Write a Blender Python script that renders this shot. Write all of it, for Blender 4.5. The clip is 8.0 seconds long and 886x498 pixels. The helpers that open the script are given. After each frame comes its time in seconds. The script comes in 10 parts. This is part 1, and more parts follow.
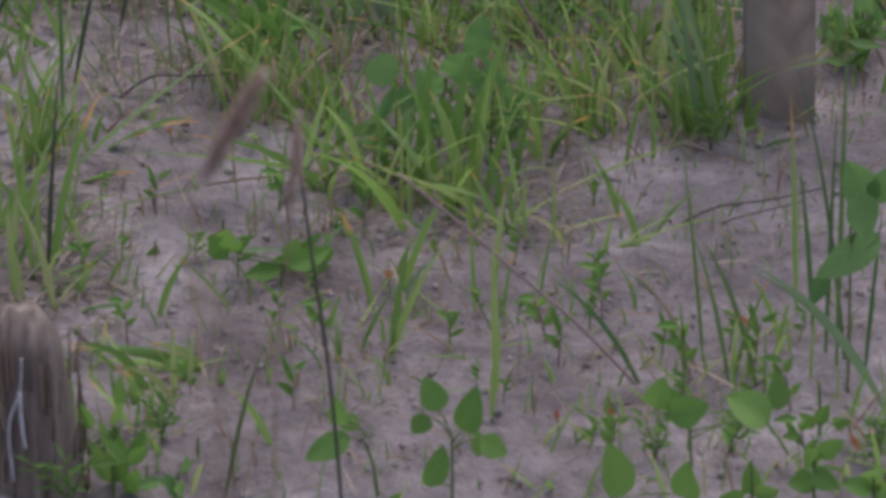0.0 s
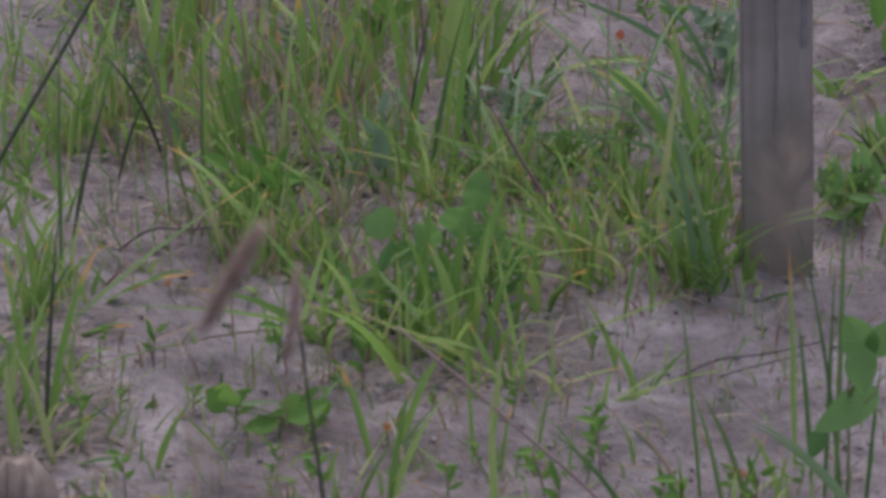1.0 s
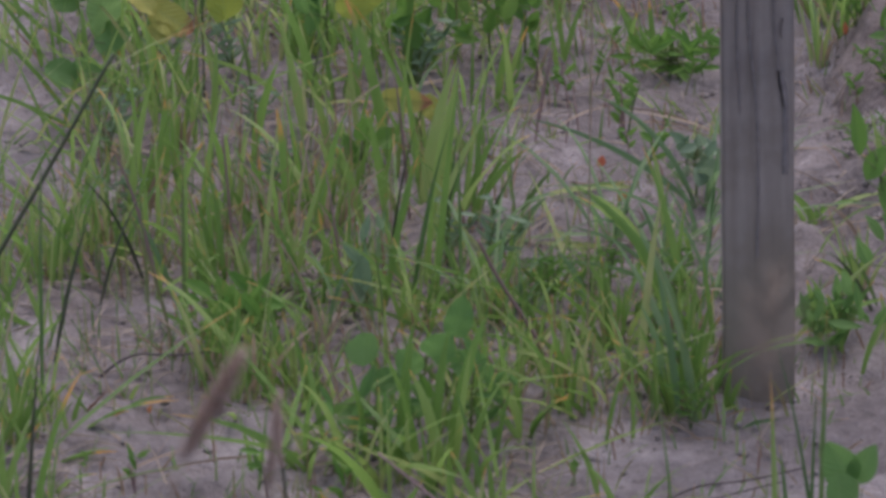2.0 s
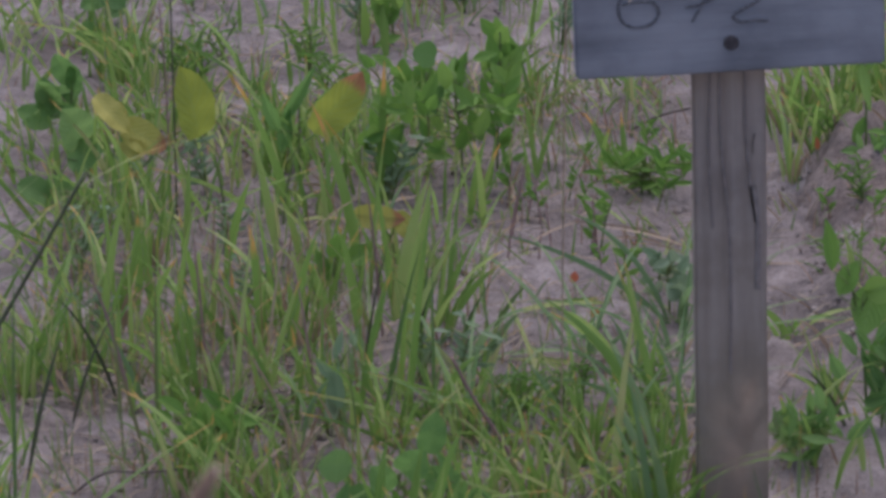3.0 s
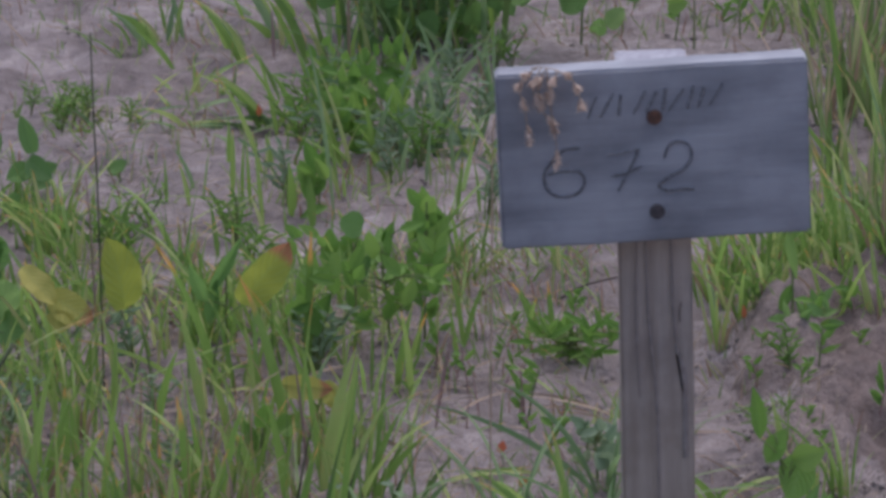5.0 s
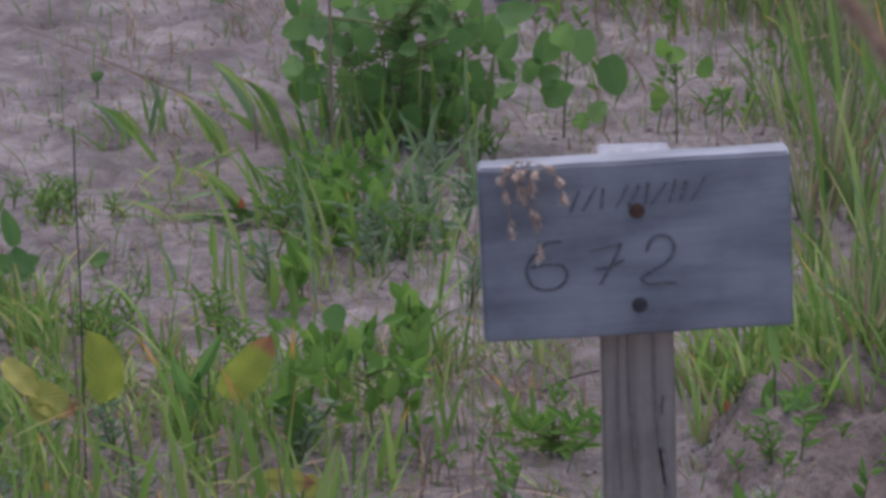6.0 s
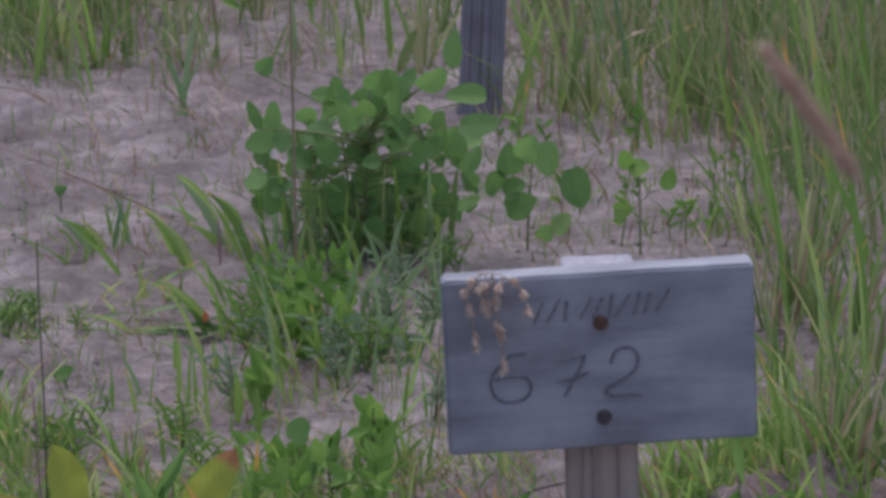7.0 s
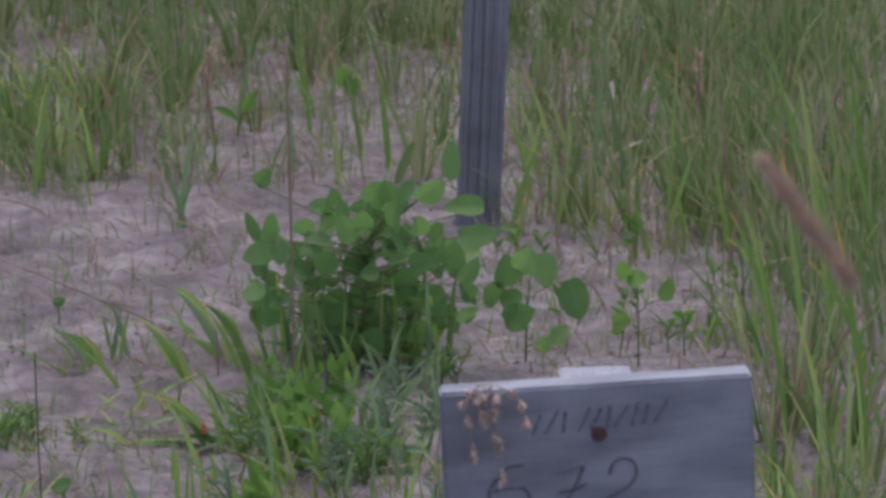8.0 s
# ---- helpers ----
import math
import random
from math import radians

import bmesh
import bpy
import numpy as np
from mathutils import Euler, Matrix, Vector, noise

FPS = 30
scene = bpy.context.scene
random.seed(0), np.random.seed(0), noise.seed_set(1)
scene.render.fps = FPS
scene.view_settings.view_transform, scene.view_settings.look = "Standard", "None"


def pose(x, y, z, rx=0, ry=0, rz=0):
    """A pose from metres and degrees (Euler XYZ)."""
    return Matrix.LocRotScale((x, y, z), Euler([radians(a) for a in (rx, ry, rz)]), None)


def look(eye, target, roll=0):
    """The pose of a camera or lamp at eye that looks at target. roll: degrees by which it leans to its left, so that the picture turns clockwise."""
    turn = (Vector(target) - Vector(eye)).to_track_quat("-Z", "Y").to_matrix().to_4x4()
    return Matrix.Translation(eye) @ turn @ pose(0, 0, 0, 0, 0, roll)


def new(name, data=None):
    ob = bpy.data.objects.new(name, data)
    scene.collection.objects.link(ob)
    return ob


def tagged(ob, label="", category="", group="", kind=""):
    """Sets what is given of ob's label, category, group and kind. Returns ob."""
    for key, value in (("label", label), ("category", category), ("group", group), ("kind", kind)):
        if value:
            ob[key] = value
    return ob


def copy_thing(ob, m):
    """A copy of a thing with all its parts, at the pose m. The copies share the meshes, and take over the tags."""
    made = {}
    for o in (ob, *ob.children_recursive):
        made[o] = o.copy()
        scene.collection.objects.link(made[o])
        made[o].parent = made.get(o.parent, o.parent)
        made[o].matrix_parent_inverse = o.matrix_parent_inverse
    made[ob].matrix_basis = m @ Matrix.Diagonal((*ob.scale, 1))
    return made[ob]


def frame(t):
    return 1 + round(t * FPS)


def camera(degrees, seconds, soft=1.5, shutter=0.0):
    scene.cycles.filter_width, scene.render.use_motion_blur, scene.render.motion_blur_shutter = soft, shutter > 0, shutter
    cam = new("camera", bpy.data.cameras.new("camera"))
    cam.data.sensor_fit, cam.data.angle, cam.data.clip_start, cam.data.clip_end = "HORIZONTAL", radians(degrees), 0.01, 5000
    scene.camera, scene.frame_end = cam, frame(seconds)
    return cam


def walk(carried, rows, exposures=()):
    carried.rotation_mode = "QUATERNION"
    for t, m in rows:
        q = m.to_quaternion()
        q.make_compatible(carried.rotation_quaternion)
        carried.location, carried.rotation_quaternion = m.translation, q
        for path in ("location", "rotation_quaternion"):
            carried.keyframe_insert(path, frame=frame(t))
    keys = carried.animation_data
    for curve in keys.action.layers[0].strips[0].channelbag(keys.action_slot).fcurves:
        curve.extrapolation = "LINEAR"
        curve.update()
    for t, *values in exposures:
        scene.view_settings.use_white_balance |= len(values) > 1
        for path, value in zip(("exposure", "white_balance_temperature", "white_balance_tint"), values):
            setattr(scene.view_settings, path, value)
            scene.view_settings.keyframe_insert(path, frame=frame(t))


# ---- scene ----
# camera: it stands on one spot at eye height behind a long lens and tilts upward
cam = camera(10.0, 8.0, soft=3.4)
cam.data.dof.use_dof = True
cam.data.dof.focus_distance = 5.0
cam.data.dof.aperture_fstop = 28.0
EYE = 1.56
ROWS = [
    (0.0, 0.839, -24.289, -0.183),
    (0.5, 0.826, -23.456, -0.037),
    (1.0, 0.814, -22.554, -0.119),
    (1.5, 0.718, -21.856, -0.117),
    (1.7, 0.673, -21.556, -0.035),
    (2.8, 0.342, -20.077, -0.048),
    (3.0, 0.259, -19.811, -0.057),
    (3.5, -0.0, -19.229, 0.0),
    (4.0, -0.25, -18.705, 0.02),
    (4.5, -0.405, -18.28, 0.045),
    (4.7, -0.525, -18.137, -0.015),
    (5.8, -0.693, -17.061, -0.073),
    (6.0, -0.821, -16.835, 0.067),
    (6.5, -1.076, -16.242, 0.036),
    (7.0, -1.246, -15.56, 0.015),
    (7.5, -1.31, -14.903, -0.021),
    (8.0, -1.269, -14.3, -0.071),
]
walk(cam, [(t, pose(0, 0, EYE, 90 + pitch, 0, yaw) @ pose(0, 0, 0, 0, 0, roll)) for t, yaw, pitch, roll in ROWS],
     exposures=[(0.0, 0.6, 6100, 17), (8.0, 0.6, 6100, 17)])

# light: a dull evening sky with a broad, weak sun behind cloud
world = bpy.data.worlds.new("evening_sky")
scene.world = world
world.use_nodes = True
wn, wl = world.node_tree.nodes, world.node_tree.links
sky = wn.new("ShaderNodeTexSky")
sky.sky_type = 'NISHITA'
sky.sun_disc = False
sky.sun_elevation, sky.sun_rotation = radians(75), radians(20)
sky.dust_density, sky.air_density = 3.0, 1.0
wn["Background"].inputs["Strength"].default_value = 0.095
wl.new(sky.outputs["Color"], wn["Background"].inputs["Color"])
sun = new("sun", bpy.data.lights.new("sun", 'SUN'))
sun.data.energy, sun.data.angle, sun.data.color = 1.15, radians(60), (1.0, 0.97, 0.94)
sun.matrix_world = look((0.3, 0.8, 5.0), (0, 0, 0))


# ---------- materials ----------
def material(name, rough=0.8):
    m = bpy.data.materials.new(name)
    m.use_nodes = True
    b = m.node_tree.nodes["Principled BSDF"]
    b.inputs["Roughness"].default_value = rough
    return m, m.node_tree.nodes, m.node_tree.links, b


def noise_node(n, l, vec, scale, detail=4.0, rough=0.55):
    t = n.new("ShaderNodeTexNoise")
    t.inputs["Scale"].default_value, t.inputs["Detail"].default_value, t.inputs["Roughness"].default_value = scale, detail, rough
    if vec is not None:
        l.new(vec, t.inputs["Vector"])
    return t.outputs["Fac"]


def ramp(n, l, fac, stops):
    r = n.new("ShaderNodeValToRGB")
    e = r.color_ramp.elements
    while len(e) < len(stops):
        e.new(0.5)
    for k, (p, c) in zip(e, stops):
        k.position, k.color = p, (*c, 1)
    l.new(fac, r.inputs["Fac"])
    return r.outputs["Color"]


def maths(n, l, op, a, b):
    m = n.new("ShaderNodeMath")
    m.operation = op
    for i, v in enumerate((a, b)):
        if isinstance(v, (int, float)):
            m.inputs[i].default_value = v
        else:
            l.new(v, m.inputs[i])
    return m.outputs[0]


def mixed(n, l, fac, a, b, blend='MIX'):
    m = n.new("ShaderNodeMix")
    m.data_type, m.blend_type = 'RGBA', blend
    for i, v in ((0, fac), (6, a), (7, b)):
        if isinstance(v, (int, float)):
            m.inputs[i].default_value = v
        elif isinstance(v, tuple):
            m.inputs[i].default_value = (*v, 1)
        else:
            l.new(v, m.inputs[i])
    return m.outputs[2]


def bump(n, l, b, height, strength, distance):
    k = n.new("ShaderNodeBump")
    k.inputs["Strength"].default_value, k.inputs["Distance"].default_value = strength, distance
    l.new(height, k.inputs["Height"])
    l.new(k.outputs["Normal"], b.inputs["Normal"])


def attribute(n, name):
    a = n.new("ShaderNodeAttribute")
    a.attribute_name = name
    return a.outputs["Fac"]


def coords(n, l, scale=(1, 1, 1)):
    c, m = n.new("ShaderNodeTexCoord"), n.new("ShaderNodeMapping")
    m.inputs["Scale"].default_value = scale
    l.new(c.outputs["Object"], m.inputs["Vector"])
    return m.outputs["Vector"]


def sand_material(name="damp_sand", tone=(1.0, 1.0, 1.0)):
    m, n, l, b = material(name, 0.95)
    v = coords(n, l)
    big = noise_node(n, l, v, 9.0, 7.0, 0.68)
    mid = noise_node(n, l, v, 34.0, 6.0, 0.65)
    grain = noise_node(n, l, v, 420.0, 3.0, 0.7)
    # wide tone contrast also stands in for shaded hollows and lighter ridges
    c = ramp(n, l, big, [(0.3, (0.24, 0.198, 0.19)), (0.5, (0.41, 0.348, 0.341)), (0.68, (0.66, 0.572, 0.563))])
    c = mixed(n, l, 0.6, c, ramp(n, l, mid, [(0.3, (0.36, 0.34, 0.32)), (0.5, (0.78, 0.76, 0.74)), (0.7, (1, 1, 1))]), 'MULTIPLY')
    c = mixed(n, l, 0.6, c, ramp(n, l, grain, [(0.32, (0.4, 0.38, 0.36)), (0.5, (0.85, 0.84, 0.83)), (0.66, (1, 1, 1))]), 'MULTIPLY')
    # uneven darker patches, spread at random
    patchy = noise_node(n, l, v, 2.6, 3.0, 0.5)
    c = mixed(n, l, 0.55, c, ramp(n, l, patchy, [(0.36, (0.66, 0.62, 0.6)), (0.56, (1, 1, 1))]), 'MULTIPLY')
    # scattered dark crumbs of soil
    w = n.new("ShaderNodeTexVoronoi")
    w.inputs["Scale"].default_value = 70.0
    l.new(v, w.inputs["Vector"])
    crumb = maths(n, l, 'LESS_THAN', w.outputs["Distance"], 0.17)
    crumb = maths(n, l, 'MULTIPLY', crumb, maths(n, l, 'GREATER_THAN', mid, 0.55))
    c = mixed(n, l, maths(n, l, 'MULTIPLY', crumb, 0.55), c, (0.11, 0.085, 0.07))
    if tone != (1.0, 1.0, 1.0):
        c = mixed(n, l, 1.0, c, tone, 'MULTIPLY')
    l.new(c, b.inputs["Base Color"])
    h = maths(n, l, 'ADD', maths(n, l, 'MULTIPLY', mid, 1.0), maths(n, l, 'MULTIPLY', grain, 0.25))
    bump(n, l, b, h, 1.0, 0.02)
    return m


def plant_material(name, stops, tip=None, tip_from=0.75, tip_share=0.5, rough=0.55, veins=False, through_light=0.35):
    """Leaf or blade: colour varies from piece to piece; some have dry tips."""
    m, n, l, b = material(name, rough)
    g, o = n.new("ShaderNodeNewGeometry"), n.new("ShaderNodeObjectInfo")
    r = maths(n, l, 'FRACT', maths(n, l, 'ADD', g.outputs["Random Per Island"], o.outputs["Random"]), 0)
    v = coords(n, l)
    blot = noise_node(n, l, v, 45.0, 4.0)
    f = maths(n, l, 'ADD', maths(n, l, 'MULTIPLY', r, 0.75), maths(n, l, 'MULTIPLY', blot, 0.3))
    c = ramp(n, l, f, stops)
    along = attribute(n, "along")
    if tip:
        edge = n.new("ShaderNodeMapRange")
        edge.inputs["From Min"].default_value, edge.inputs["From Max"].default_value = tip_from, tip_from + 0.12
        l.new(maths(n, l, 'ADD', along, maths(n, l, 'MULTIPLY', maths(n, l, 'SUBTRACT', blot, 0.5), 0.25)), edge.inputs["Value"])
        r2 = maths(n, l, 'FRACT', maths(n, l, 'MULTIPLY', r, 7.31), 0)
        some = maths(n, l, 'LESS_THAN', r2, tip_share)
        c = mixed(n, l, maths(n, l, 'MULTIPLY', edge.outputs[0], some), c, tip)
    if veins:
        across = attribute(n, "across")
        side = maths(n, l, 'ABSOLUTE', across, 0)
        wave = maths(n, l, 'SINE', maths(n, l, 'MULTIPLY', maths(n, l, 'SUBTRACT', along, maths(n, l, 'MULTIPLY', side, 0.35)), 48.0), 0)
        line = maths(n, l, 'GREATER_THAN', wave, 0.86)
        rib = maths(n, l, 'MAXIMUM', maths(n, l, 'LESS_THAN', side, 0.045), line)
        c = mixed(n, l, maths(n, l, 'MULTIPLY', rib, 0.22), c, (0.3, 0.42, 0.16))
        bump(n, l, b, maths(n, l, 'ADD', wave, maths(n, l, 'MULTIPLY', blot, 3.0)), 0.35, 0.0012)
    else:
        across = attribute(n, "across")
        wave = maths(n, l, 'SINE', maths(n, l, 'MULTIPLY', across, 16.0), 0)
        bump(n, l, b, wave, 0.2, 0.0006)
    l.new(c, b.inputs["Base Color"])
    t, s = n.new("ShaderNodeBsdfTranslucent"), n.new("ShaderNodeMixShader")
    l.new(c, t.inputs["Color"])
    s.inputs[0].default_value = through_light
    l.new(b.outputs[0], s.inputs[1])
    l.new(t.outputs[0], s.inputs[2])
    l.new(s.outputs[0], n["Material Output"].inputs["Surface"])
    return m


def wood_material(name, stretch, dark, mid, light, band=0.3, scale=1.0, splash=0.0):
    """Weathered softwood, grey, with the grain along the axis of least stretch."""
    m, n, l, b = material(name, 0.85)
    v = coords(n, l, tuple(s * scale for s in stretch))
    warp = noise_node(n, l, v, 1.2, 3.0)
    fine = noise_node(n, l, v, 6.0, 6.0, 0.7)
    w = n.new("ShaderNodeTexWave")
    w.inputs["Scale"].default_value, w.inputs["Distortion"].default_value, w.inputs["Detail"].default_value = 0.55, 7.0, 3.0
    l.new(v, w.inputs["Vector"])
    f = maths(n, l, 'ADD', maths(n, l, 'MULTIPLY', w.outputs["Fac"], band), maths(n, l, 'MULTIPLY', maths(n, l, 'ADD', fine, warp), 0.5 - 0.5 * band))
    c = ramp(n, l, f, [(0.25, dark), (0.5, mid), (0.78, light)])
    o = coords(n, l)
    stain = noise_node(n, l, o, 14.0, 5.0, 0.6)
    c = mixed(n, l, 0.55, c, ramp(n, l, stain, [(0.32, (0.5, 0.49, 0.5)), (0.55, (1, 1, 1))]), 'MULTIPLY')
    if splash:
        # sand splashed up the foot of the post by rain
        p = n.new("ShaderNodeSeparateXYZ")
        l.new(o, p.inputs[0])
        up = maths(n, l, 'ADD', p.outputs["Z"], maths(n, l, 'MULTIPLY', maths(n, l, 'SUBTRACT', stain, 0.5), 0.35))
        low = n.new("ShaderNodeMapRange")
        low.inputs["From Min"].default_value, low.inputs["From Max"].default_value = 0.06, -0.1
        l.new(up, low.inputs["Value"])
        c = mixed(n, l, maths(n, l, 'MULTIPLY', low.outputs[0], 0.9), c, (0.31, 0.245, 0.185))
    l.new(c, b.inputs["Base Color"])
    bump(n, l, b, f, 0.6, 0.002)
    return m


def plain_material(name, a, b_, scale=60.0, rough=0.8, metal=0.0):
    m, n, l, b = material(name, rough)
    l.new(ramp(n, l, noise_node(n, l, coords(n, l), scale, 5.0), [(0.35, a), (0.65, b_)]), b.inputs["Base Color"])
    b.inputs["Metallic"].default_value = metal
    return m


SAND = sand_material()
# bank sand: the tone puts its brown and its shade into the colour
SHADED_BANK = sand_material("shaded_bank_sand", (0.8, 0.75, 0.71))
GRASS = plant_material("grass_blade", [(0.0, (0.13, 0.22, 0.055)), (0.3, (0.21, 0.35, 0.078)), (0.6, (0.31, 0.46, 0.11)), (0.82, (0.42, 0.5, 0.17)), (1.0, (0.58, 0.49, 0.26))], (0.72, 0.4, 0.12), 0.82, 0.45, rough=0.42, through_light=0.5)
TALL_GRASS = plant_material("tall_grass_blade", [(0.0, (0.13, 0.185, 0.065)), (0.35, (0.19, 0.29, 0.085)), (0.58, (0.26, 0.36, 0.12)), (0.76, (0.36, 0.4, 0.18)), (1.0, (0.58, 0.46, 0.3))], (0.58, 0.4, 0.22), 0.8, 0.4, through_light=0.5)
BLUE_GRASS = plant_material("bluish_grass_blade", [(0.0, (0.14, 0.24, 0.105)), (0.5, (0.23, 0.35, 0.15)), (1.0, (0.35, 0.46, 0.23))], (0.5, 0.36, 0.2), 0.88, 0.25, through_light=0.5)
BRIGHT = plant_material("bright_blade", [(0.0, (0.21, 0.36, 0.075)), (0.5, (0.3, 0.46, 0.1)), (1.0, (0.42, 0.53, 0.16))], (0.8, 0.5, 0.16), 0.86, 0.4, through_light=0.5)
TIPPED = plant_material("orange_tipped_blade", [(0.0, (0.16, 0.29, 0.06)), (0.6, (0.25, 0.4, 0.09)), (1.0, (0.33, 0.44, 0.12))], (0.76, 0.42, 0.12), 0.68, 0.8, through_light=0.5)
SPRIG = plant_material("fine_sprig", [(0.0, (0.12, 0.22, 0.06)), (0.4, (0.24, 0.37, 0.1)), (0.62, (0.36, 0.42, 0.15)), (0.72, (0.3, 0.16, 0.11)), (0.85, (0.4, 0.28, 0.18)), (1.0, (0.55, 0.44, 0.32))], (0.6, 0.3, 0.12), 0.8, 0.3, through_light=0.4)
STALK = plant_material("grass_stalk", [(0.0, (0.08, 0.16, 0.05)), (0.6, (0.13, 0.23, 0.065)), (1.0, (0.2, 0.29, 0.09))], (0.7, 0.42, 0.13), 0.9, 0.4, through_light=0.3)
RUSSET = plant_material("russet_husk", [(0.0, (0.42, 0.25, 0.17)), (0.5, (0.56, 0.35, 0.24)), (1.0, (0.66, 0.45, 0.32))], through_light=0.3)
DRY = plant_material("dry_straw", [(0.0, (0.26, 0.17, 0.11)), (0.5, (0.44, 0.32, 0.22)), (1.0, (0.6, 0.47, 0.35))], through_light=0.3)
BEAN = plant_material("bean_leaf", [(0.0, (0.11, 0.225, 0.068)), (0.45, (0.18, 0.335, 0.09)), (0.8, (0.22, 0.385, 0.11)), (1.0, (0.33, 0.48, 0.16))], rough=0.5, veins=True, through_light=0.48)
FRESH = plant_material("fresh_leaf", [(0.0, (0.12, 0.25, 0.045)), (0.5, (0.19, 0.36, 0.065)), (1.0, (0.29, 0.45, 0.1))], rough=0.5, veins=True, through_light=0.42)
YELLOW = plant_material("yellowing_leaf", [(0.0, (0.34, 0.4, 0.06)), (0.55, (0.45, 0.48, 0.085)), (1.0, (0.55, 0.46, 0.13))], (0.42, 0.19, 0.1), 0.72, 0.6, veins=True, through_light=0.42)
RED = plant_material("red_leaf", [(0.0, (0.5, 0.13, 0.08)), (0.5, (0.6, 0.2, 0.1)), (1.0, (0.6, 0.33, 0.12))], rough=0.6)
GREY_LEAF = plant_material("greyish_leaf", [(0.0, (0.17, 0.26, 0.14)), (0.5, (0.26, 0.36, 0.2)), (1.0, (0.36, 0.44, 0.29))])
STEM = plant_material("green_stem", [(0.0, (0.12, 0.18, 0.05)), (0.6, (0.19, 0.25, 0.08)), (1.0, (0.28, 0.24, 0.12))], through_light=0.15)
DARK_STEM = plant_material("dark_stem", [(0.0, (0.055, 0.065, 0.04)), (1.0, (0.11, 0.125, 0.06))], through_light=0.05)
PURPLE_STEM = plant_material("purplish_stem", [(0.0, (0.26, 0.15, 0.14)), (1.0, (0.4, 0.27, 0.25))], through_light=0.1)
SEED = plant_material("seed_head", [(0.0, (0.4, 0.28, 0.23)), (0.5, (0.54, 0.4, 0.33)), (1.0, (0.66, 0.53, 0.45))], through_light=0.35)
HUSK = plant_material("pale_husk_straw", [(0.0, (0.5, 0.36, 0.27)), (0.5, (0.64, 0.49, 0.39)), (1.0, (0.75, 0.6, 0.5))], through_light=0.3)
TWIG = plain_material("twig_bark", (0.06, 0.045, 0.04), (0.14, 0.11, 0.1), 90.0)
POST_WOOD = wood_material("post_wood", (34, 34, 2.0), (0.27, 0.21, 0.175), (0.41, 0.335, 0.285), (0.53, 0.445, 0.39), 0.1, splash=0.2)
BOARD_WOOD = wood_material("board_wood", (4.0, 45, 45), (0.225, 0.231, 0.258), (0.32, 0.327, 0.36), (0.4, 0.405, 0.44), 0.28)
# end grain made paler: sky light on the post's top is in the colour
SKYLIT_END_GRAIN = plain_material("skylit_end_grain", (0.29, 0.28, 0.315), (0.41, 0.4, 0.44), 180.0, 0.9)
STAKE_WOOD = wood_material("stake_wood", (75, 75, 2.0), (0.21, 0.2, 0.215), (0.3, 0.285, 0.305), (0.4, 0.38, 0.4), 0.22)
STUMP_WOOD = wood_material("stump_wood", (45, 45, 4.0), (0.13, 0.092, 0.07), (0.25, 0.19, 0.15), (0.4, 0.32, 0.265), 0.15)
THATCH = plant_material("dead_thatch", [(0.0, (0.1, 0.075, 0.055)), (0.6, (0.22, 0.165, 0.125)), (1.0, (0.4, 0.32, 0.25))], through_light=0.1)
CRUMB = plain_material("soil_crumb", (0.16, 0.135, 0.12), (0.36, 0.31, 0.29), 30.0, 0.95)
CRACK = plain_material("drying_crack", (0.13, 0.105, 0.095), (0.22, 0.185, 0.165), 150.0)
BAND = plain_material("dark_grain_band", (0.24, 0.2, 0.185), (0.34, 0.285, 0.26), 120.0)
INK = plain_material("faded_marker", (0.085, 0.087, 0.098), (0.22, 0.222, 0.245), 320.0)
PALE_INK = plain_material("washed_out_marker", (0.11, 0.11, 0.12), (0.25, 0.25, 0.27), 300.0)
RUST = plain_material("rusty_iron", (0.07, 0.042, 0.036), (0.18, 0.09, 0.06), 400.0, 0.75, 0.3)
DARK_IRON = plain_material("dark_iron", (0.05, 0.045, 0.05), (0.11, 0.095, 0.1), 400.0, 0.7, 0.3)
PALE = plain_material("pale_husk", (0.4, 0.37, 0.36), (0.6, 0.56, 0.55), 300.0)


# ---------- building helpers ----------
def height(x, y):
    """The ground's height: small humps, and a low bank behind the sign post."""
    h = 0.007 * noise.noise((x * 2.3, y * 1.7, 0.3)) + 0.004 * noise.noise((x * 8, y * 6, 4.1))
    bank = math.exp(-((x - 0.43) / 0.12) ** 4 - ((y - 4.38) / 0.31) ** 6)
    h += bank * (0.045 + 0.04 * noise.fractal((x * 13, y * 8, 2.2), 0.9, 2.0, 4))
    return h


def mesh_of(name, verts, faces, mat, along=None, across=None, smooth=True):
    me = bpy.data.meshes.new(name)
    me.from_pydata(verts, [], faces)
    for key, values in (("along", along), ("across", across)):
        if values is not None:
            a = me.attributes.new(key, 'FLOAT', 'POINT')
            a.data.foreach_set("value", np.array(values, dtype=np.float32))
    if smooth:
        me.polygons.foreach_set("use_smooth", [True] * len(me.polygons))
    me.materials.append(mat)
    return me


def attach(ob, parent, label=""):
    ob.parent = parent
    return tagged(ob, label) if label else ob


def part(name, bm, mat, parent, label=""):
    me = bpy.data.meshes.new(name)
    bm.to_mesh(me)
    bm.free()
    me.materials.append(mat)
    return attach(new(name, me), parent, label)


def thing(name, x, y, label, category, group="", z=None):
    e = new(name)
    e.empty_display_size = 0.02
    e.location = (x, y, height(x, y) if z is None else z)
    return tagged(e, label, category, group)


def bezier(p, q, r, k):
    return p * (1 - k) ** 2 + q * 2 * k * (1 - k) + r * k * k


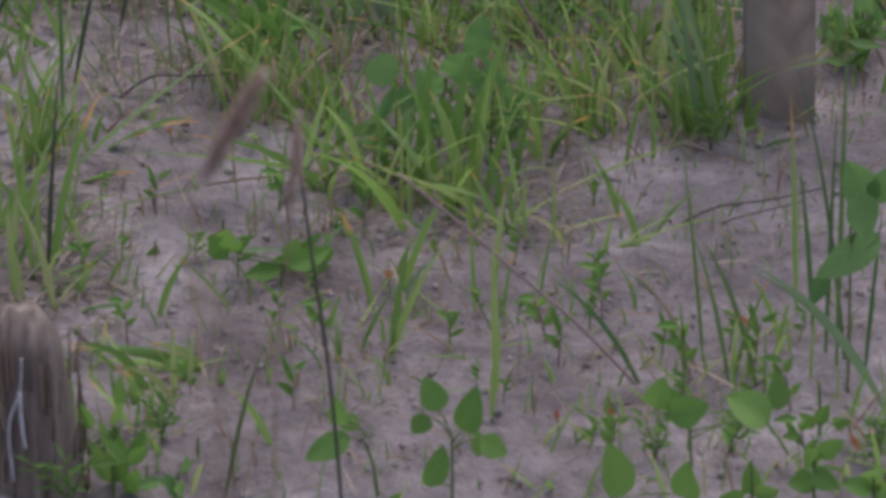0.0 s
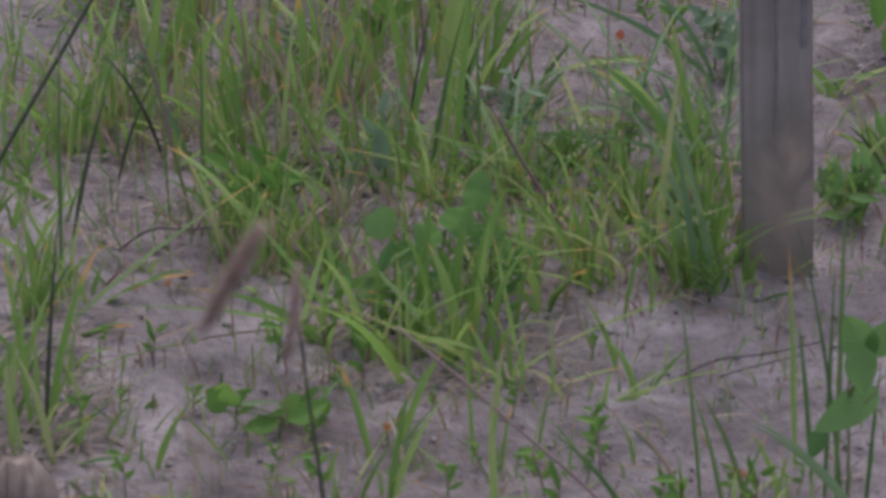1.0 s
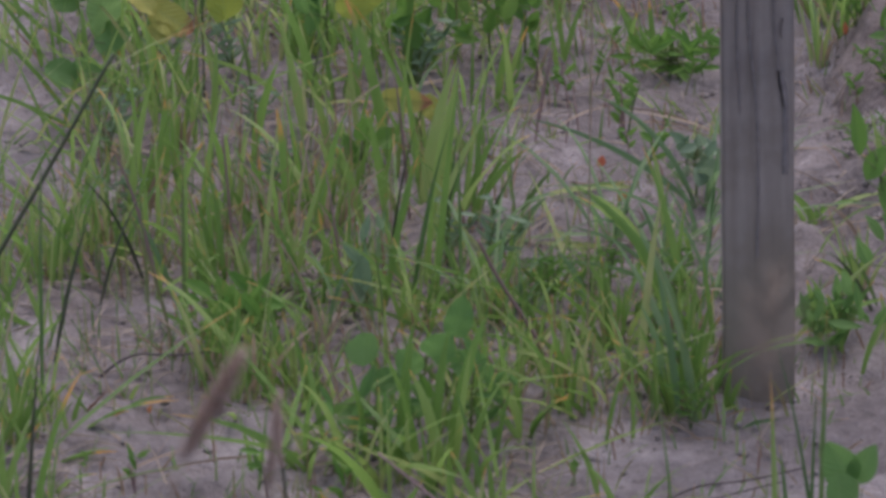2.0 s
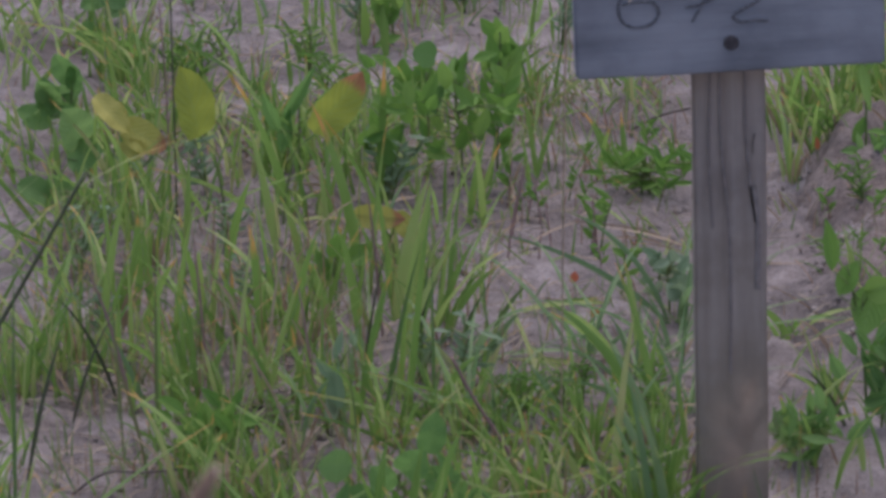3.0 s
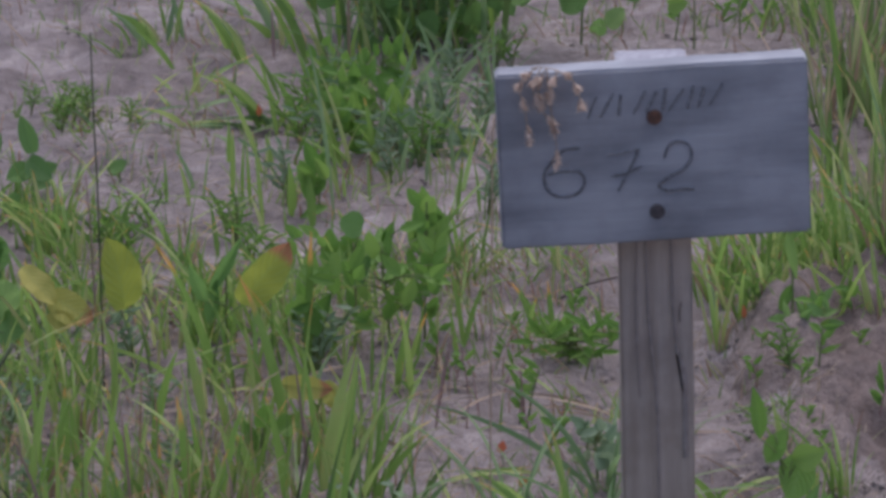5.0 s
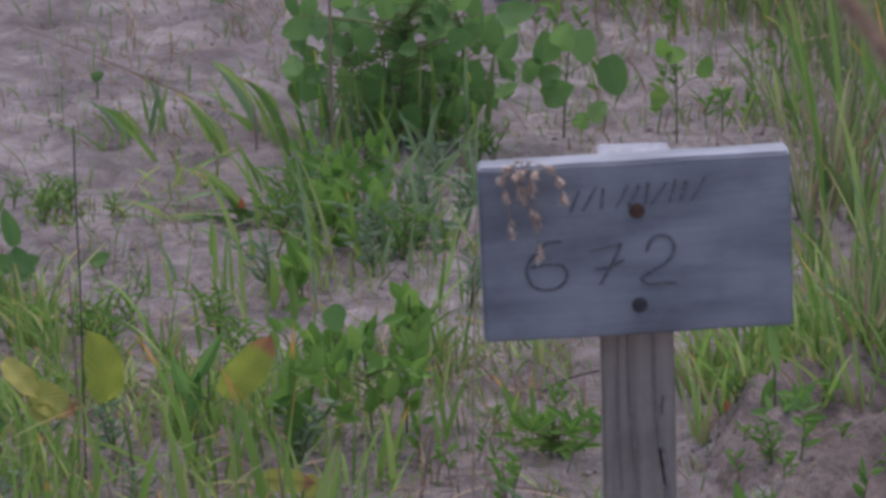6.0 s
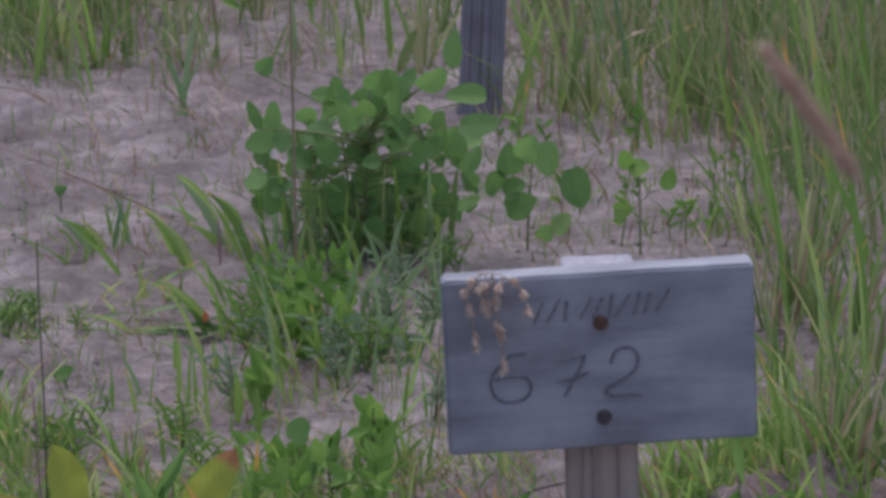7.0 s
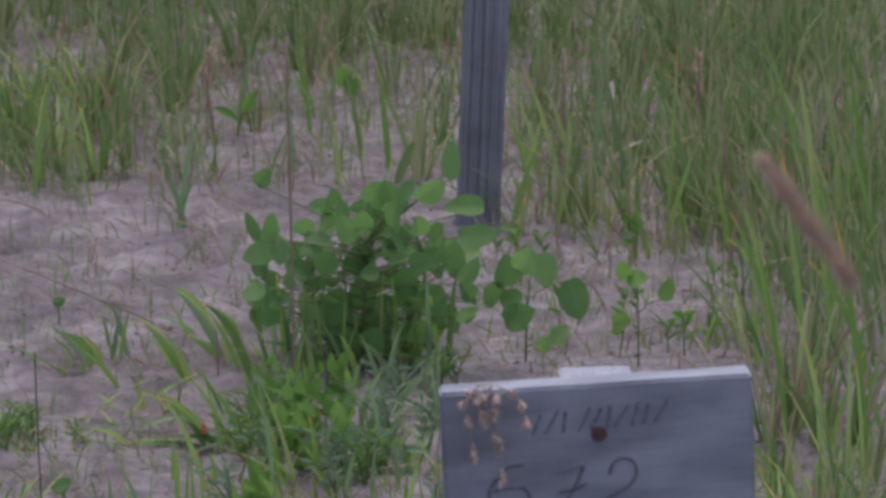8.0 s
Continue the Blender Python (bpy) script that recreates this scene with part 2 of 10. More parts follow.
def strip(base, ctrl, tip, width, segs, fold, twist, verts, faces, along, across):
    """Adds one blade: a folded, tapering ribbon along a bent line."""
    base, ctrl, tip = Vector(base), Vector(ctrl), Vector(tip)
    n0 = len(verts)
    cols = 3 if fold else 2
    for i in range(segs + 1):
        k = i / segs
        c = bezier(base, ctrl, tip, k)
        d = (bezier(base, ctrl, tip, min(1, k + 0.02)) - bezier(base, ctrl, tip, max(0, k - 0.02))).normalized()
        a = twist + 0.9 * k * math.sin(twist * 3)
        side = Vector((math.cos(a), math.sin(a), 0.55))
        side = (side - d * side.dot(d)).normalized()
        w = 0.5 * width * min(1.0, 0.45 + 2.2 * k) * (1 - k ** 2.6) + 0.0002
        out = d.cross(side)
        if fold:
            verts += [c - side * w + out * w * 0.35, c, c + side * w + out * w * 0.35]
            across += [-1, 0, 1]
        else:
            verts += [c - side * w, c + side * w]
            across += [-1, 1]
        along += [k] * cols
    for i in range(segs):
        for j in range(cols - 1):
            a = n0 + i * cols + j
            faces.append((a, a + 1, a + cols + 1, a + cols))


def blade(parent, base, tip, width=0.006, sag=0.25, mat=None, name="blade"):
    """One grass blade from base to tip, both relative to its plant; sag bows it upward and outward."""
    b, t = Vector(base), Vector(tip)
    mid = (b + t) / 2
    run = t - b
    ctrl = mid + Vector((-run.x * 0.5 * sag * 2, -run.y * sag, abs(run.z) * 0.15 + math.hypot(run.x, run.y) * sag))
    vs, fs, al, ac = [], [], [], []
    strip(b, ctrl, t, width, 8, True, random.uniform(-0.6, 0.6), vs, fs, al, ac)
    return attach(new(name, mesh_of(name, vs, fs, mat or GRASS, al, ac)), parent)


def tube(points, radius, taper=1.0, sides=6):
    """Verts, faces and lengthwise values of a round stem through the points."""
    p = [Vector(q) for q in points]
    fine = []
    for i in range(len(p) - 1):
        a, b, c, d = p[max(0, i - 1)], p[i], p[i + 1], p[min(len(p) - 1, i + 2)]
        for s in range(5):
            k = s / 5
            fine.append(0.5 * (2 * b + (c - a) * k + (2 * a - 5 * b + 4 * c - d) * k * k + (3 * b - a - 3 * c + d) * k ** 3))
    fine.append(p[-1])
    vs, fs, al = [], [], []
    for i, c in enumerate(fine):
        k = i / (len(fine) - 1)
        d = (fine[min(i + 1, len(fine) - 1)] - fine[max(i - 1, 0)]).normalized()
        s = d.cross(Vector((0.13, 0.95, 0.28))).normalized()
        u = d.cross(s)
        r = radius * (1 + (taper - 1) * k)
        for j in range(sides):
            w = 2 * math.pi * j / sides
            vs.append(c + (s * math.cos(w) + u * math.sin(w)) * r)
            al.append(k)
    for i in range(len(fine) - 1):
        for j in range(sides):
            a, b = i * sides + j, i * sides + (j + 1) % sides
            fs.append((a, b, b + sides, a + sides))
    fs += [tuple(range(sides - 1, -1, -1)), tuple(range(len(vs) - sides, len(vs)))]
    return vs, fs, al


def stem(parent, points, radius=0.0012, taper=0.6, mat=None, name="stem", label=""):
    vs, fs, al = tube(points, radius, taper)
    return attach(new(name, mesh_of(name, vs, fs, mat or STEM, al, [0] * len(vs))), parent, label)


def leaf_mesh(kind, mat, seed):
    """A leaf one unit long along +y, facing +z, with a folded midrib, a curled blade and a slightly uneven edge."""
    rnd = random.Random(seed)
    vs, fs, al, ac = [], [], [], []
    nx, ny = 6, 12
    curl, fold, lopside = rnd.uniform(-0.35, 0.25), rnd.uniform(0.1, 0.3), rnd.uniform(-0.1, 0.1)
    ph = rnd.uniform(0, 6)
    for i in range(ny + 1):
        k = i / ny
        if kind == "bean":
            w = 0.5 * math.sin(math.pi * k ** 0.72) ** 0.75 if 0 < k < 1 else 0.0
            wave = 0.015 * math.sin(9 * k + ph)
        elif kind == "dock":
            w = 0.5 * math.sin(math.pi * k ** 0.85) ** 0.55 if 0 < k < 1 else 0.0
            wave = 0.04 * math.sin(16 * k + ph)
        elif kind == "heart":
            w = 0.5 * (math.sin(math.pi * min(1, k * 0.95 + 0.05) ** 0.78) ** 0.62) if k < 1 else 0.0
            wave = 0.02 * math.sin(11 * k + ph)
        else:
            w = 0.5 * math.sin(math.pi * k ** 0.85) if 0 < k < 1 else 0.0
            wave = 0.01 * math.sin(12 * k + ph)
        for j in range(nx + 1):
            s = 2 * j / nx - 1
            x = s * w * (1 + lopside * s) + 0.04 * math.sin(3 * k + ph)
            z = fold * abs(s) * w + curl * (k - 0.4) ** 2 + wave * abs(s)
            vs.append((x, k, z))
            al.append(k)
            ac.append(s)
    for i in range(ny):
        for j in range(nx):
            a = i * (nx + 1) + j
            fs.append((a, a + 1, a + nx + 2, a + nx + 1))
    return mesh_of(kind + "_leaf", vs, fs, mat, al, ac)


LEAVES = {(kind, mat.name): [leaf_mesh(kind, mat, 10 * i + len(kind)) for i in range(4)]
          for kind, mat in (("bean", BEAN), ("bean", FRESH), ("heart", BEAN), ("heart", FRESH), ("dock", YELLOW), ("dock", FRESH), ("dock", BEAN), ("lance", FRESH), ("lance", BEAN), ("lance", RED), ("lance", GREY_LEAF), ("bean", GREY_LEAF))}


def leaf(parent, at, length, width, angle, toward=15.0, turn=0.0, kind="bean", mat=None, name="leaf", label=""):
    """A leaf growing from the point at (relative to its plant). angle: its direction in the upright plane, 0 to the right, 90 up.
    toward: degrees by which its tip comes forward; turn: how far it is rolled about its midrib."""
    mat = mat or BEAN
    me = random.choice(LEAVES[(kind, mat.name)])
    a, f = radians(angle), radians(toward)
    d = Vector((math.cos(a) * math.cos(f), -math.sin(f), math.sin(a) * math.cos(f)))
    z = Vector((0, -1, 0.45))
    z = (z - d * z.dot(d)).normalized()
    x = d.cross(z)
    ob = new(name, me)
    m = Matrix((x, d, z)).transposed().to_4x4() @ pose(0, 0, 0, 0, turn, 0) @ Matrix.Diagonal((width, length, (width + length) / 2, 1))
    ob.parent = parent
    ob.matrix_basis = Matrix.Translation(at) @ m
    return tagged(ob, label) if label else ob


# ---------- ground ----------
def build_ground():
    xs = sorted(set([-300, -120, -50, -20, -8, -4, -2.5, -1.7, -1.3] + [round(-1.0 + 0.011 * i, 4) for i in range(182)] + [1.3, 1.7, 2.5, 4, 8, 20, 50, 120, 300]))
    ys = sorted(set([-300, -100, -30, -8, -2, 0.5, 1.5, 2.2, 2.6] + [round(2.8 + 0.0115 * i, 4) for i in range(460)] + [8.3, 9, 10, 12, 15, 20, 40, 100, 300, 900]))
    vs = []
    for y in ys:
        for x in xs:
            h = height(x, y)
            if abs(x) < 1.2 and 2.6 < y < 8.2:
                h += 0.010 * noise.fractal((x * 17, y * 13, 1.0), 0.85, 2.1, 5) + 0.007 * max(0, noise.noise((x * 26, y * 22, 7)) - 0.15)
            vs.append((x, y, h))
    w = len(xs)
    fs = [(j * w + i, j * w + i + 1, (j + 1) * w + i + 1, (j + 1) * w + i) for j in range(len(ys) - 1) for i in range(w - 1)]
    return tagged(new("ground", mesh_of("ground", vs, fs, SAND)), "pale damp sand with crumbs and low humps", "ground", kind="structure")


build_ground()


def build_bank():
    """A low heap on the sand, tinted browner and darker to stand for shade."""
    vs, fs = [], []
    nx, ny = 70, 110
    for j in range(ny + 1):
        for i in range(nx + 1):
            x, y = 0.24 + 0.4 * i / nx, 3.98 + 0.8 * j / ny
            u, v = (x - 0.45) / 0.15, (y - 4.38) / 0.3
            edge = math.exp(-abs(u) ** 5 - abs(v) ** 5) * (1 + 0.5 * noise.noise((x * 16, y * 9, 3)))
            lumps = 0.011 * noise.fractal((x * 22, y * 16, 5.0), 0.8, 2.0, 5) + 0.005 * max(0, noise.noise((x * 60, y * 45, 2)))
            vs.append((x, y, height(x, y) - 0.022 + edge * (0.035 + lumps)))
    w = nx + 1
    for j in range(ny):
        for i in range(nx):
            a = j * w + i
            fs.append((a, a + 1, a + w + 1, a + w))
    return tagged(new("bank", mesh_of("bank", vs, fs, SHADED_BANK)), "low lumpy brownish sand bank, darkened for shade", "bank", kind="structure")


build_bank()


# ---------- the plot sign ----------
def worn_box(name, sx, sy, sz, mat, parent, at, turn=(0, 0, 0), seed=1, label="", wear=0.0012, cuts=10):
    """A sawn timber: bevelled, with slightly wandering faces and edges."""
    bm = bmesh.new()
    bmesh.ops.create_cube(bm, size=1.0)
    bmesh.ops.scale(bm, vec=(sx, sy, sz), verts=bm.verts)
    long = max(range(3), key=lambda i: (sx, sy, sz)[i])
    bmesh.ops.bevel(bm, geom=list(bm.edges), offset=0.002, segments=2, affect='EDGES')
    edges = [e for e in bm.edges if abs((e.verts[0].co - e.verts[1].co)[long]) > 0.5 * (sx, sy, sz)[long]]
    bmesh.ops.subdivide_edges(bm, edges=edges, cuts=cuts, use_grid_fill=True)
    for v in bm.verts:
        q = v.co * 28 + Vector((seed * 3.7, 0, seed))
        v.co += Vector((noise.noise(q), noise.noise(q + Vector((5, 0, 0))), noise.noise(q + Vector((0, 9, 0))))) * wear
    ob = part(name, bm, mat, parent, label)
    ob.matrix_basis = Matrix.Translation(at) @ pose(0, 0, 0, *turn)
    return ob


def mark(parent, points, width, mat, name, label=""):
    """A pen stroke on the board's face: a thin ribbon of ink through the points (x, z)."""
    p = [Vector((x, 0, z)) for x, z in points]
    fine = []
    for i in range(len(p) - 1):
        a, b, c, d = p[max(0, i - 1)], p[i], p[i + 1], p[min(len(p) - 1, i + 2)]
        for s in range(6):
            k = s / 6
            fine.append(0.5 * (2 * b + (c - a) * k + (2 * a - 5 * b + 4 * c - d) * k * k + (3 * b - a - 3 * c + d) * k ** 3))
    fine.append(p[-1])
    vs, fs = [], []
    for i, c in enumerate(fine):
        d = (fine[min(i + 1, len(fine) - 1)] - fine[max(0, i - 1)]).normalized()
        s = Vector((d.z, 0, -d.x)) * width * 0.5 * (0.75 + 0.35 * noise.noise((c.x * 300, c.z * 300, 2)))
        vs += [c - s, c + s, c - s + Vector((0, 0.0012, 0)), c + s + Vector((0, 0.0012, 0))]
    for i in range(len(fine) - 1):
        a = 4 * i
        fs += [(a, a + 4, a + 5, a + 1), (a, a + 2, a + 6, a + 4), (a + 1, a + 5, a + 7, a + 3)]
    ob = new(name, mesh_of(name, vs, fs, mat))
    ob.parent = parent
    return tagged(ob, label) if label else ob


def plot_sign():
    sign = thing("plot_sign", 0.215, 3.73, "weathered grey wooden plot sign nailed to a post in sand", "sign", z=-0.0)
    worn_box("post", 0.0565, 0.036, 0.67, POST_WOOD, sign, (-0.0065, 0, 0.174), (0, -1.6, 0), 2, "grey brown sawn post with drying cracks")
    # thin cap, coloured bright for the sky light falling on the post's top
    worn_box("end_grain", 0.0545, 0.034, 0.003, SKYLIT_END_GRAIN, sign, (-0.0161, 0, 0.5096), (0, -1.6, 0), 4, "pale end grain cap with sky light in its colour", 0.0004, 4)
    # broad dark grain bands and a damp split on the post's face
    for w, mat, pts in ((0.0026, BAND, [(-0.0155, 0.37), (-0.013, 0.31), (-0.006, 0.25), (-0.003, 0.19), (-0.002, 0.12)]),
                        (0.0018, BAND, [(-0.0225, 0.37), (-0.022, 0.3), (-0.018, 0.24)]),
                        (0.0024, BAND, [(0.004, 0.37), (0.006, 0.32), (0.01, 0.28), (0.015, 0.245)]),
                        (0.0065, BAND, [(0.0115, 0.275), (0.0165, 0.25), (0.0175, 0.22), (0.018, 0.19)]),
                        (0.0013, CRACK, [(0.013, 0.318), (0.0115, 0.309), (0.0125, 0.302)])):
        c = mark(sign, [(x - 0.004, z) for x, z in pts], w, mat, "crack")
        c.location = (0, -0.0192, 0)
    board = worn_box("board", 0.237, 0.0262, 0.1385, BOARD_WOOD, sign, (-0.015, -0.0325, 0.4454), (0, -2.5, 3.0), 5, "grey horizontal board with hand-written marks", 0.0008, 14)
    f = -0.0142
    def write(pts, w, mat, name, label=""):
        o = mark(board, pts, w, mat, name, label)
        o.location = (0, f, 0)
    write([(-0.0576, 0.0091), (-0.0688, 0.0085), (-0.0769, 0.0016), (-0.0848, -0.01), (-0.0825, -0.0226), (-0.0738, -0.0287), (-0.0608, -0.0272), (-0.0543, -0.019), (-0.0573, -0.0102), (-0.0697, -0.0083), (-0.0823, -0.0106)], 0.0029, INK, "digit_six", "faded hand-written figure 6")
    write([(-0.0122, 0.0054), (-0.018, -0.0076), (-0.029, -0.0272)], 0.0024, INK, "digit_seven", "faded hand-written figure 7 with a cross stroke")
    write([(-0.0339, -0.0145), (-0.0227, -0.0134), (-0.0103, -0.008)], 0.0021, INK, "digit_stroke")
    write([(-0.0356, 0.0019), (-0.0252, 0.0031), (-0.0131, 0.005)], 0.0014, PALE_INK, "digit_stroke")
    write([(0.0071, -0.003), (0.0107, 0.0063), (0.0186, 0.0097), (0.0265, 0.0054), (0.0277, -0.0041), (0.0212, -0.0128), (0.0097, -0.0186), (0.0026, -0.0242), (0.0083, -0.0288), (0.0195, -0.0281), (0.029, -0.0291)], 0.0027, INK, "digit_two", "faded hand-written figure 2")
    # an upper line of writing too washed out to read
    for i, gap in enumerate((0.0, 0.011, 0.021, 0.036, 0.045, 0.055, 0.064, 0.075, 0.083, 0.094)):
        x, z = -0.0465 + gap, 0.0405 + 0.0004 * i
        tilt = 0.0035 + 0.0025 * math.sin(i * 2.3)
        write([(x - tilt, z - 0.0085), (x, z), (x + tilt, z + 0.0075 + 0.002 * (i % 2))], 0.0016 + 0.0007 * (i % 3), PALE_INK, "writing_bar")
    for z, tone in ((0.0295, RUST), (-0.0455, DARK_IRON)):
        bm = bmesh.new()
        bmesh.ops.create_cone(bm, cap_ends=True, segments=14, radius1=0.0064, radius2=0.005, depth=0.003)
        s = part("nail_head", bm, tone, board, "rusty round nail head")
        s.matrix_basis = Matrix.Translation((0.0005, -0.0138, z)) @ pose(0, 0, 0, 90, 0, 0)
    return sign


plot_sign()


def stake():
    s = thing("stake", 0.182, 6.25, "upright weathered grey wooden stake with grooved grain", "stake", z=0.0)
    worn_box("shaft", 0.056, 0.034, 0.78, STAKE_WOOD, s, (0.012, 0, 0.29), (0, 2.2, -4), 8, "", 0.001, 14)
    for x in (-0.016, -0.004, 0.009, 0.019):
        c = mark(s, [(x - 0.002, 0.02), (x + 0.005, 0.2), (x + 0.014, 0.45)], 0.0018, CRACK, "groove")
        c.location = (0.004, -0.0182, 0)


stake()


# ---------- plants ----------
def tuft_variant(n, h0, h1, spread, width, mat, seed, label, dry=0.1):
    """A clump of grass blades fanning out from one root."""
    random.seed(seed)
    t = thing("grass_tuft", 0, 0, label, "grass", "grass tufts", z=0.0)
    for _ in range(n):
        a = random.uniform(0, 2 * math.pi)
        r = random.uniform(0, 0.012)
        h = random.uniform(h0, h1)
        out = abs(random.gauss(0, spread)) * h
        b = (r * math.cos(a), r * math.sin(a), -0.004)
        tip = (b[0] + out * math.cos(a), b[1] + out * math.sin(a), h * random.uniform(0.75, 1.0))
        blade(t, b, tip, width * random.uniform(0.6, 1.25), random.uniform(0.02, 0.22), DRY if random.random() < dry else mat)
    return t


def seedling_variant(n, h, size, mat, kind, seed, label):
    """A small sprout: a thin stem with a few leaves."""
    random.seed(seed)
    s = thing("seedling", 0, 0, label, "seedling", "seedlings", z=0.0)
    lean = random.uniform(-0.3, 0.3) * h
    stem(s, [(0, 0, -0.004), (lean * 0.4, 0, h * 0.5), (lean, 0.002, h)], 0.0008, 0.6, PURPLE_STEM if seed % 2 else STEM)
    for i in range(n):
        k = 0.25 + 0.75 * (i + 1) / n
        a = random.choice((random.uniform(20, 75), random.uniform(105, 160)))
        leaf(s, (lean * k, random.uniform(-0.003, 0.003), h * k), size * random.uniform(0.7, 1.3), size * random.uniform(0.22, 0.36), a, random.uniform(-20, 40), random.uniform(-30, 30), kind, mat)
    return s


def weed_variant(n, h, size, slim, mat, seed, label, bushy=3):
    """A branching weed with narrow leaves set along several stems."""
    random.seed(seed)
    s = thing("weed", 0, 0, label, "weed", "weeds", z=0.0)
    for b in range(bushy):
        lean = random.uniform(-0.6, 0.6) * h
        back = random.uniform(-0.3, 0.3) * h
        hh = h * random.uniform(0.7, 1.0)
        stem(s, [(0, 0, -0.004), (lean * 0.3, back * 0.3, hh * 0.5), (lean, back, hh)], 0.0012, 0.5, STEM)
        for i in range(n):
            k = 0.2 + 0.8 * (i + 1) / n
            x, y = lean * (0.3 * min(1, 2 * k) + 0.7 * max(0, 2 * k - 1)), back * k
            a = random.uniform(0, 70) if i % 2 else random.uniform(110, 180)
            leaf(s, (x, y, hh * k), size * random.uniform(0.6, 1.2), size * slim * random.uniform(0.8, 1.2), a, random.uniform(-30, 45), random.uniform(-40, 40), "lance", mat)
    return s


def scatter(variants, x0, x1, y0, y1, n, s0=0.8, s1=1.2, seed=1):
    """Sets n copies of the variants on a stretch of ground."""
    rnd = random.Random(seed)
    for _ in range(n):
        x, y = rnd.uniform(x0, x1), rnd.uniform(y0, y1)
        s = rnd.uniform(s0, s1)
        m = pose(x, y, height(x, y), rnd.uniform(-5, 5), rnd.uniform(-5, 5), rnd.uniform(-35, 35)) @ Matrix.Diagonal((s, s, s, 1))
        c = copy_thing(rnd.choice(variants), m)
        c.matrix_basis = m


def clear_variants(variants):
    """Removes the patterns from which the copies were made."""
    for v in variants:
        for o in (*v.children_recursive, v):
            bpy.data.objects.remove(o)


class Lawn:
    """Many thin blades joined into one piece of countless growth."""
    def __init__(self, seed):
        self.v, self.f, self.al, self.ac, self.rnd = [], [], [], [], random.Random(seed)

    def area(self, x0, x1, y0, y1, n, h0, h1, width, lean=0.35, tuft=9, spread=0.022):
        r = self.rnd
        cx = cy = 0
        for i in range(n):
            if i % tuft == 0:
                cx, cy, ch = r.uniform(x0, x1), r.uniform(y0, y1), r.uniform(0.7, 1.0)
            x, y = cx + r.gauss(0, spread), cy + r.gauss(0, spread)
            h = r.uniform(h0, h1) * ch
            a, o = r.uniform(0, 2 * math.pi), abs(r.gauss(0, lean)) * h
            z = height(x, y) - 0.004
            rise = 1 - 0.25 * r.random()
            if r.random() < 0.1:
                o, rise = h * r.uniform(0.5, 1.1), r.uniform(0.25, 0.7)
            tip = (x + o * math.cos(a), y + o * math.sin(a), z + h * rise)
            k = r.uniform(0.15, 0.5)
            ctrl = (x + o * math.cos(a) * k, y + o * math.sin(a) * k, z + h * rise * r.uniform(0.5, 0.7))
            strip((x, y, z), ctrl, tip, width * r.uniform(0.55, 1.3), 5, False, r.uniform(-0.9, 0.9), self.v, self.f, self.al, self.ac)

    def strew(self, x0, x1, y0, y1, n, l0, l1, width):
        """Dead bits lying flat, pointing every way."""
        r = self.rnd
        for _ in range(n):
            x, y, a, ln = r.uniform(x0, x1), r.uniform(y0, y1), r.uniform(0, 2 * math.pi), r.uniform(l0, l1)
            x2, y2 = x + ln * math.cos(a), y + ln * math.sin(a)
            z, z2 = height(x, y) + r.uniform(0.001, 0.006), height(x2, y2) + r.uniform(0.001, 0.012)
            strip((x, y, z), ((x + x2) / 2 + r.gauss(0, 0.004), (y + y2) / 2, max(z, z2) + 0.003), (x2, y2, z2), width * r.uniform(0.5, 1.5), 3, False, a + 1.57, self.v, self.f, self.al, self.ac)

    def done(self, name, mat, label):
        return tagged(new(name, mesh_of(name, self.v, self.f, mat, self.al, self.ac)), label, "grass", kind="stuff")


def bean_plant(x, y, apex, label, mat=None, kind="bean", name="bean_plant", category="seedling", group="", radius=0.0014):
    """A plant with a stem from the ground to its apex (relative). Returns what sprout() needs to set leaves on it."""
    p = thing(name, x, y, label, category, group)
    ax, ay, az = apex
    stem(p, [(0, 0, -0.006), (ax * 0.3, ay * 0.4, az * 0.5), (ax, ay, az)], radius, 0.6)
    return p, apex, mat or BEAN, kind, radius, 45 if name == "bean_bush" else 20


def sprout(plant, lx, ly, lz, length, width, angle):
    """A leaf on a stalk of its own, growing from the plant's stem to the point (lx, ly, lz)."""
    p, (ax, ay, az), mat, kind, radius, wild = plant
    k = 0.5 * min(1, max(0.15, lz / max(az, 0.01)))
    s = (ax * k, ay * k, az * min(0.95, max(0.1, 0.8 * lz / max(az, 0.01))))
    stem(p, [s, ((s[0] + lx) / 2, (s[1] + ly) / 2 - 0.002, (s[2] + lz) / 2 + 0.004), (lx, ly, lz)], radius * 0.55, 0.7, name="leaf_stalk")
    leaf(p, (lx, ly, lz), length, width, angle, random.uniform(-10, 40), random.uniform(-wild, wild), kind, mat)


def crowd(plant, n, cx, cz, rx, rz, depth, l0, l1, slim, upright, seed):
    """Many leaves filling an oval body of foliage round the plant's stem."""
    rnd = random.Random(seed)
    for _ in range(n):
        a, r = rnd.uniform(0, 2 * math.pi), rnd.random() ** 0.5
        ln = rnd.uniform(l0, l1)
        way = rnd.uniform(50, 130) if rnd.random() < upright else rnd.uniform(-20, 200)
        z = max(0.004, cz + rz * r * math.sin(a))
        sprout(plant, cx + rx * r * math.cos(a), rnd.uniform(-depth, 0.6 * depth), z, ln, ln * slim * rnd.uniform(0.85, 1.15), way)


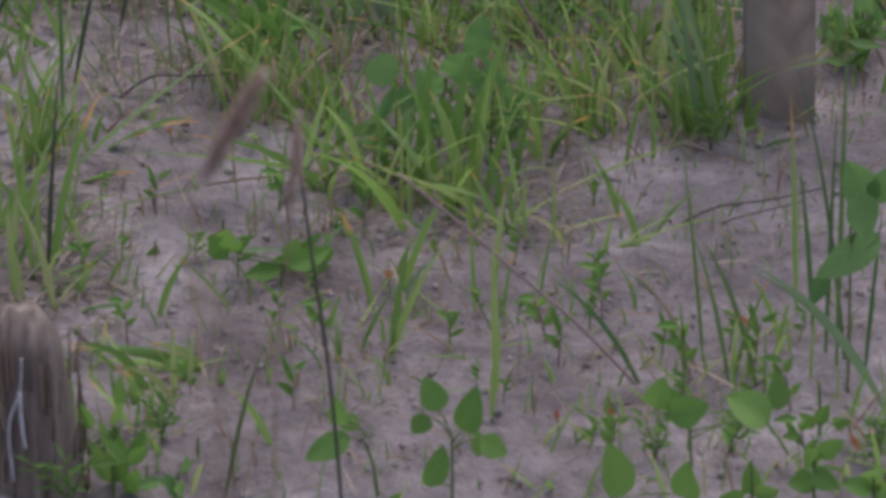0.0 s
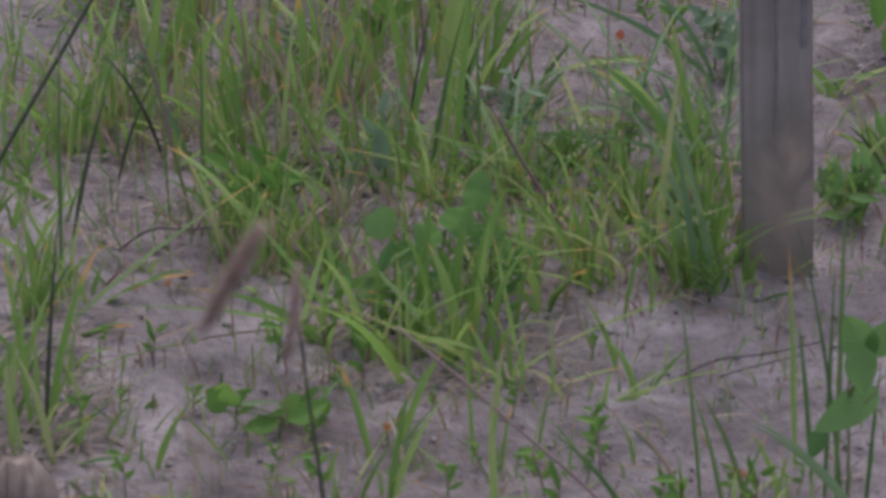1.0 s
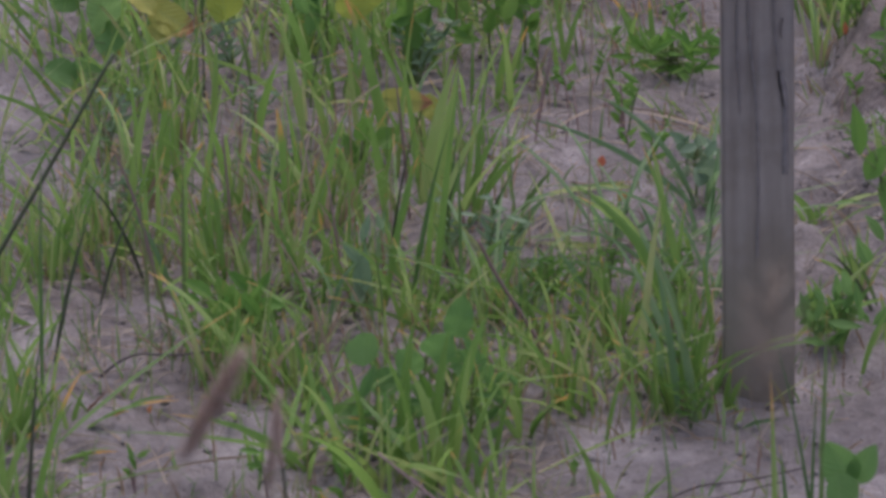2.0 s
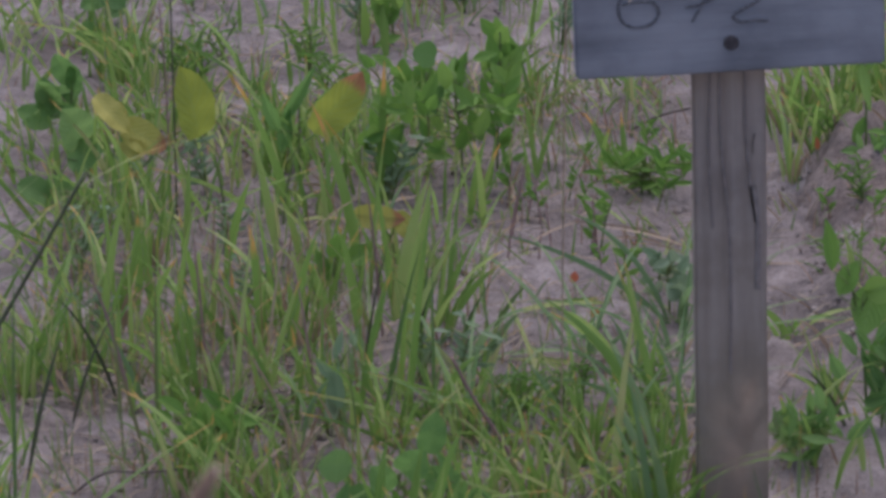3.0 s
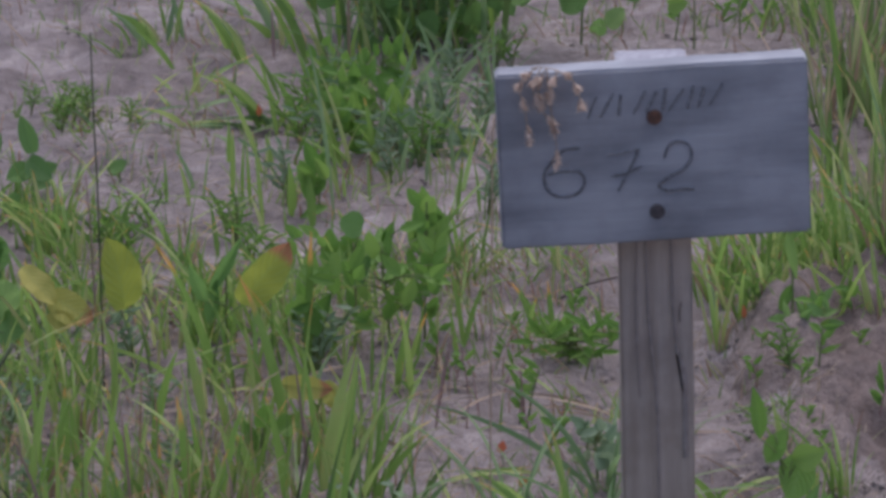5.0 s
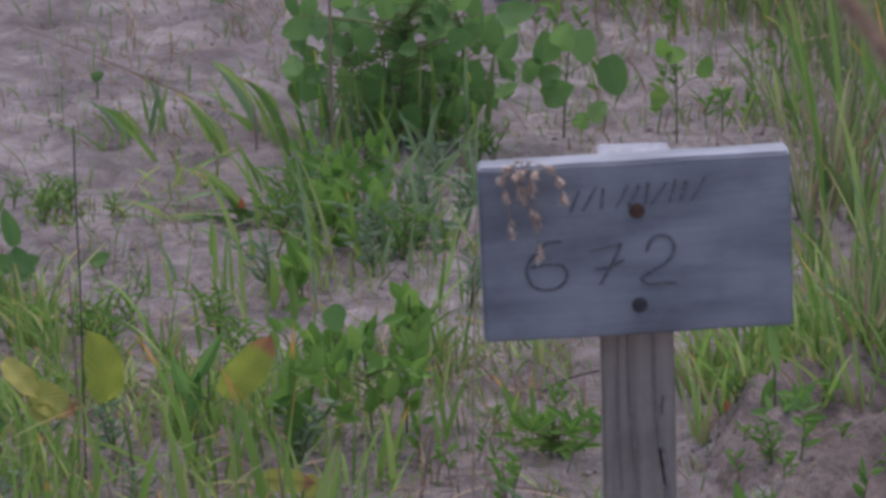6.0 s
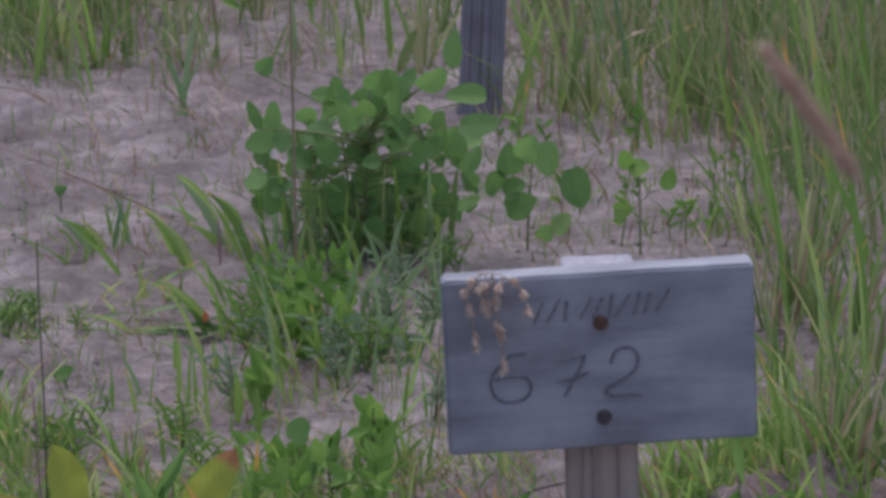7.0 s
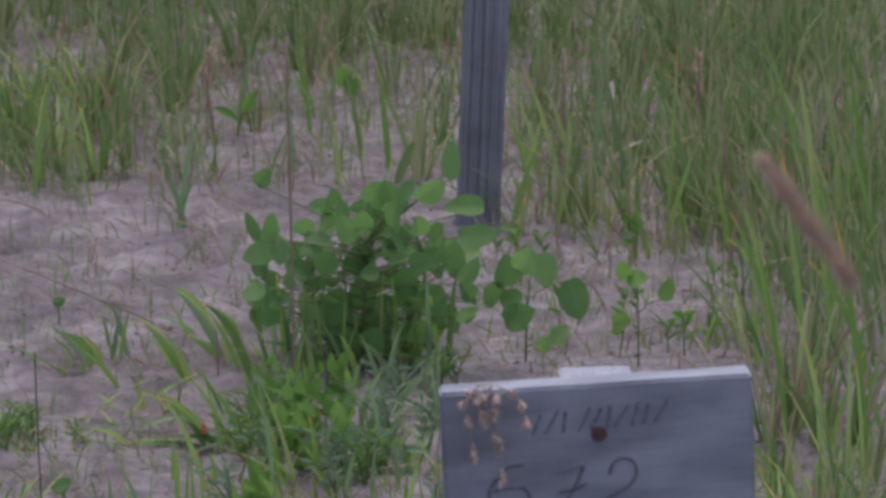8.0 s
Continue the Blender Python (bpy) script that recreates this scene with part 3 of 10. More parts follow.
def seed_head(parent, a, b, radius, n, mat, seed, name="seed_head", label="", core=0.45, husk=0.16):
    """A bristly spike from a to b: a core packed with small husks and hairs."""
    rnd = random.Random(seed)
    a, b = Vector(a), Vector(b)
    d = b - a
    side = d.cross(Vector((0, 1, 0))).normalized()
    up = d.normalized().cross(side)
    vs, fs, al = tube([a, a + d * 0.25 + side * radius * 0.2, a + d * 0.6, b], radius * core, 0.45, 8)
    ac = [0] * len(vs)
    for _ in range(n):
        k = rnd.random()
        c = a + d * k
        w = rnd.uniform(0, 2 * math.pi)
        o = (side * math.cos(w) + up * math.sin(w))
        r = radius * (0.35 + 0.65 * math.sin(math.pi * min(1, 0.12 + k * 0.85)) ** 0.6)
        ln = r * rnd.uniform(0.8, 1.7)
        tip = c + o * ln + d.normalized() * ln * rnd.uniform(0.5, 1.3)
        s = o.cross(d).normalized() * radius * rnd.choice((0.05, 0.05, husk))
        m = (c + tip) / 2
        i = len(vs)
        vs += [c, m - s, tip, m + s]
        fs.append((i, i + 1, i + 2, i + 3))
        al += [0.2, 0.5, 0.9, 0.5]
        ac += [0, -1, 0, 1]
    return attach(new(name, mesh_of(name, vs, fs, mat, al, ac)), parent, label)


def soil_crumbs(stretches, seed):
    """Small lumps of damp soil strewn over the sand, too many to count."""
    rnd = random.Random(seed)
    vs, fs = [], []
    for x0, x1, y0, y1, n in stretches:
        for _ in range(n):
            x, y = rnd.uniform(x0, x1), rnd.uniform(y0, y1)
            s = 0.0012 + 0.003 * rnd.random() ** 4
            z = height(x, y) + 0.3 * s
            i = len(vs)
            for d in ((1, 0, 0), (0, 1, 0), (-1, 0, 0), (0, -1, 0), (0, 0, 0.8), (0, 0, -0.8)):
                vs.append((x + s * (d[0] + rnd.uniform(-0.4, 0.4)), y + s * (d[1] + rnd.uniform(-0.4, 0.4)), z + s * (d[2] + rnd.uniform(-0.3, 0.3))))
            for j in range(4):
                k = (j + 1) % 4
                fs += [(i + j, i + k, i + 4), (i + k, i + j, i + 5)]
    return tagged(new("soil_crumbs", mesh_of("soil_crumbs", vs, fs, CRUMB)), "small dark crumbs of soil on sand", "soil", kind="stuff")


# ---------- single plants that stand out ----------
random.seed(21)
tuft = thing("grass_tuft", -0.0536, 3.5522, "broad-bladed bright green grass tuft on bare sand", "grass", "grass tufts")
blade(tuft, (-0.0246, -0.069, -0.003), (-0.097, -0.099, 0.0798), 0.0112, 0.15, BRIGHT)
blade(tuft, (-0.0155, 0.0215, -0.003), (-0.0051, 0.0215, 0.1196), 0.0114, 0.1, TIPPED)
blade(tuft, (-0.0286, 0.0215, -0.003), (-0.0323, 0.0109, 0.0704), 0.0062, 0.1, BRIGHT)
blade(tuft, (0.0761, 0.0772, -0.003), (0.0334, 0.0614, 0.0485), 0.0072, 0.5, GRASS)
blade(tuft, (0.0762, 0.0997, -0.003), (0.0715, 0.0955, 0.0472), 0.0063, 0.1, BRIGHT)
blade(tuft, (0.0849, 0.0829, -0.003), (0.114, 0.0691, 0.037), 0.0097, 0.2, TIPPED)
blade(tuft, (-0.0395, 0.0214, -0.003), (-0.0598, 0.004, 0.1011), 0.0057, 0.2, BRIGHT)
blade(tuft, (0.0085, 0.0109, -0.003), (0.0217, 0.0069, 0.1186), 0.0085, 0.15, GRASS)
blade(tuft, (0.0215, 0.0218, -0.003), (0.0516, 0.0385, 0.1198), 0.0095, 0.2, BRIGHT)
blade(tuft, (0, 0, -0.003), (-0.0342, 0.012, 0.1071), 0.0066, 0.2, BRIGHT)
blade(tuft, (0.0346, 0.011, -0.003), (0.0776, 0.0216, 0.0849), 0.0095, 0.3, GRASS)
blade(tuft, (-0.056, -0.0111, -0.003), (-0.0933, -0.0222, 0.0887), 0.0066, 0.3, BRIGHT)
blade(tuft, (0.0174, -0.0106, -0.003), (-0.0081, -0.0092, 0.0928), 0.0094, 0.2, BRIGHT)
blade(tuft, (0.0433, -0.0104, -0.003), (0.0905, -0.0194, 0.0322), 0.0075, 0.4, GRASS)
blade(tuft, (-0.0514, -0.0218, -0.003), (-0.0764, -0.0349, 0.0384), 0.0075, 0.4, BRIGHT)
blade(tuft, (0.0259, 0.011, -0.003), (0.0389, -0.0048, 0.1096), 0.0066, 0.1, BRIGHT)
blade(tuft, (-0.0085, -0.0108, -0.003), (-0.0595, -0.0222, 0.0517), 0.0075, 0.3, GRASS)
blade(tuft, (-0.0342, -0.0217, -0.003), (-0.082, -0.0046, 0.0112), 0.0066, 0.4, BRIGHT)
tuft = thing("grass_tuft", -0.0624, 3.2989, "slender upright grass blades with orange tips on sand", "grass", "grass tufts")
blade(tuft, (-0.0225, 0.0974, -0.003), (0.0109, 0.1106, 0.0513), 0.0068, 0.1, GRASS)
blade(tuft, (-0.0236, -0.0379, -0.003), (0.0289, -0.0256, 0.0963), 0.007, 0.1, GRASS)
blade(tuft, (-0.0379, 0.0479, -0.003), (-0.0622, 0.0599, 0.0712), 0.0049, 0.1, TIPPED)
blade(tuft, (0.0533, -0.0926, -0.003), (0.05, -0.1049, 0.119), 0.0061, 0.05, GRASS)
blade(tuft, (-0.0443, -0.0193, -0.003), (-0.0114, -0.0269, 0.0571), 0.0049, 0.1, GRASS)
blade(tuft, (-0.0236, -0.0379, -0.003), (-0.007, -0.0328, 0.095), 0.0053, 0.1, GRASS)
blade(tuft, (0.0487, 0.0388, -0.003), (0.0587, 0.0481, 0.0947), 0.0045, 0.1, GRASS)
blade(tuft, (0.0364, 0.0387, -0.003), (0.0281, 0.0529, 0.0925), 0.004, 0.2, GRASS)
blade(tuft, (-0.013, 0.0384, -0.003), (-0.0254, 0.0536, 0.0337), 0.0045, 0.1, DRY)
tuft = thing("grass_tuft", 0.0789, 3.4583, "flat-lying green grass blade across sand", "grass", "grass tufts")
blade(tuft, (0, 0, -0.003), (0.0832, -0.0165, 0.0353), 0.006, 0.06, GRASS)
blade(tuft, (-0.0042, 0, -0.003), (0.0672, 0.0042, 0.033), 0.0042, 0.1, GRASS)
blade(tuft, (0.0174, 0.0208, -0.003), (-0.0042, 0.0277, 0.0387), 0.0056, 0.2, GRASS)
blade(tuft, (-0.038, 0.0101, -0.003), (-0.0678, 0.0103, 0.023), 0.0056, 0.2, GRASS)
tuft = thing("grass_tuft", -0.3478, 3.3945, "tall thin grass tuft with dark green blades", "grass", "grass tufts")
blade(tuft, (0.0073, -0.0119, -0.003), (0.0266, -0.0248, 0.2077), 0.0045, 0.02, DARK_STEM)
blade(tuft, (-0.0042, 0, -0.003), (-0.0216, -0.0011, 0.1406), 0.005, 0.15, GRASS)
blade(tuft, (0.0075, 0.0101, -0.003), (0.052, -0.0063, 0.1541), 0.0055, 0.15, TIPPED)
blade(tuft, (-0.0198, 0.0815, -0.003), (0.0048, 0.0988, 0.0759), 0.0056, 0.1, GRASS)
blade(tuft, (0.0282, -0.0394, -0.003), (0.0424, -0.0248, 0.0252), 0.0063, 0.1, GRASS)
blade(tuft, (-0.0209, -0.0001, -0.003), (-0.0085, 0.0018, 0.1126), 0.0055, 0.1, GRASS)
blade(tuft, (-0.0009, 0.01, -0.003), (-0.0008, 0.002, 0.0991), 0.0064, 0.1, GRASS)
blade(tuft, (0.01, 0.0303, -0.003), (0.0234, 0.0466, 0.0617), 0.0055, 0.2, GRASS)
blade(tuft, (-0.0368, 0.0813, -0.003), (0.0033, 0.0842, 0.0591), 0.0065, 0.3, GRASS)
blade(tuft, (-0.0131, -0.0397, -0.003), (-0.0203, -0.0244, 0.0655), 0.0063, 0.2, GRASS)
blade(tuft, (-0.0225, 0.2101, -0.003), (-0.0472, 0.224, 0.0748), 0.0057, 0.2, GRASS)
blade(tuft, (-0.0156, 0.2324, -0.003), (0.0174, 0.2327, 0.0667), 0.0053, 0.2, GRASS)
blade(tuft, (-0.021, 0.2435, -0.003), (-0.0309, 0.2401, 0.0824), 0.0068, 0.1, GRASS)
blade(tuft, (0.0174, -0.059, -0.003), (-0.0084, -0.0551, 0.0881), 0.0054, 0.2, GRASS)
tuft = thing("grass_tuft", -0.2393, 3.2599, "low spreading green grass blades on sand", "grass", "grass tufts")
blade(tuft, (0.021, -0.0138, -0.003), (-0.0732, -0.0338, 0.0248), 0.0087, 0.1, GRASS)
blade(tuft, (-0.0804, 0.3728, -0.003), (-0.0421, 0.3701, 0.0205), 0.0053, 0.1, TIPPED)
blade(tuft, (-0.0568, 0.4148, -0.003), (-0.0087, 0.4013, 0.0194), 0.0049, 0.1, GRASS)
blade(tuft, (-0.0978, 0.3142, -0.003), (-0.0489, 0.3064, 0.0168), 0.0062, 0.1, TIPPED)
blade(tuft, (0.021, -0.0138, -0.003), (-0.0157, -0.0013, 0.0149), 0.0066, 0.2, GRASS)
blade(tuft, (0.0034, -0.0553, -0.003), (0.0053, -0.0736, 0.0613), 0.0065, 0.05, GRASS)
blade(tuft, (0.0746, -0.1349, -0.003), (0.0474, -0.153, 0.052), 0.0063, 0.1, GRASS)
blade(tuft, (0.0046, -0.0093, -0.003), (-0.0562, -0.0042, 0.0018), 0.007, 0.1, GRASS)
blade(tuft, (-0.0119, 0.1253, -0.003), (0.0188, 0.1165, 0.0451), 0.0059, 0.15, GRASS)
blade(tuft, (-0.017, 0.0761, -0.003), (0.0045, 0.0775, 0.0446), 0.0054, 0.15, GRASS)
blade(tuft, (0.047, -0.2036, -0.003), (0.0738, -0.2048, 0.1066), 0.0033, 0.05, STEM)
blade(tuft, (-0.0165, -0.0554, -0.003), (-0.0703, -0.0617, 0.0424), 0.0078, 0.3, GRASS)
blade(tuft, (0.0045, -0.0734, -0.003), (-0.0399, -0.0535, 0.021), 0.006, 0.3, GRASS)
tuft = thing("grass_tuft", 0.1994, 3.2445, "tall thin green grass stalks rising from sand", "grass", "grass tufts")
blade(tuft, (-0.0616, 0.0182, -0.003), (-0.0854, 0.006, 0.208), 0.004, 0.04, STALK)
blade(tuft, (-0.0253, -0.0278, -0.003), (-0.0673, -0.0312, 0.115), 0.0039, 0.1, STALK)
blade(tuft, (0.0386, 0.0096, -0.003), (-0.0064, -0.0023, 0.2475), 0.0039, 0.1, STALK)
blade(tuft, (0.0518, -0.0042, -0.003), (0.0618, 0.0011, 0.1356), 0.0039, 0.05, STALK)
blade(tuft, (0.0088, 0.0948, -0.003), (-0.0003, 0.0859, 0.1793), 0.0045, 0.02, TIPPED)
blade(tuft, (-0.0662, -0.0005, -0.003), (-0.1215, -0.0062, 0.0862), 0.0035, 0.1, DRY)
blade(tuft, (0.0623, -0.0588, -0.003), (-0.0304, -0.0489, 0.1016), 0.0065, 0.1, BLUE_GRASS)
blade(tuft, (0.0321, 0.0002, -0.003), (0.0318, -0.0069, 0.262), 0.0035, 0.05, STALK)
blade(tuft, (0.019, 0.0565, -0.003), (0.0056, 0.0588, 0.132), 0.0035, 0.05, STALK)
blade(tuft, (-0.0448, -0.0188, -0.003), (-0.0721, -0.0026, 0.1065), 0.0035, 0.1, STALK)
blade(tuft, (0.0251, 0.0188, -0.003), (0.0265, 0.0028, 0.199), 0.0035, 0.05, STALK)
blade(tuft, (-0.0031, 0.0186, -0.003), (-0.0296, 0.001, 0.0701), 0.004, 0.1, GRASS)
blade(tuft, (-0.012, -0.0001, -0.003), (-0.002, -0.0109, 0.0582), 0.0039, 0.1, GRASS)
tuft = thing("grass_tuft", 0.1405, 3.7222, "green grass tuft at the foot of the post", "grass", "grass tufts")
blade(tuft, (0.0172, -0.023, -0.003), (0.1188, -0.083, 0.0803), 0.0083, 0.12, GRASS)
blade(tuft, (0.0206, -0.0516, -0.003), (-0.0098, -0.041, 0.1223), 0.0088, 0.1, BLUE_GRASS)
blade(tuft, (0.0006, 0.1693, -0.003), (-0.0797, 0.1739, 0.1118), 0.0092, 0.35, GRASS)
blade(tuft, (-0.0382, 0.3251, -0.003), (-0.1277, 0.3146, 0.0028), 0.0069, 0.1, GRASS)
blade(tuft, (-0.1052, 0.4418, -0.003), (-0.0163, 0.435, 0.0133), 0.0065, 0.1, GRASS)
blade(tuft, (0.0127, -0.0231, -0.003), (0.0397, -0.036, 0.0824), 0.0074, 0.1, GRASS)
blade(tuft, (-0.0219, 0.0232, -0.003), (-0.0062, 0.0216, 0.1601), 0.0069, 0.1, GRASS)
blade(tuft, (-0.0007, -0.0232, -0.003), (-0.0248, -0.0415, 0.094), 0.0069, 0.2, BLUE_GRASS)
blade(tuft, (0.0078, -0.0346, -0.003), (0.0236, -0.0267, 0.131), 0.0059, 0.1, GRASS)
blade(tuft, (-0.0309, 0.0232, -0.003), (-0.0629, 0.039, 0.0618), 0.0069, 0.2, GRASS)
blade(tuft, (-0.0097, -0.0232, -0.003), (-0.0457, -0.005, 0.0505), 0.0069, 0.2, GRASS)
blade(tuft, (0.0253, -0.0459, -0.003), (0.0023, -0.0365, 0.0634), 0.0058, 0.2, GRASS)
blade(tuft, (-0.0445, 0.0231, -0.003), (-0.0854, 0.0415, 0.051), 0.0069, 0.3, GRASS)
blade(tuft, (-0.1349, 0.311, -0.003), (-0.0826, 0.2917, 0.0614), 0.0085, 0.3, BLUE_GRASS)
blade(tuft, (-0.1594, 0.3787, -0.003), (-0.1085, 0.3702, 0.0812), 0.0075, 0.15, GRASS)
blade(tuft, (-0.1545, 0.365, -0.003), (-0.0964, 0.3836, 0.1073), 0.0054, 0.2, GRASS)
tuft = thing("grass_tuft", -0.1457, 4.1567, "dense tall grass tuft with yellow-tipped green blades", "grass", "grass tufts")
blade(tuft, (-0.0223, 0.1452, -0.003), (-0.049, 0.1562, 0.1255), 0.0107, 0.1, BRIGHT)
blade(tuft, (-0.0261, -0.0963, -0.003), (-0.0378, -0.0999, 0.1196), 0.0101, 0.05, TIPPED)
blade(tuft, (0.0247, -0.0001, -0.003), (0.0572, 0.0176, 0.0777), 0.0076, 0.1, TIPPED)
blade(tuft, (0.0841, -0.0004, -0.003), (0.0652, 0.0044, 0.1396), 0.0082, 0.1, BRIGHT)
blade(tuft, (0.0845, -0.0284, -0.003), (0.1154, -0.0157, 0.1335), 0.0114, 0.1, GRASS)
blade(tuft, (0.0949, -0.0834, -0.003), (0.1125, -0.0917, 0.1368), 0.0107, 0.1, BRIGHT)
blade(tuft, (-0.0682, 0.0863, -0.003), (-0.0435, 0.074, 0.1002), 0.0083, 0.1, BRIGHT)
blade(tuft, (-0.1435, 0.0007, -0.003), (-0.1389, -0.0015, 0.0926), 0.0136, 0.05, GRASS)
blade(tuft, (-0.1528, 0.2373, -0.003), (-0.1958, 0.2227, 0.1144), 0.0086, 0.2, BRIGHT)
blade(tuft, (-0.1218, 0.1457, -0.003), (-0.1245, 0.1409, 0.0557), 0.0084, 0.05, BRIGHT)
blade(tuft, (-0.1081, 0.1757, -0.003), (-0.1042, 0.1942, 0.0913), 0.009, 0.05, GRASS)
blade(tuft, (-0.0125, 0.2366, -0.003), (-0.0731, 0.2299, 0.1524), 0.012, 0.1, TIPPED)
blade(tuft, (0.0553, 0.0857, -0.003), (0.0109, 0.0661, 0.1736), 0.0111, 0.15, TIPPED)
blade(tuft, (0.0015, 0.1154, -0.003), (-0.0182, 0.0971, 0.0762), 0.0084, 0.1, BRIGHT)
blade(tuft, (0.0674, 0.2833, -0.003), (0.0722, 0.2701, 0.1475), 0.0081, 0.03, TIPPED)
blade(tuft, (0.1096, -0.097, -0.003), (0.1799, -0.0857, 0.0911), 0.0112, 0.15, BRIGHT)
blade(tuft, (0.1288, -0.0425, -0.003), (0.1447, -0.048, 0.1625), 0.0059, 0.05, GRASS)
blade(tuft, (0.1487, 0.2359, -0.003), (0.1653, 0.2275, 0.0905), 0.008, 0.1, BRIGHT)
blade(tuft, (0.1642, 0.2049, -0.003), (0.1539, 0.1888, 0.0981), 0.0068, 0.1, BRIGHT)
blade(tuft, (0.0366, -0.0831, -0.003), (0.0077, -0.0638, 0.0758), 0.0086, 0.1, GRASS)
blade(tuft, (0.0657, -0.0833, -0.003), (0.0857, -0.0863, 0.0838), 0.008, 0.1, BRIGHT)
blade(tuft, (-0.0828, -0.0276, -0.003), (-0.1095, -0.0393, 0.1085), 0.0097, 0.15, BRIGHT)
blade(tuft, (-0.0461, -0.0827, -0.003), (-0.0634, -0.1003, 0.0789), 0.008, 0.1, GRASS)
blade(tuft, (0.0083, 0.2365, -0.003), (-0.0536, 0.2187, -0.0211), 0.0046, 0.2, DRY)
blade(tuft, (-0.0005, 0.3641, -0.003), (-0.0128, 0.3508, 0.0495), 0.0059, 0.05, BRIGHT)
blade(tuft, (-0.0218, 0.3642, -0.003), (-0.0108, 0.3712, 0.0482), 0.0059, 0.05, BRIGHT)
blade(tuft, (0.0558, -0.0696, -0.003), (0.0376, -0.0836, 0.1136), 0.008, 0.1, GRASS)
blade(tuft, (-0.0063, -0.1099, -0.003), (0.0245, -0.1283, 0.1295), 0.0085, 0.15, BRIGHT)
blade(tuft, (-0.1044, -0.0824, -0.003), (-0.0774, -0.0828, 0.1544), 0.0086, 0.1, BRIGHT)
blade(tuft, (-0.1336, -0.0823, -0.003), (-0.0998, -0.0923, 0.0863), 0.0086, 0.1, GRASS)
blade(tuft, (-0.1676, -0.0821, -0.003), (-0.1413, -0.0622, 0.1473), 0.008, 0.1, BRIGHT)
blade(tuft, (0.1035, 0.0565, -0.003), (0.1337, 0.0414, 0.0691), 0.0066, 0.1, BRIGHT)
blade(tuft, (0.0721, 0.1448, -0.003), (0.1132, 0.1459, 0.0858), 0.0051, 0.5, BLUE_GRASS)
blade(tuft, (0.0025, -0.083, -0.003), (-0.0068, -0.072, 0.0633), 0.0096, 0.1, GRASS)
blade(tuft, (0.0463, 0.1599, -0.003), (0.1028, 0.1563, 0.0554), 0.0051, 0.3, DRY)
tuft = thing("grass_tuft", -0.0229, 5.3292, "bluish green grass blades below a leafy bush", "grass", "grass tufts")
blade(tuft, (0.0823, 0.1568, -0.003), (0.107, 0.1764, 0.0869), 0.0078, 0.1, BLUE_GRASS)
blade(tuft, (0.0887, 0.1567, -0.003), (0.1345, 0.1558, 0.033), 0.0078, 0.2, BLUE_GRASS)
blade(tuft, (0.0887, 0.1567, -0.003), (0.0507, 0.1464, 0.0591), 0.0078, 0.2, BLUE_GRASS)
blade(tuft, (-0.0707, 0.1834, -0.003), (-0.1256, 0.1798, 0.0971), 0.0106, 0.2, GRASS)
blade(tuft, (-0.0386, -0.1703, -0.003), (-0.07, -0.1888, 0.1425), 0.0073, 0.1, GRASS)
blade(tuft, (-0.112, 0.3284, -0.003), (-0.1632, 0.3253, 0.0755), 0.0109, 0.2, GRASS)
blade(tuft, (-0.2495, 0.2583, -0.003), (-0.2965, 0.2483, 0.0445), 0.0108, 0.2, GRASS)
blade(tuft, (-0.1192, -0.0629, -0.003), (-0.1661, -0.0473, 0.0531), 0.0088, 0.15, GRASS)
blade(tuft, (-0.1474, -0.0407, -0.003), (-0.2341, -0.0274, -0.0111), 0.0082, 0.1, GRASS)
blade(tuft, (-0.1004, -0.0848, -0.003), (-0.1266, -0.0848, 0.1015), 0.0081, 0.1, GRASS)
blade(tuft, (-0.2158, 0.3061, -0.003), (-0.2334, 0.2873, 0.0658), 0.0072, 0.1, BLUE_GRASS)
blade(tuft, (-0.148, 0.2086, -0.003), (-0.2041, 0.1987, 0.076), 0.0085, 0.2, GRASS)
blade(tuft, (0.0379, 0.1811, -0.003), (0.0001, 0.1708, 0.0824), 0.0071, 0.1, BLUE_GRASS)
blade(tuft, (0.0495, -0.001, -0.003), (0.0806, -0.0127, 0.0738), 0.0082, 0.2, BLUE_GRASS)
blade(tuft, (0.0246, -0.0874, -0.003), (0.0554, -0.0981, 0.1104), 0.0081, 0.1, BLUE_GRASS)
blade(tuft, (0.0001, -0.0438, -0.003), (-0.0117, -0.029, 0.0853), 0.0082, 0.1, GRASS)
blade(tuft, (0.1093, -0.1316, -0.003), (0.1332, -0.1459, 0.0419), 0.0067, 0.2, BLUE_GRASS)
blade(tuft, (0.0725, -0.1726, -0.003), (0.0964, -0.1906, 0.0676), 0.0066, 0.2, BLUE_GRASS)
blade(tuft, (-0.134, -0.0841, -0.003), (-0.0854, -0.0669, 0.0074), 0.0095, 0.1, BLUE_GRASS)
blade(tuft, (-0.192, 0.004, -0.003), (-0.1424, 0.0066, 0.0118), 0.0082, 0.1, BLUE_GRASS)
tuft = thing("grass_tuft", 0.5124, 5.1469, "tall green grass blades beside bare sand", "grass", "grass tufts")
blade(tuft, (0.0098, 0.1709, -0.003), (-0.0314, 0.1906, 0.3102), 0.0109, 0.08, GRASS)
blade(tuft, (-0.0095, 0.3067, -0.003), (-0.0642, 0.3028, 0.2295), 0.0091, 0.1, GRASS)
blade(tuft, (-0.03, 0.0006, -0.003), (-0.0756, 0.0167, 0.281), 0.0073, 0.1, GRASS)
blade(tuft, (0.0063, -0.122, -0.003), (-0.0445, -0.1158, 0.2237), 0.0097, 0.1, GRASS)
blade(tuft, (-0.0315, -0.2756, -0.003), (-0.0838, -0.264, 0.1042), 0.0088, 0.15, GRASS)
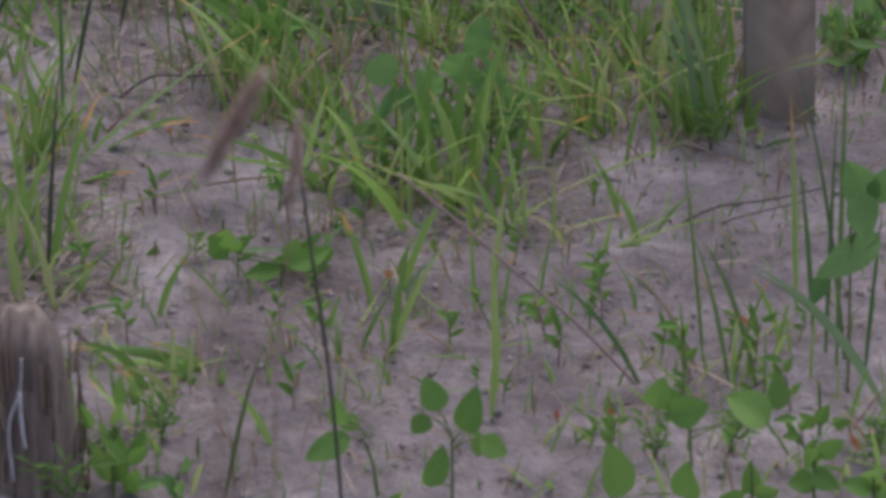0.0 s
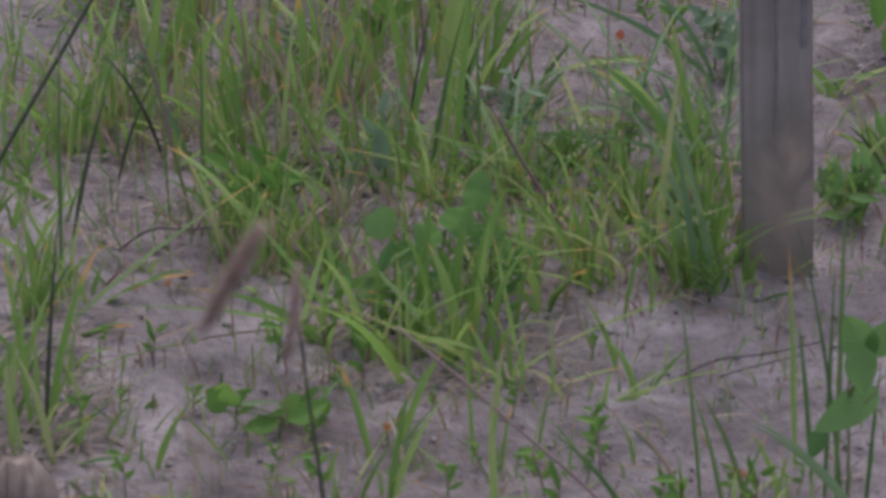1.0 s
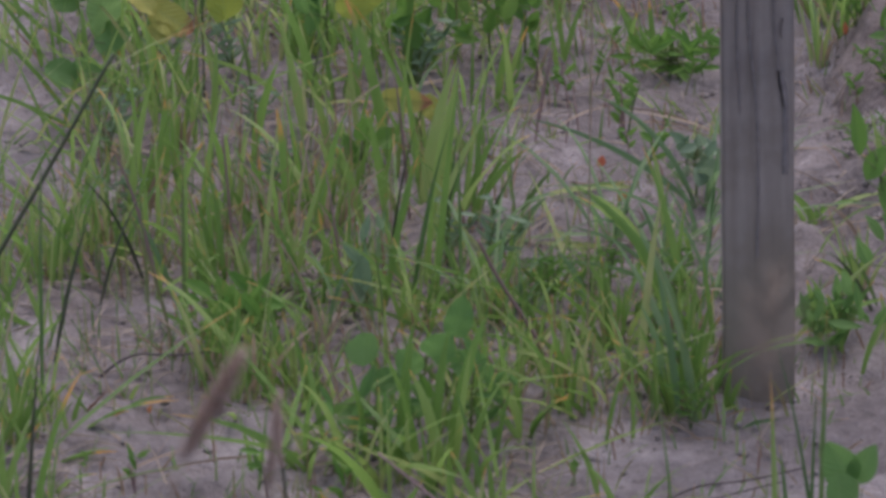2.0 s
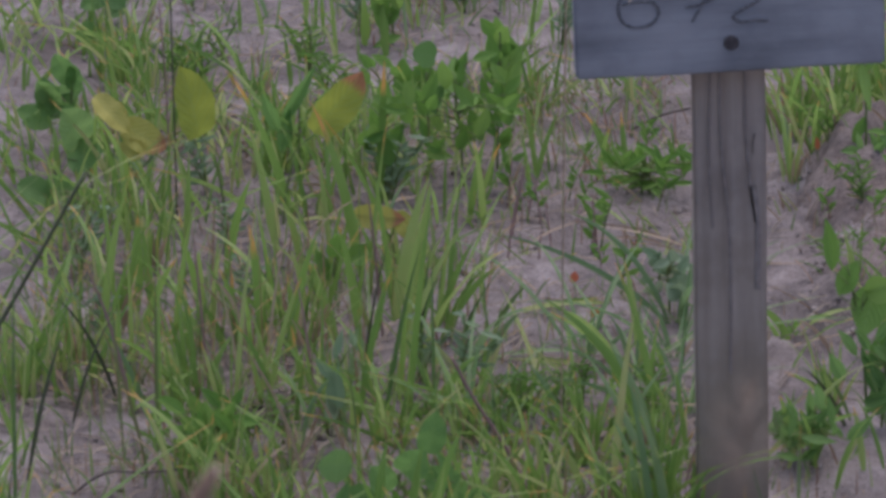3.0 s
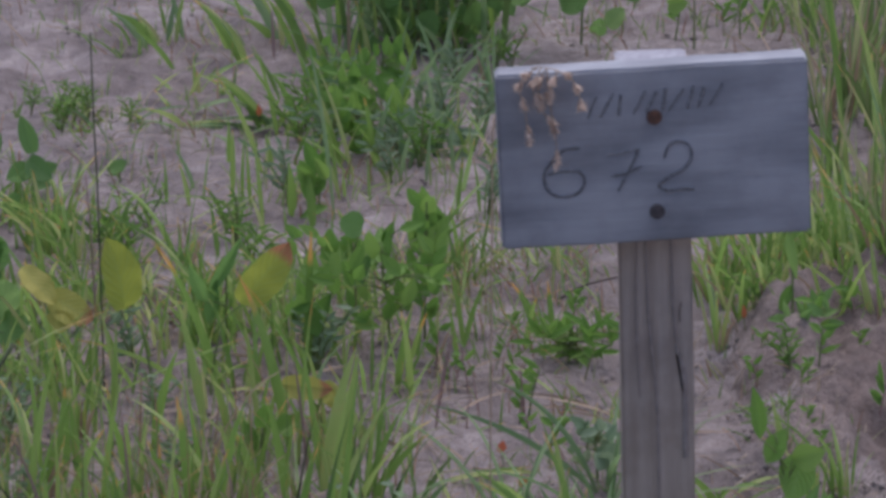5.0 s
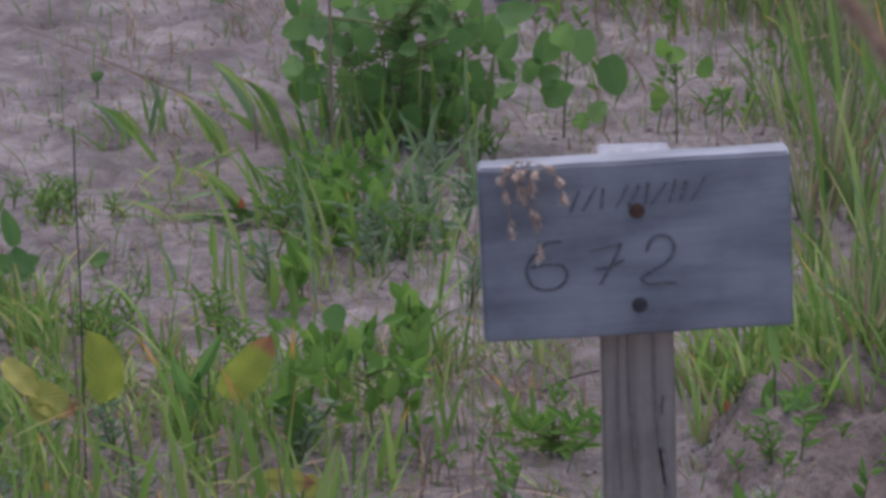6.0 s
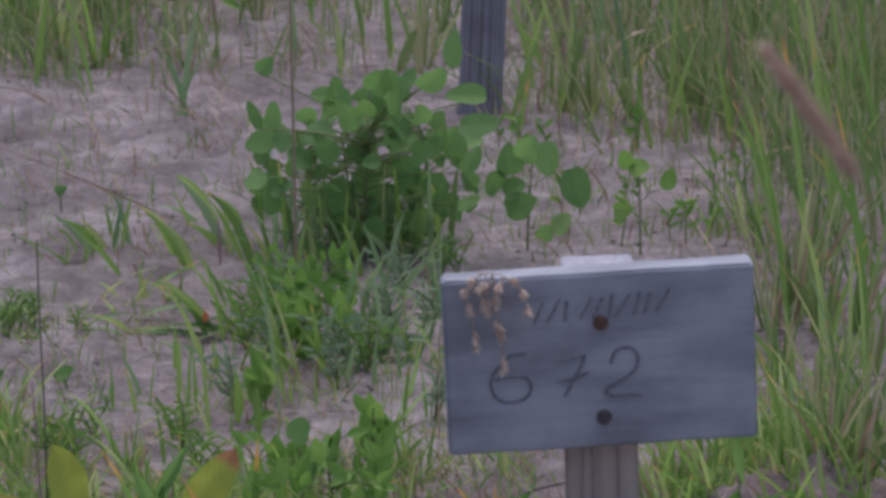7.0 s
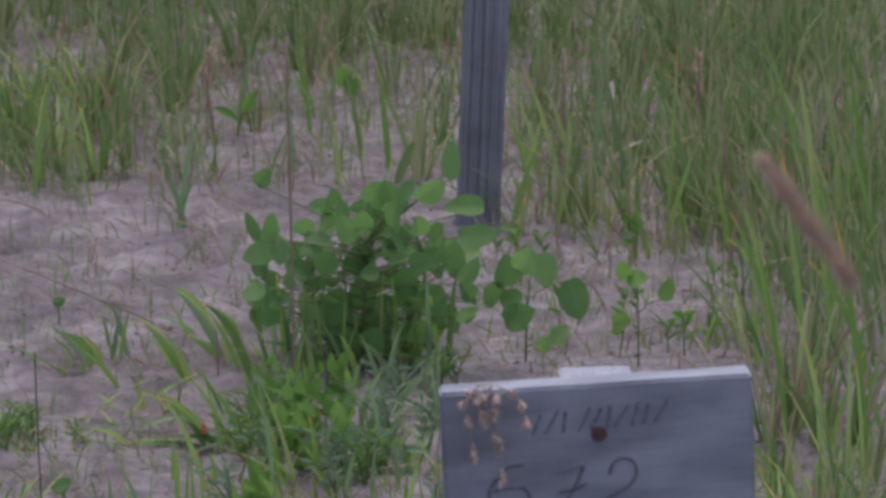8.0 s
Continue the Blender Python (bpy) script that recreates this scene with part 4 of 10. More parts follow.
blade(tuft, (0.0841, 0.1694, -0.003), (0.0006, 0.1792, 0.1898), 0.0096, 0.2, GRASS)
blade(tuft, (0.0028, -0.2763, -0.003), (-0.0468, -0.2765, 0.1961), 0.0069, 0.1, BLUE_GRASS)
blade(tuft, (-0.0601, 0.0013, -0.003), (0.0134, -0.015, -0.1342), 0.004, 0.2, DRY)
blade(tuft, (0.0541, -0.0011, -0.003), (0.0108, -0.0127, 0.2878), 0.0086, 0.1, TIPPED)
blade(tuft, (0.006, -0.0001, -0.003), (0.0525, 0.0148, 0.139), 0.008, 0.1, TIPPED)
blade(tuft, (-0.004, -0.4573, -0.003), (-0.0394, -0.4413, 0.1795), 0.0085, 0.1, GRASS)
blade(tuft, (-0.0671, -0.4208, -0.003), (-0.0987, -0.4038, 0.1343), 0.0067, 0.1, GRASS)
blade(tuft, (-0.0592, -0.4562, -0.003), (-0.0789, -0.4627, 0.1405), 0.0079, 0.1, BLUE_GRASS)
blade(tuft, (-0.0347, 0.8084, -0.003), (-0.0088, 0.8147, 0.1256), 0.0061, 0.2, DRY)
tuft = thing("grass_tuft", 0.2256, 6.3559, "light green grass blades around a grey stake", "grass", "grass tufts")
blade(tuft, (0.0477, 0.092, -0.003), (-0.0039, 0.104, 0.0849), 0.009, 0.1, GRASS)
blade(tuft, (-0.0063, -0.179, -0.003), (0.0644, -0.1733, 0.1659), 0.0087, 0.2, GRASS)
blade(tuft, (0.0702, -0.0627, -0.003), (0.0195, -0.0501, 0.1827), 0.008, 0.1, GRASS)
blade(tuft, (0.1177, -0.1237, -0.003), (0.235, -0.1226, 0.1205), 0.0088, 0.15, GRASS)
blade(tuft, (0.1137, -0.0639, -0.003), (0.1856, -0.0577, 0.0984), 0.008, 0.5, DRY)
blade(tuft, (-0.2189, 0.0993, -0.003), (-0.2293, 0.1068, 0.1047), 0.0107, 0.05, GRASS)
blade(tuft, (-0.1511, 0.1934, -0.003), (-0.1656, 0.1841, 0.1404), 0.01, 0.05, GRASS)
blade(tuft, (-0.1152, 0.0965, -0.003), (-0.1184, 0.1134, 0.1025), 0.0165, 0.05, TALL_GRASS)
blade(tuft, (-0.4204, -0.1091, -0.003), (-0.3974, -0.0908, 0.1429), 0.0104, 0.1, BLUE_GRASS)
blade(tuft, (-0.4124, -0.1388, -0.003), (-0.4391, -0.1558, 0.0923), 0.0095, 0.1, BLUE_GRASS)
blade(tuft, (-0.4276, -0.1089, -0.003), (-0.3694, -0.09, 0.0984), 0.0096, 0.2, BLUE_GRASS)
blade(tuft, (-0.2787, 0.1969, -0.003), (-0.2928, 0.2154, 0.1267), 0.0083, 0.1, BLUE_GRASS)
blade(tuft, (0.3776, -0.1895, -0.003), (0.2958, -0.1827, 0.2891), 0.0079, 0.1, GRASS)
blade(tuft, (0.4031, -0.0718, -0.003), (0.3371, -0.09, 0.1822), 0.0096, 0.1, GRASS)
blade(tuft, (0.2903, -0.4655, -0.003), (0.243, -0.4495, 0.0665), 0.0106, 0.3, GRASS)
blade(tuft, (0.2863, -0.6717, -0.003), (0.2303, -0.6866, 0.1601), 0.0087, 0.1, GRASS)
tuft = thing("grass_tuft", 0.1103, 4.536, "orange-tipped grass blades beside the post", "grass", "grass tufts")
blade(tuft, (0.0304, 0.033, -0.003), (0.0009, 0.0517, 0.0449), 0.0083, 0.1, TIPPED)
blade(tuft, (0.0433, 0.0163, -0.003), (0.0377, 0.023, 0.0544), 0.0065, 0.05, TIPPED)
blade(tuft, (0.0156, -0.0165, -0.003), (0.0254, -0.0341, 0.0565), 0.0059, 0.1, GRASS)
blade(tuft, (-0.049, -0.0648, -0.003), (-0.0599, -0.0781, 0.0713), 0.0058, 0.1, TIPPED)
blade(tuft, (-0.0431, -0.0162, -0.003), (-0.0219, -0.0108, 0.0656), 0.0053, 0.1, TIPPED)
blade(tuft, (-0.0914, -0.0964, -0.003), (-0.1019, -0.0937, 0.06), 0.0052, 0.05, TIPPED)
blade(tuft, (0.2628, -0.0662, -0.003), (0.2589, -0.0564, 0.0858), 0.0064, 0.03, TIPPED)
blade(tuft, (-0.0703, -0.0807, -0.003), (-0.0544, -0.0636, 0.0387), 0.0046, 0.1, DRY)
tuft = thing("grass_tuft", 0.2858, 3.9162, "dark green grass blades on the sand beside the post", "grass", "grass tufts")
blade(tuft, (-0.0037, 0.1713, -0.003), (-0.0417, 0.1601, 0.0406), 0.007, 0.2, GRASS)
blade(tuft, (-0.0078, 0.185, -0.003), (0.0317, 0.1652, 0.0284), 0.007, 0.2, GRASS)
blade(tuft, (0.002, 0.185, -0.003), (0.0564, 0.2019, 0.0225), 0.0065, 0.2, GRASS)
blade(tuft, (-0.0063, -0.0253, -0.003), (0.0557, -0.0447, 0.0676), 0.0062, 0.2, GRASS)
blade(tuft, (-0.0017, -0.0993, -0.003), (0.0255, -0.0842, 0.0533), 0.006, 0.1, GRASS)
blade(tuft, (-0.0186, -0.0749, -0.003), (-0.03, -0.0903, 0.0557), 0.0056, 0.1, GRASS)
blade(tuft, (0.0134, -0.1473, -0.003), (0.0489, -0.1349, 0.0635), 0.006, 0.2, GRASS)
blade(tuft, (0.0141, 0, -0.003), (0.0043, 0.0113, 0.046), 0.0052, 0.1, GRASS)
blade(tuft, (0.0311, -0.0252, -0.003), (-0.0065, -0.0101, 0.0492), 0.0041, 0.1, DARK_STEM)
blade(tuft, (-0.0264, -0.0503, -0.003), (-0.0041, -0.0482, 0.0441), 0.0051, 0.2, GRASS)
blade(tuft, (0.0378, -0.1234, -0.003), (0.0284, -0.1082, 0.053), 0.0055, 0.1, GRASS)
tuft = thing("grass_tuft", 0.4406, 6.2892, "tall meadow grass blades with straw-coloured tips", "grass", "grass tufts")
blade(tuft, (0.0205, -0.1189, -0.003), (-0.0463, -0.1309, 0.214), 0.0079, 0.1, TALL_GRASS)
blade(tuft, (-0.0241, -0.1467, -0.003), (-0.0122, -0.1398, 0.2659), 0.0071, 0.05, TIPPED)
blade(tuft, (-0.0614, -0.058, -0.003), (-0.1063, -0.0648, 0.229), 0.0072, 0.05, BLUE_GRASS)
blade(tuft, (0.0586, -0.1776, -0.003), (0.0283, -0.1619, 0.2704), 0.007, 0.05, DRY)
blade(tuft, (-0.1007, 0.1569, -0.003), (-0.083, 0.1678, 0.2168), 0.0066, 0.05, BLUE_GRASS)
blade(tuft, (0.1316, -0.1509, -0.003), (0.1982, -0.152, 0.2243), 0.0071, 0.1, DRY)
blade(tuft, (0.1966, -0.2098, -0.003), (0.1498, -0.2087, 0.2795), 0.0085, 0.1, GRASS)
blade(tuft, (0.2217, -0.2386, -0.003), (0.1723, -0.2576, 0.3107), 0.0085, 0.15, GRASS)
blade(tuft, (0.1063, 0.0579, -0.003), (0.145, 0.0393, 0.2274), 0.0073, 0.1, TALL_GRASS)
blade(tuft, (-0.1408, 0.2539, -0.003), (-0.1354, 0.2577, 0.1603), 0.0075, 0.03, DRY)
blade(tuft, (-0.1273, 0.2212, -0.003), (-0.1652, 0.2208, 0.1228), 0.0075, 0.2, GRASS)
blade(tuft, (0.224, -0.3491, -0.003), (0.1737, -0.3345, 0.1942), 0.0084, 0.1, GRASS)
blade(tuft, (0.1134, -0.5047, -0.003), (0.0839, -0.5004, 0.2054), 0.0082, 0.05, TIPPED)
blade(tuft, (0.1437, -0.6069, -0.003), (0.119, -0.6214, 0.2067), 0.008, 0.05, GRASS)
blade(tuft, (-0.7557, 0.0815, -0.003), (-0.7964, 0.076, 0.1363), 0.0073, 0.1, GRASS)
blade(tuft, (-0.788, 0.1443, -0.003), (-0.7706, 0.155, 0.1635), 0.0074, 0.05, TALL_GRASS)
blade(tuft, (-0.8305, 0.1144, -0.003), (-0.8052, 0.1153, 0.1649), 0.0082, 0.05, GRASS)
blade(tuft, (-0.7116, 0.2696, -0.003), (-0.7233, 0.25, 0.1503), 0.0075, 0.1, TALL_GRASS)
blade(tuft, (-0.5722, 0.4659, -0.003), (-0.5478, 0.4794, 0.1391), 0.0077, 0.1, TALL_GRASS)
blade(tuft, (-0.4718, 0.4632, -0.003), (-0.4938, 0.4763, 0.1394), 0.0077, 0.05, TIPPED)
blade(tuft, (-0.4031, 0.3266, -0.003), (-0.4326, 0.31, 0.1432), 0.0076, 0.1, TALL_GRASS)
blade(tuft, (-0.6017, 0.3987, -0.003), (-0.6229, 0.4005, 0.1327), 0.0068, 0.1, DRY)
blade(tuft, (-0.3598, 0.164, -0.003), (-0.3301, 0.1592, 0.0693), 0.0132, 0.05, TALL_GRASS)
tuft = thing("grass_tuft", 0.1024, 3.9556, "broad pale grass blades crossing over bare sand", "grass", "grass tufts")
blade(tuft, (0.0066, 0.0788, -0.003), (-0.084, 0.0903, 0.0018), 0.0074, 0.05, GRASS)
blade(tuft, (0.058, -0.101, -0.003), (-0.0378, -0.1085, 0.1303), 0.0097, 0.12, GRASS)
blade(tuft, (-0.0947, 0.0922, -0.003), (-0.0524, 0.0816, 0.0515), 0.0085, 0.1, BLUE_GRASS)
blade(tuft, (0.0593, -0.0637, -0.003), (0.0214, -0.0642, 0.1444), 0.0067, 0.1, GRASS)
blade(tuft, (-0.0497, 0.2165, -0.003), (0.0228, 0.2352, 0.0037), 0.006, 0.1, GRASS)
blade(tuft, (0.0402, -0.0762, -0.003), (-0.0029, -0.0924, 0.0958), 0.0072, 0.1, GRASS)
blade(tuft, (-0.1239, 0.1329, -0.003), (-0.0705, 0.1175, 0.0783), 0.007, 0.1, GRASS)
blade(tuft, (-0.1288, 0.1467, -0.003), (-0.0946, 0.1515, 0.0867), 0.0065, 0.05, GRASS)
blade(tuft, (-0.0799, 0.1467, -0.003), (-0.0432, 0.1621, 0.0465), 0.0048, 0.1, STALK)
blade(tuft, (0.0738, -0.0511, -0.003), (0.0818, -0.0506, 0.0999), 0.0062, 0.05, BLUE_GRASS)
blade(tuft, (0.0259, -0.0886, -0.003), (0.0712, -0.0913, 0.0757), 0.0061, 0.1, BLUE_GRASS)
blade(tuft, (-0.0204, -0.0762, -0.003), (-0.0484, -0.0619, 0.0544), 0.0066, 0.15, BLUE_GRASS)
blade(tuft, (-0.002, -0.0886, -0.003), (-0.0254, -0.0775, 0.0505), 0.0061, 0.2, GRASS)
blade(tuft, (-0.067, -0.0762, -0.003), (-0.0303, -0.0935, 0.0518), 0.0061, 0.15, BLUE_GRASS)
blade(tuft, (-0.1043, -0.0762, -0.003), (-0.081, -0.0609, 0.054), 0.0056, 0.1, GRASS)
blade(tuft, (0.0166, -0.0886, -0.003), (0.0389, -0.1008, 0.0497), 0.0061, 0.2, GRASS)
tuft = thing("grass_tuft", -0.1746, 4.0079, "dark thin stems among the grass blades", "grass", "grass tufts")
blade(tuft, (-0.0992, -0.1033, -0.003), (-0.1373, -0.1112, 0.1425), 0.0031, 0.1, PURPLE_STEM)
blade(tuft, (-0.0419, -0.0263, -0.003), (-0.0543, -0.0128, 0.147), 0.0026, 0.05, PURPLE_STEM)
blade(tuft, (0.0063, -0.0393, -0.003), (0.0271, -0.0424, 0.1475), 0.0026, 0.1, DRY)
blade(tuft, (0.0494, -0.0523, -0.003), (0.0314, -0.0403, 0.1167), 0.0026, 0.1, PURPLE_STEM)
blade(tuft, (0.0871, -0.0393, -0.003), (0.1118, -0.0526, 0.1412), 0.0026, 0.05, DARK_STEM)
blade(tuft, (0.1298, -0.0263, -0.003), (0.149, -0.0113, 0.1062), 0.0031, 0.05, DARK_STEM)
blade(tuft, (-0.1507, -0.1033, -0.003), (-0.11, -0.1163, 0.1049), 0.0031, 0.1, DARK_STEM)
blade(tuft, (-0.0717, -0.0907, -0.003), (-0.0969, -0.1047, 0.1006), 0.0026, 0.1, DRY)
blade(tuft, (-0.0122, -0.0523, -0.003), (-0.0296, -0.0525, 0.1011), 0.0026, 0.1, DRY)
blade(tuft, (0.1041, 0.0944, -0.003), (0.0904, 0.088, 0.1421), 0.0027, 0.05, PURPLE_STEM)
blade(tuft, (0.2133, 0.2806, -0.003), (0.2282, 0.2823, 0.0963), 0.0028, 0.1, PURPLE_STEM)
blade(tuft, (0.1925, 0.1643, -0.003), (0.2172, 0.1805, 0.0996), 0.0027, 0.15, RUSSET)
blade(tuft, (0.2413, 0.2806, -0.003), (0.2463, 0.289, 0.0456), 0.0022, 0.05, PURPLE_STEM)
blade(tuft, (0.2929, 0.3106, -0.003), (0.2894, 0.2908, 0.0665), 0.0023, 0.05, PURPLE_STEM)
blade(tuft, (-0.1165, -0.0523, -0.003), (-0.1656, -0.0598, 0.0938), 0.0036, 0.1, DARK_STEM)
tuft = thing("grass_tuft", -0.2395, 3.8032, "bent thin grass stems with small pale heads", "grass", "grass tufts")
blade(tuft, (-0.0147, -0.0242, -0.003), (-0.057, -0.0224, 0.1405), 0.003, 0.1, STEM)
blade(tuft, (-0.0092, -0.0001, -0.003), (-0.008, -0.0006, 0.1711), 0.003, 0.03, STEM)
blade(tuft, (-0.0375, 0.0118, -0.003), (-0.0487, 0.0204, 0.1729), 0.0025, 0.1, STEM)
blade(tuft, (0.1233, -0.1395, -0.003), (0.0634, -0.1402, 0.1617), 0.0024, 0.2, DRY)
blade(tuft, (0.0159, 0.1894, -0.003), (0.0171, 0.1724, 0.0778), 0.0026, 0.03, STEM)
blade(tuft, (0.1469, 0.0013, -0.003), (0.1112, -0.0089, 0.0777), 0.0025, 0.1, DRY)
blade(tuft, (-0.1123, -0.1416, -0.003), (-0.1084, -0.1277, 0.2357), 0.0039, 0.02, STALK)
blade(tuft, (-0.1524, -0.142, -0.003), (-0.1166, -0.1477, 0.1312), 0.0034, 0.1, DRY)
blade(tuft, (-0.1129, -0.0251, -0.003), (-0.083, -0.0144, 0.1181), 0.0035, 0.05, DARK_STEM)
blade(tuft, (0.1566, -0.0227, -0.003), (0.143, -0.0033, 0.1), 0.0035, 0.05, STEM)
blade(tuft, (0.2152, 0.0882, -0.003), (0.2127, 0.0933, 0.1571), 0.0041, 0.02, STALK)
blade(tuft, (0.1731, 0.0878, -0.003), (0.2057, 0.0949, 0.1614), 0.0046, 0.05, STALK)
blade(tuft, (0.4911, 0.0906, -0.003), (0.4399, 0.095, -0.0019), 0.0031, 0.1, PURPLE_STEM)
blade(tuft, (0.4207, -0.0323, -0.003), (0.4418, -0.0398, 0.0618), 0.003, 0.05, PURPLE_STEM)
tuft = thing("grass_tuft", -0.1393, 5.5609, "spiky radiating green blades on bare sand", "grass", "grass tufts")
blade(tuft, (0.0119, 0.0478, -0.003), (-0.0458, 0.0643, 0.0819), 0.0108, 0.1, BLUE_GRASS)
blade(tuft, (0.0087, 0.0479, -0.003), (-0.033, 0.0465, 0.0309), 0.0094, 0.1, GRASS)
blade(tuft, (0.0154, 0.0356, -0.003), (0.0061, 0.0521, 0.0661), 0.0086, 0.1, GRASS)
blade(tuft, (0.0189, 0.0235, -0.003), (0.0453, 0.0158, 0.0489), 0.0086, 0.1, BLUE_GRASS)
blade(tuft, (-0.1244, 0.0506, -0.003), (-0.1764, 0.0653, 0.0299), 0.0101, 0.1, BLUE_GRASS)
blade(tuft, (-0.1174, 0.0384, -0.003), (-0.1038, 0.0499, 0.0673), 0.0079, 0.05, BLUE_GRASS)
blade(tuft, (-0.1266, 0.0266, -0.003), (-0.1488, 0.0311, 0.0324), 0.0086, 0.1, GRASS)
blade(tuft, (-0.0245, -0.0468, -0.003), (-0.0807, -0.0491, 0.0737), 0.0085, 0.1, BLUE_GRASS)
blade(tuft, (-0.021, -0.0586, -0.003), (-0.0484, -0.0729, 0.0603), 0.0078, 0.1, GRASS)
blade(tuft, (0.0125, -0.2949, -0.003), (-0.0425, -0.284, 0.0291), 0.0088, 0.1, BLUE_GRASS)
blade(tuft, (0.0156, -0.2949, -0.003), (0.0435, -0.3004, 0.027), 0.0081, 0.1, GRASS)
blade(tuft, (-0.0058, -0.2945, -0.003), (-0.0733, -0.288, 0.0017), 0.0081, 0.05, BLUE_GRASS)
blade(tuft, (-0.0858, -0.282, -0.003), (-0.1277, -0.2967, 0.0205), 0.0075, 0.1, GRASS)
blade(tuft, (0.1045, -0.3182, -0.003), (0.0684, -0.3349, 0.0432), 0.0074, 0.1, BLUE_GRASS)
blade(tuft, (0.1532, -0.3406, -0.003), (0.2017, -0.3548, 0.0355), 0.0081, 0.1, BLUE_GRASS)
blade(tuft, (0.201, -0.4045, -0.003), (0.1651, -0.3922, 0.0216), 0.0066, 0.1, BLUE_GRASS)
plant = thing("grass_stalk", 0.0983, 3.2071, "leaning purplish grass stalk across the sand", "grass", "")
stem(plant, [(0, 0, -0.005), (-0.0481, 0, 0.0504), (-0.0878, 0, 0.0872), (-0.1311, 0, 0.1281), (-0.1759, 0, 0.1677)], 0.0015, 0.7, PURPLE_STEM, "stem")
plant = thing("grass_stalk", 0.0552, 3.745, "short purplish grass stalk leaning in the tuft", "grass", "")
stem(plant, [(0, 0, -0.005), (-0.0229, 0, 0.0439), (-0.0478, 0, 0.085), (-0.0658, 0, 0.121)], 0.002, 0.7, PURPLE_STEM, "stem")
plant = thing("grass_stalk", -0.4527, 3.7063, "dark straight grass stalk leaning over sand", "grass", "")
stem(plant, [(0, 0, -0.005), (0.0576, 0, 0.1053), (0.1046, 0, 0.187), (0.1592, 0, 0.285)], 0.0022, 0.7, DARK_STEM, "stem")
plant = thing("grass_stalk", -0.2664, 4.4252, "thin dark upright stalk", "grass", "")
stem(plant, [(0, 0, -0.005), (-0.0018, 0, 0.1754), (-0.0039, 0, 0.2509), (-0.0053, 0, 0.3362)], 0.001, 0.7, DARK_STEM, "stem")
plant = thing("grass_stalk", -0.2716, 4.4252, "thin reddish upright stalk", "grass", "")
stem(plant, [(0, 0, -0.005), (-0.0028, 0, 0.1211), (-0.0074, 0, 0.2025)], 0.001, 0.7, PURPLE_STEM, "stem")
plant = thing("twig", 0.1271, 3.516, "dark dead twig lying on sand", "twig", "")
stem(plant, [(0, 0, -0.005), (0.0298, 0, 0.0109), (0.0682, 0, 0.0166), (0.1107, 0, 0.027)], 0.001, 0.7, TWIG, "stem")
plant = thing("twig", 0.1394, 3.5003, "dark dead twig lying on sand", "twig", "")
stem(plant, [(0, 0, -0.005), (0.0297, 0, 0.0085), (0.0805, 0, 0.0226)], 0.0008, 0.7, TWIG, "stem")
plant = thing("twig", -0.3205, 3.7423, "dark dead twig lying on sand", "twig", "")
stem(plant, [(0, 0, -0.005), (0.0322, 0, 0.0197), (0.0684, 0, 0.0208), (0.1046, 0, 0.0248)], 0.0013, 0.7, TWIG, "stem")
plant = thing("straw", 0.1147, 4.4533, "pale dry straw leaning against the post", "straw", "")
stem(plant, [(0, 0, -0.005), (0.0317, 0, -0.01), (0.0634, 0, -0.0212), (0.0963, 0, -0.0296)], 0.0013, 0.7, DRY, "stem")
plant = thing("straw", 0.1573, 4.671, "dark thin dry stem behind the post", "straw", "")
stem(plant, [(0, 0, -0.005), (0.0274, 0, 0.0115), (0.0657, 0, 0.0219)], 0.0016, 0.7, TWIG, "stem")
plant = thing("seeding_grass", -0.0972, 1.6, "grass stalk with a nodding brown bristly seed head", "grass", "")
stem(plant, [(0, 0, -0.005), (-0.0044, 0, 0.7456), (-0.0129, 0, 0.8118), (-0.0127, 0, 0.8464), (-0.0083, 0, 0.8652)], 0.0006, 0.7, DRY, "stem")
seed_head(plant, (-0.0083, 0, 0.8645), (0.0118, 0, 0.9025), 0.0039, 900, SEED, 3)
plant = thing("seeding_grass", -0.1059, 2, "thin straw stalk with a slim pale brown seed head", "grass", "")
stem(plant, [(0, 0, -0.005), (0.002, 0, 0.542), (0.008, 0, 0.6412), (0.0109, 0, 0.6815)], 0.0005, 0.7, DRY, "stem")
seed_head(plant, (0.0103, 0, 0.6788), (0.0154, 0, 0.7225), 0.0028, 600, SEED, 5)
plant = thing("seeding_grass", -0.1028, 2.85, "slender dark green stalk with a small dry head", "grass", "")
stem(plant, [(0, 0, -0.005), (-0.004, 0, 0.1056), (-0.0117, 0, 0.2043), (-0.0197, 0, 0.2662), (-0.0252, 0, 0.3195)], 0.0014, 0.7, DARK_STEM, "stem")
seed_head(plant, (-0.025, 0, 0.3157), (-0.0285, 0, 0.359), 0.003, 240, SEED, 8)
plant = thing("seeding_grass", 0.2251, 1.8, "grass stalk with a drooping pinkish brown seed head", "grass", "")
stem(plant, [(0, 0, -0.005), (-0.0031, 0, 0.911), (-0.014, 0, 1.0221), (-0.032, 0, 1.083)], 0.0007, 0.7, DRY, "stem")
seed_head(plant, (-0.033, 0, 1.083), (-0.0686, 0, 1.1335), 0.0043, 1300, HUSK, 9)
plant = bean_plant(-0.0887, 3.0487, (-0.011, 0, 0.0468), "young bean plant with three broad green leaves on sand", FRESH, "bean", "bean_plant", "seedling", "bean seedlings", 0.0014)
sprout(plant, -0.0257, -0.0107, 0.0589, 0.0282, 0.0132, 95)
sprout(plant, -0.0235, 0.0066, 0.0568, 0.0133, 0.014, -30)
sprout(plant, -0.0181, -0.0061, 0.0473, 0.0353, 0.0194, 205)
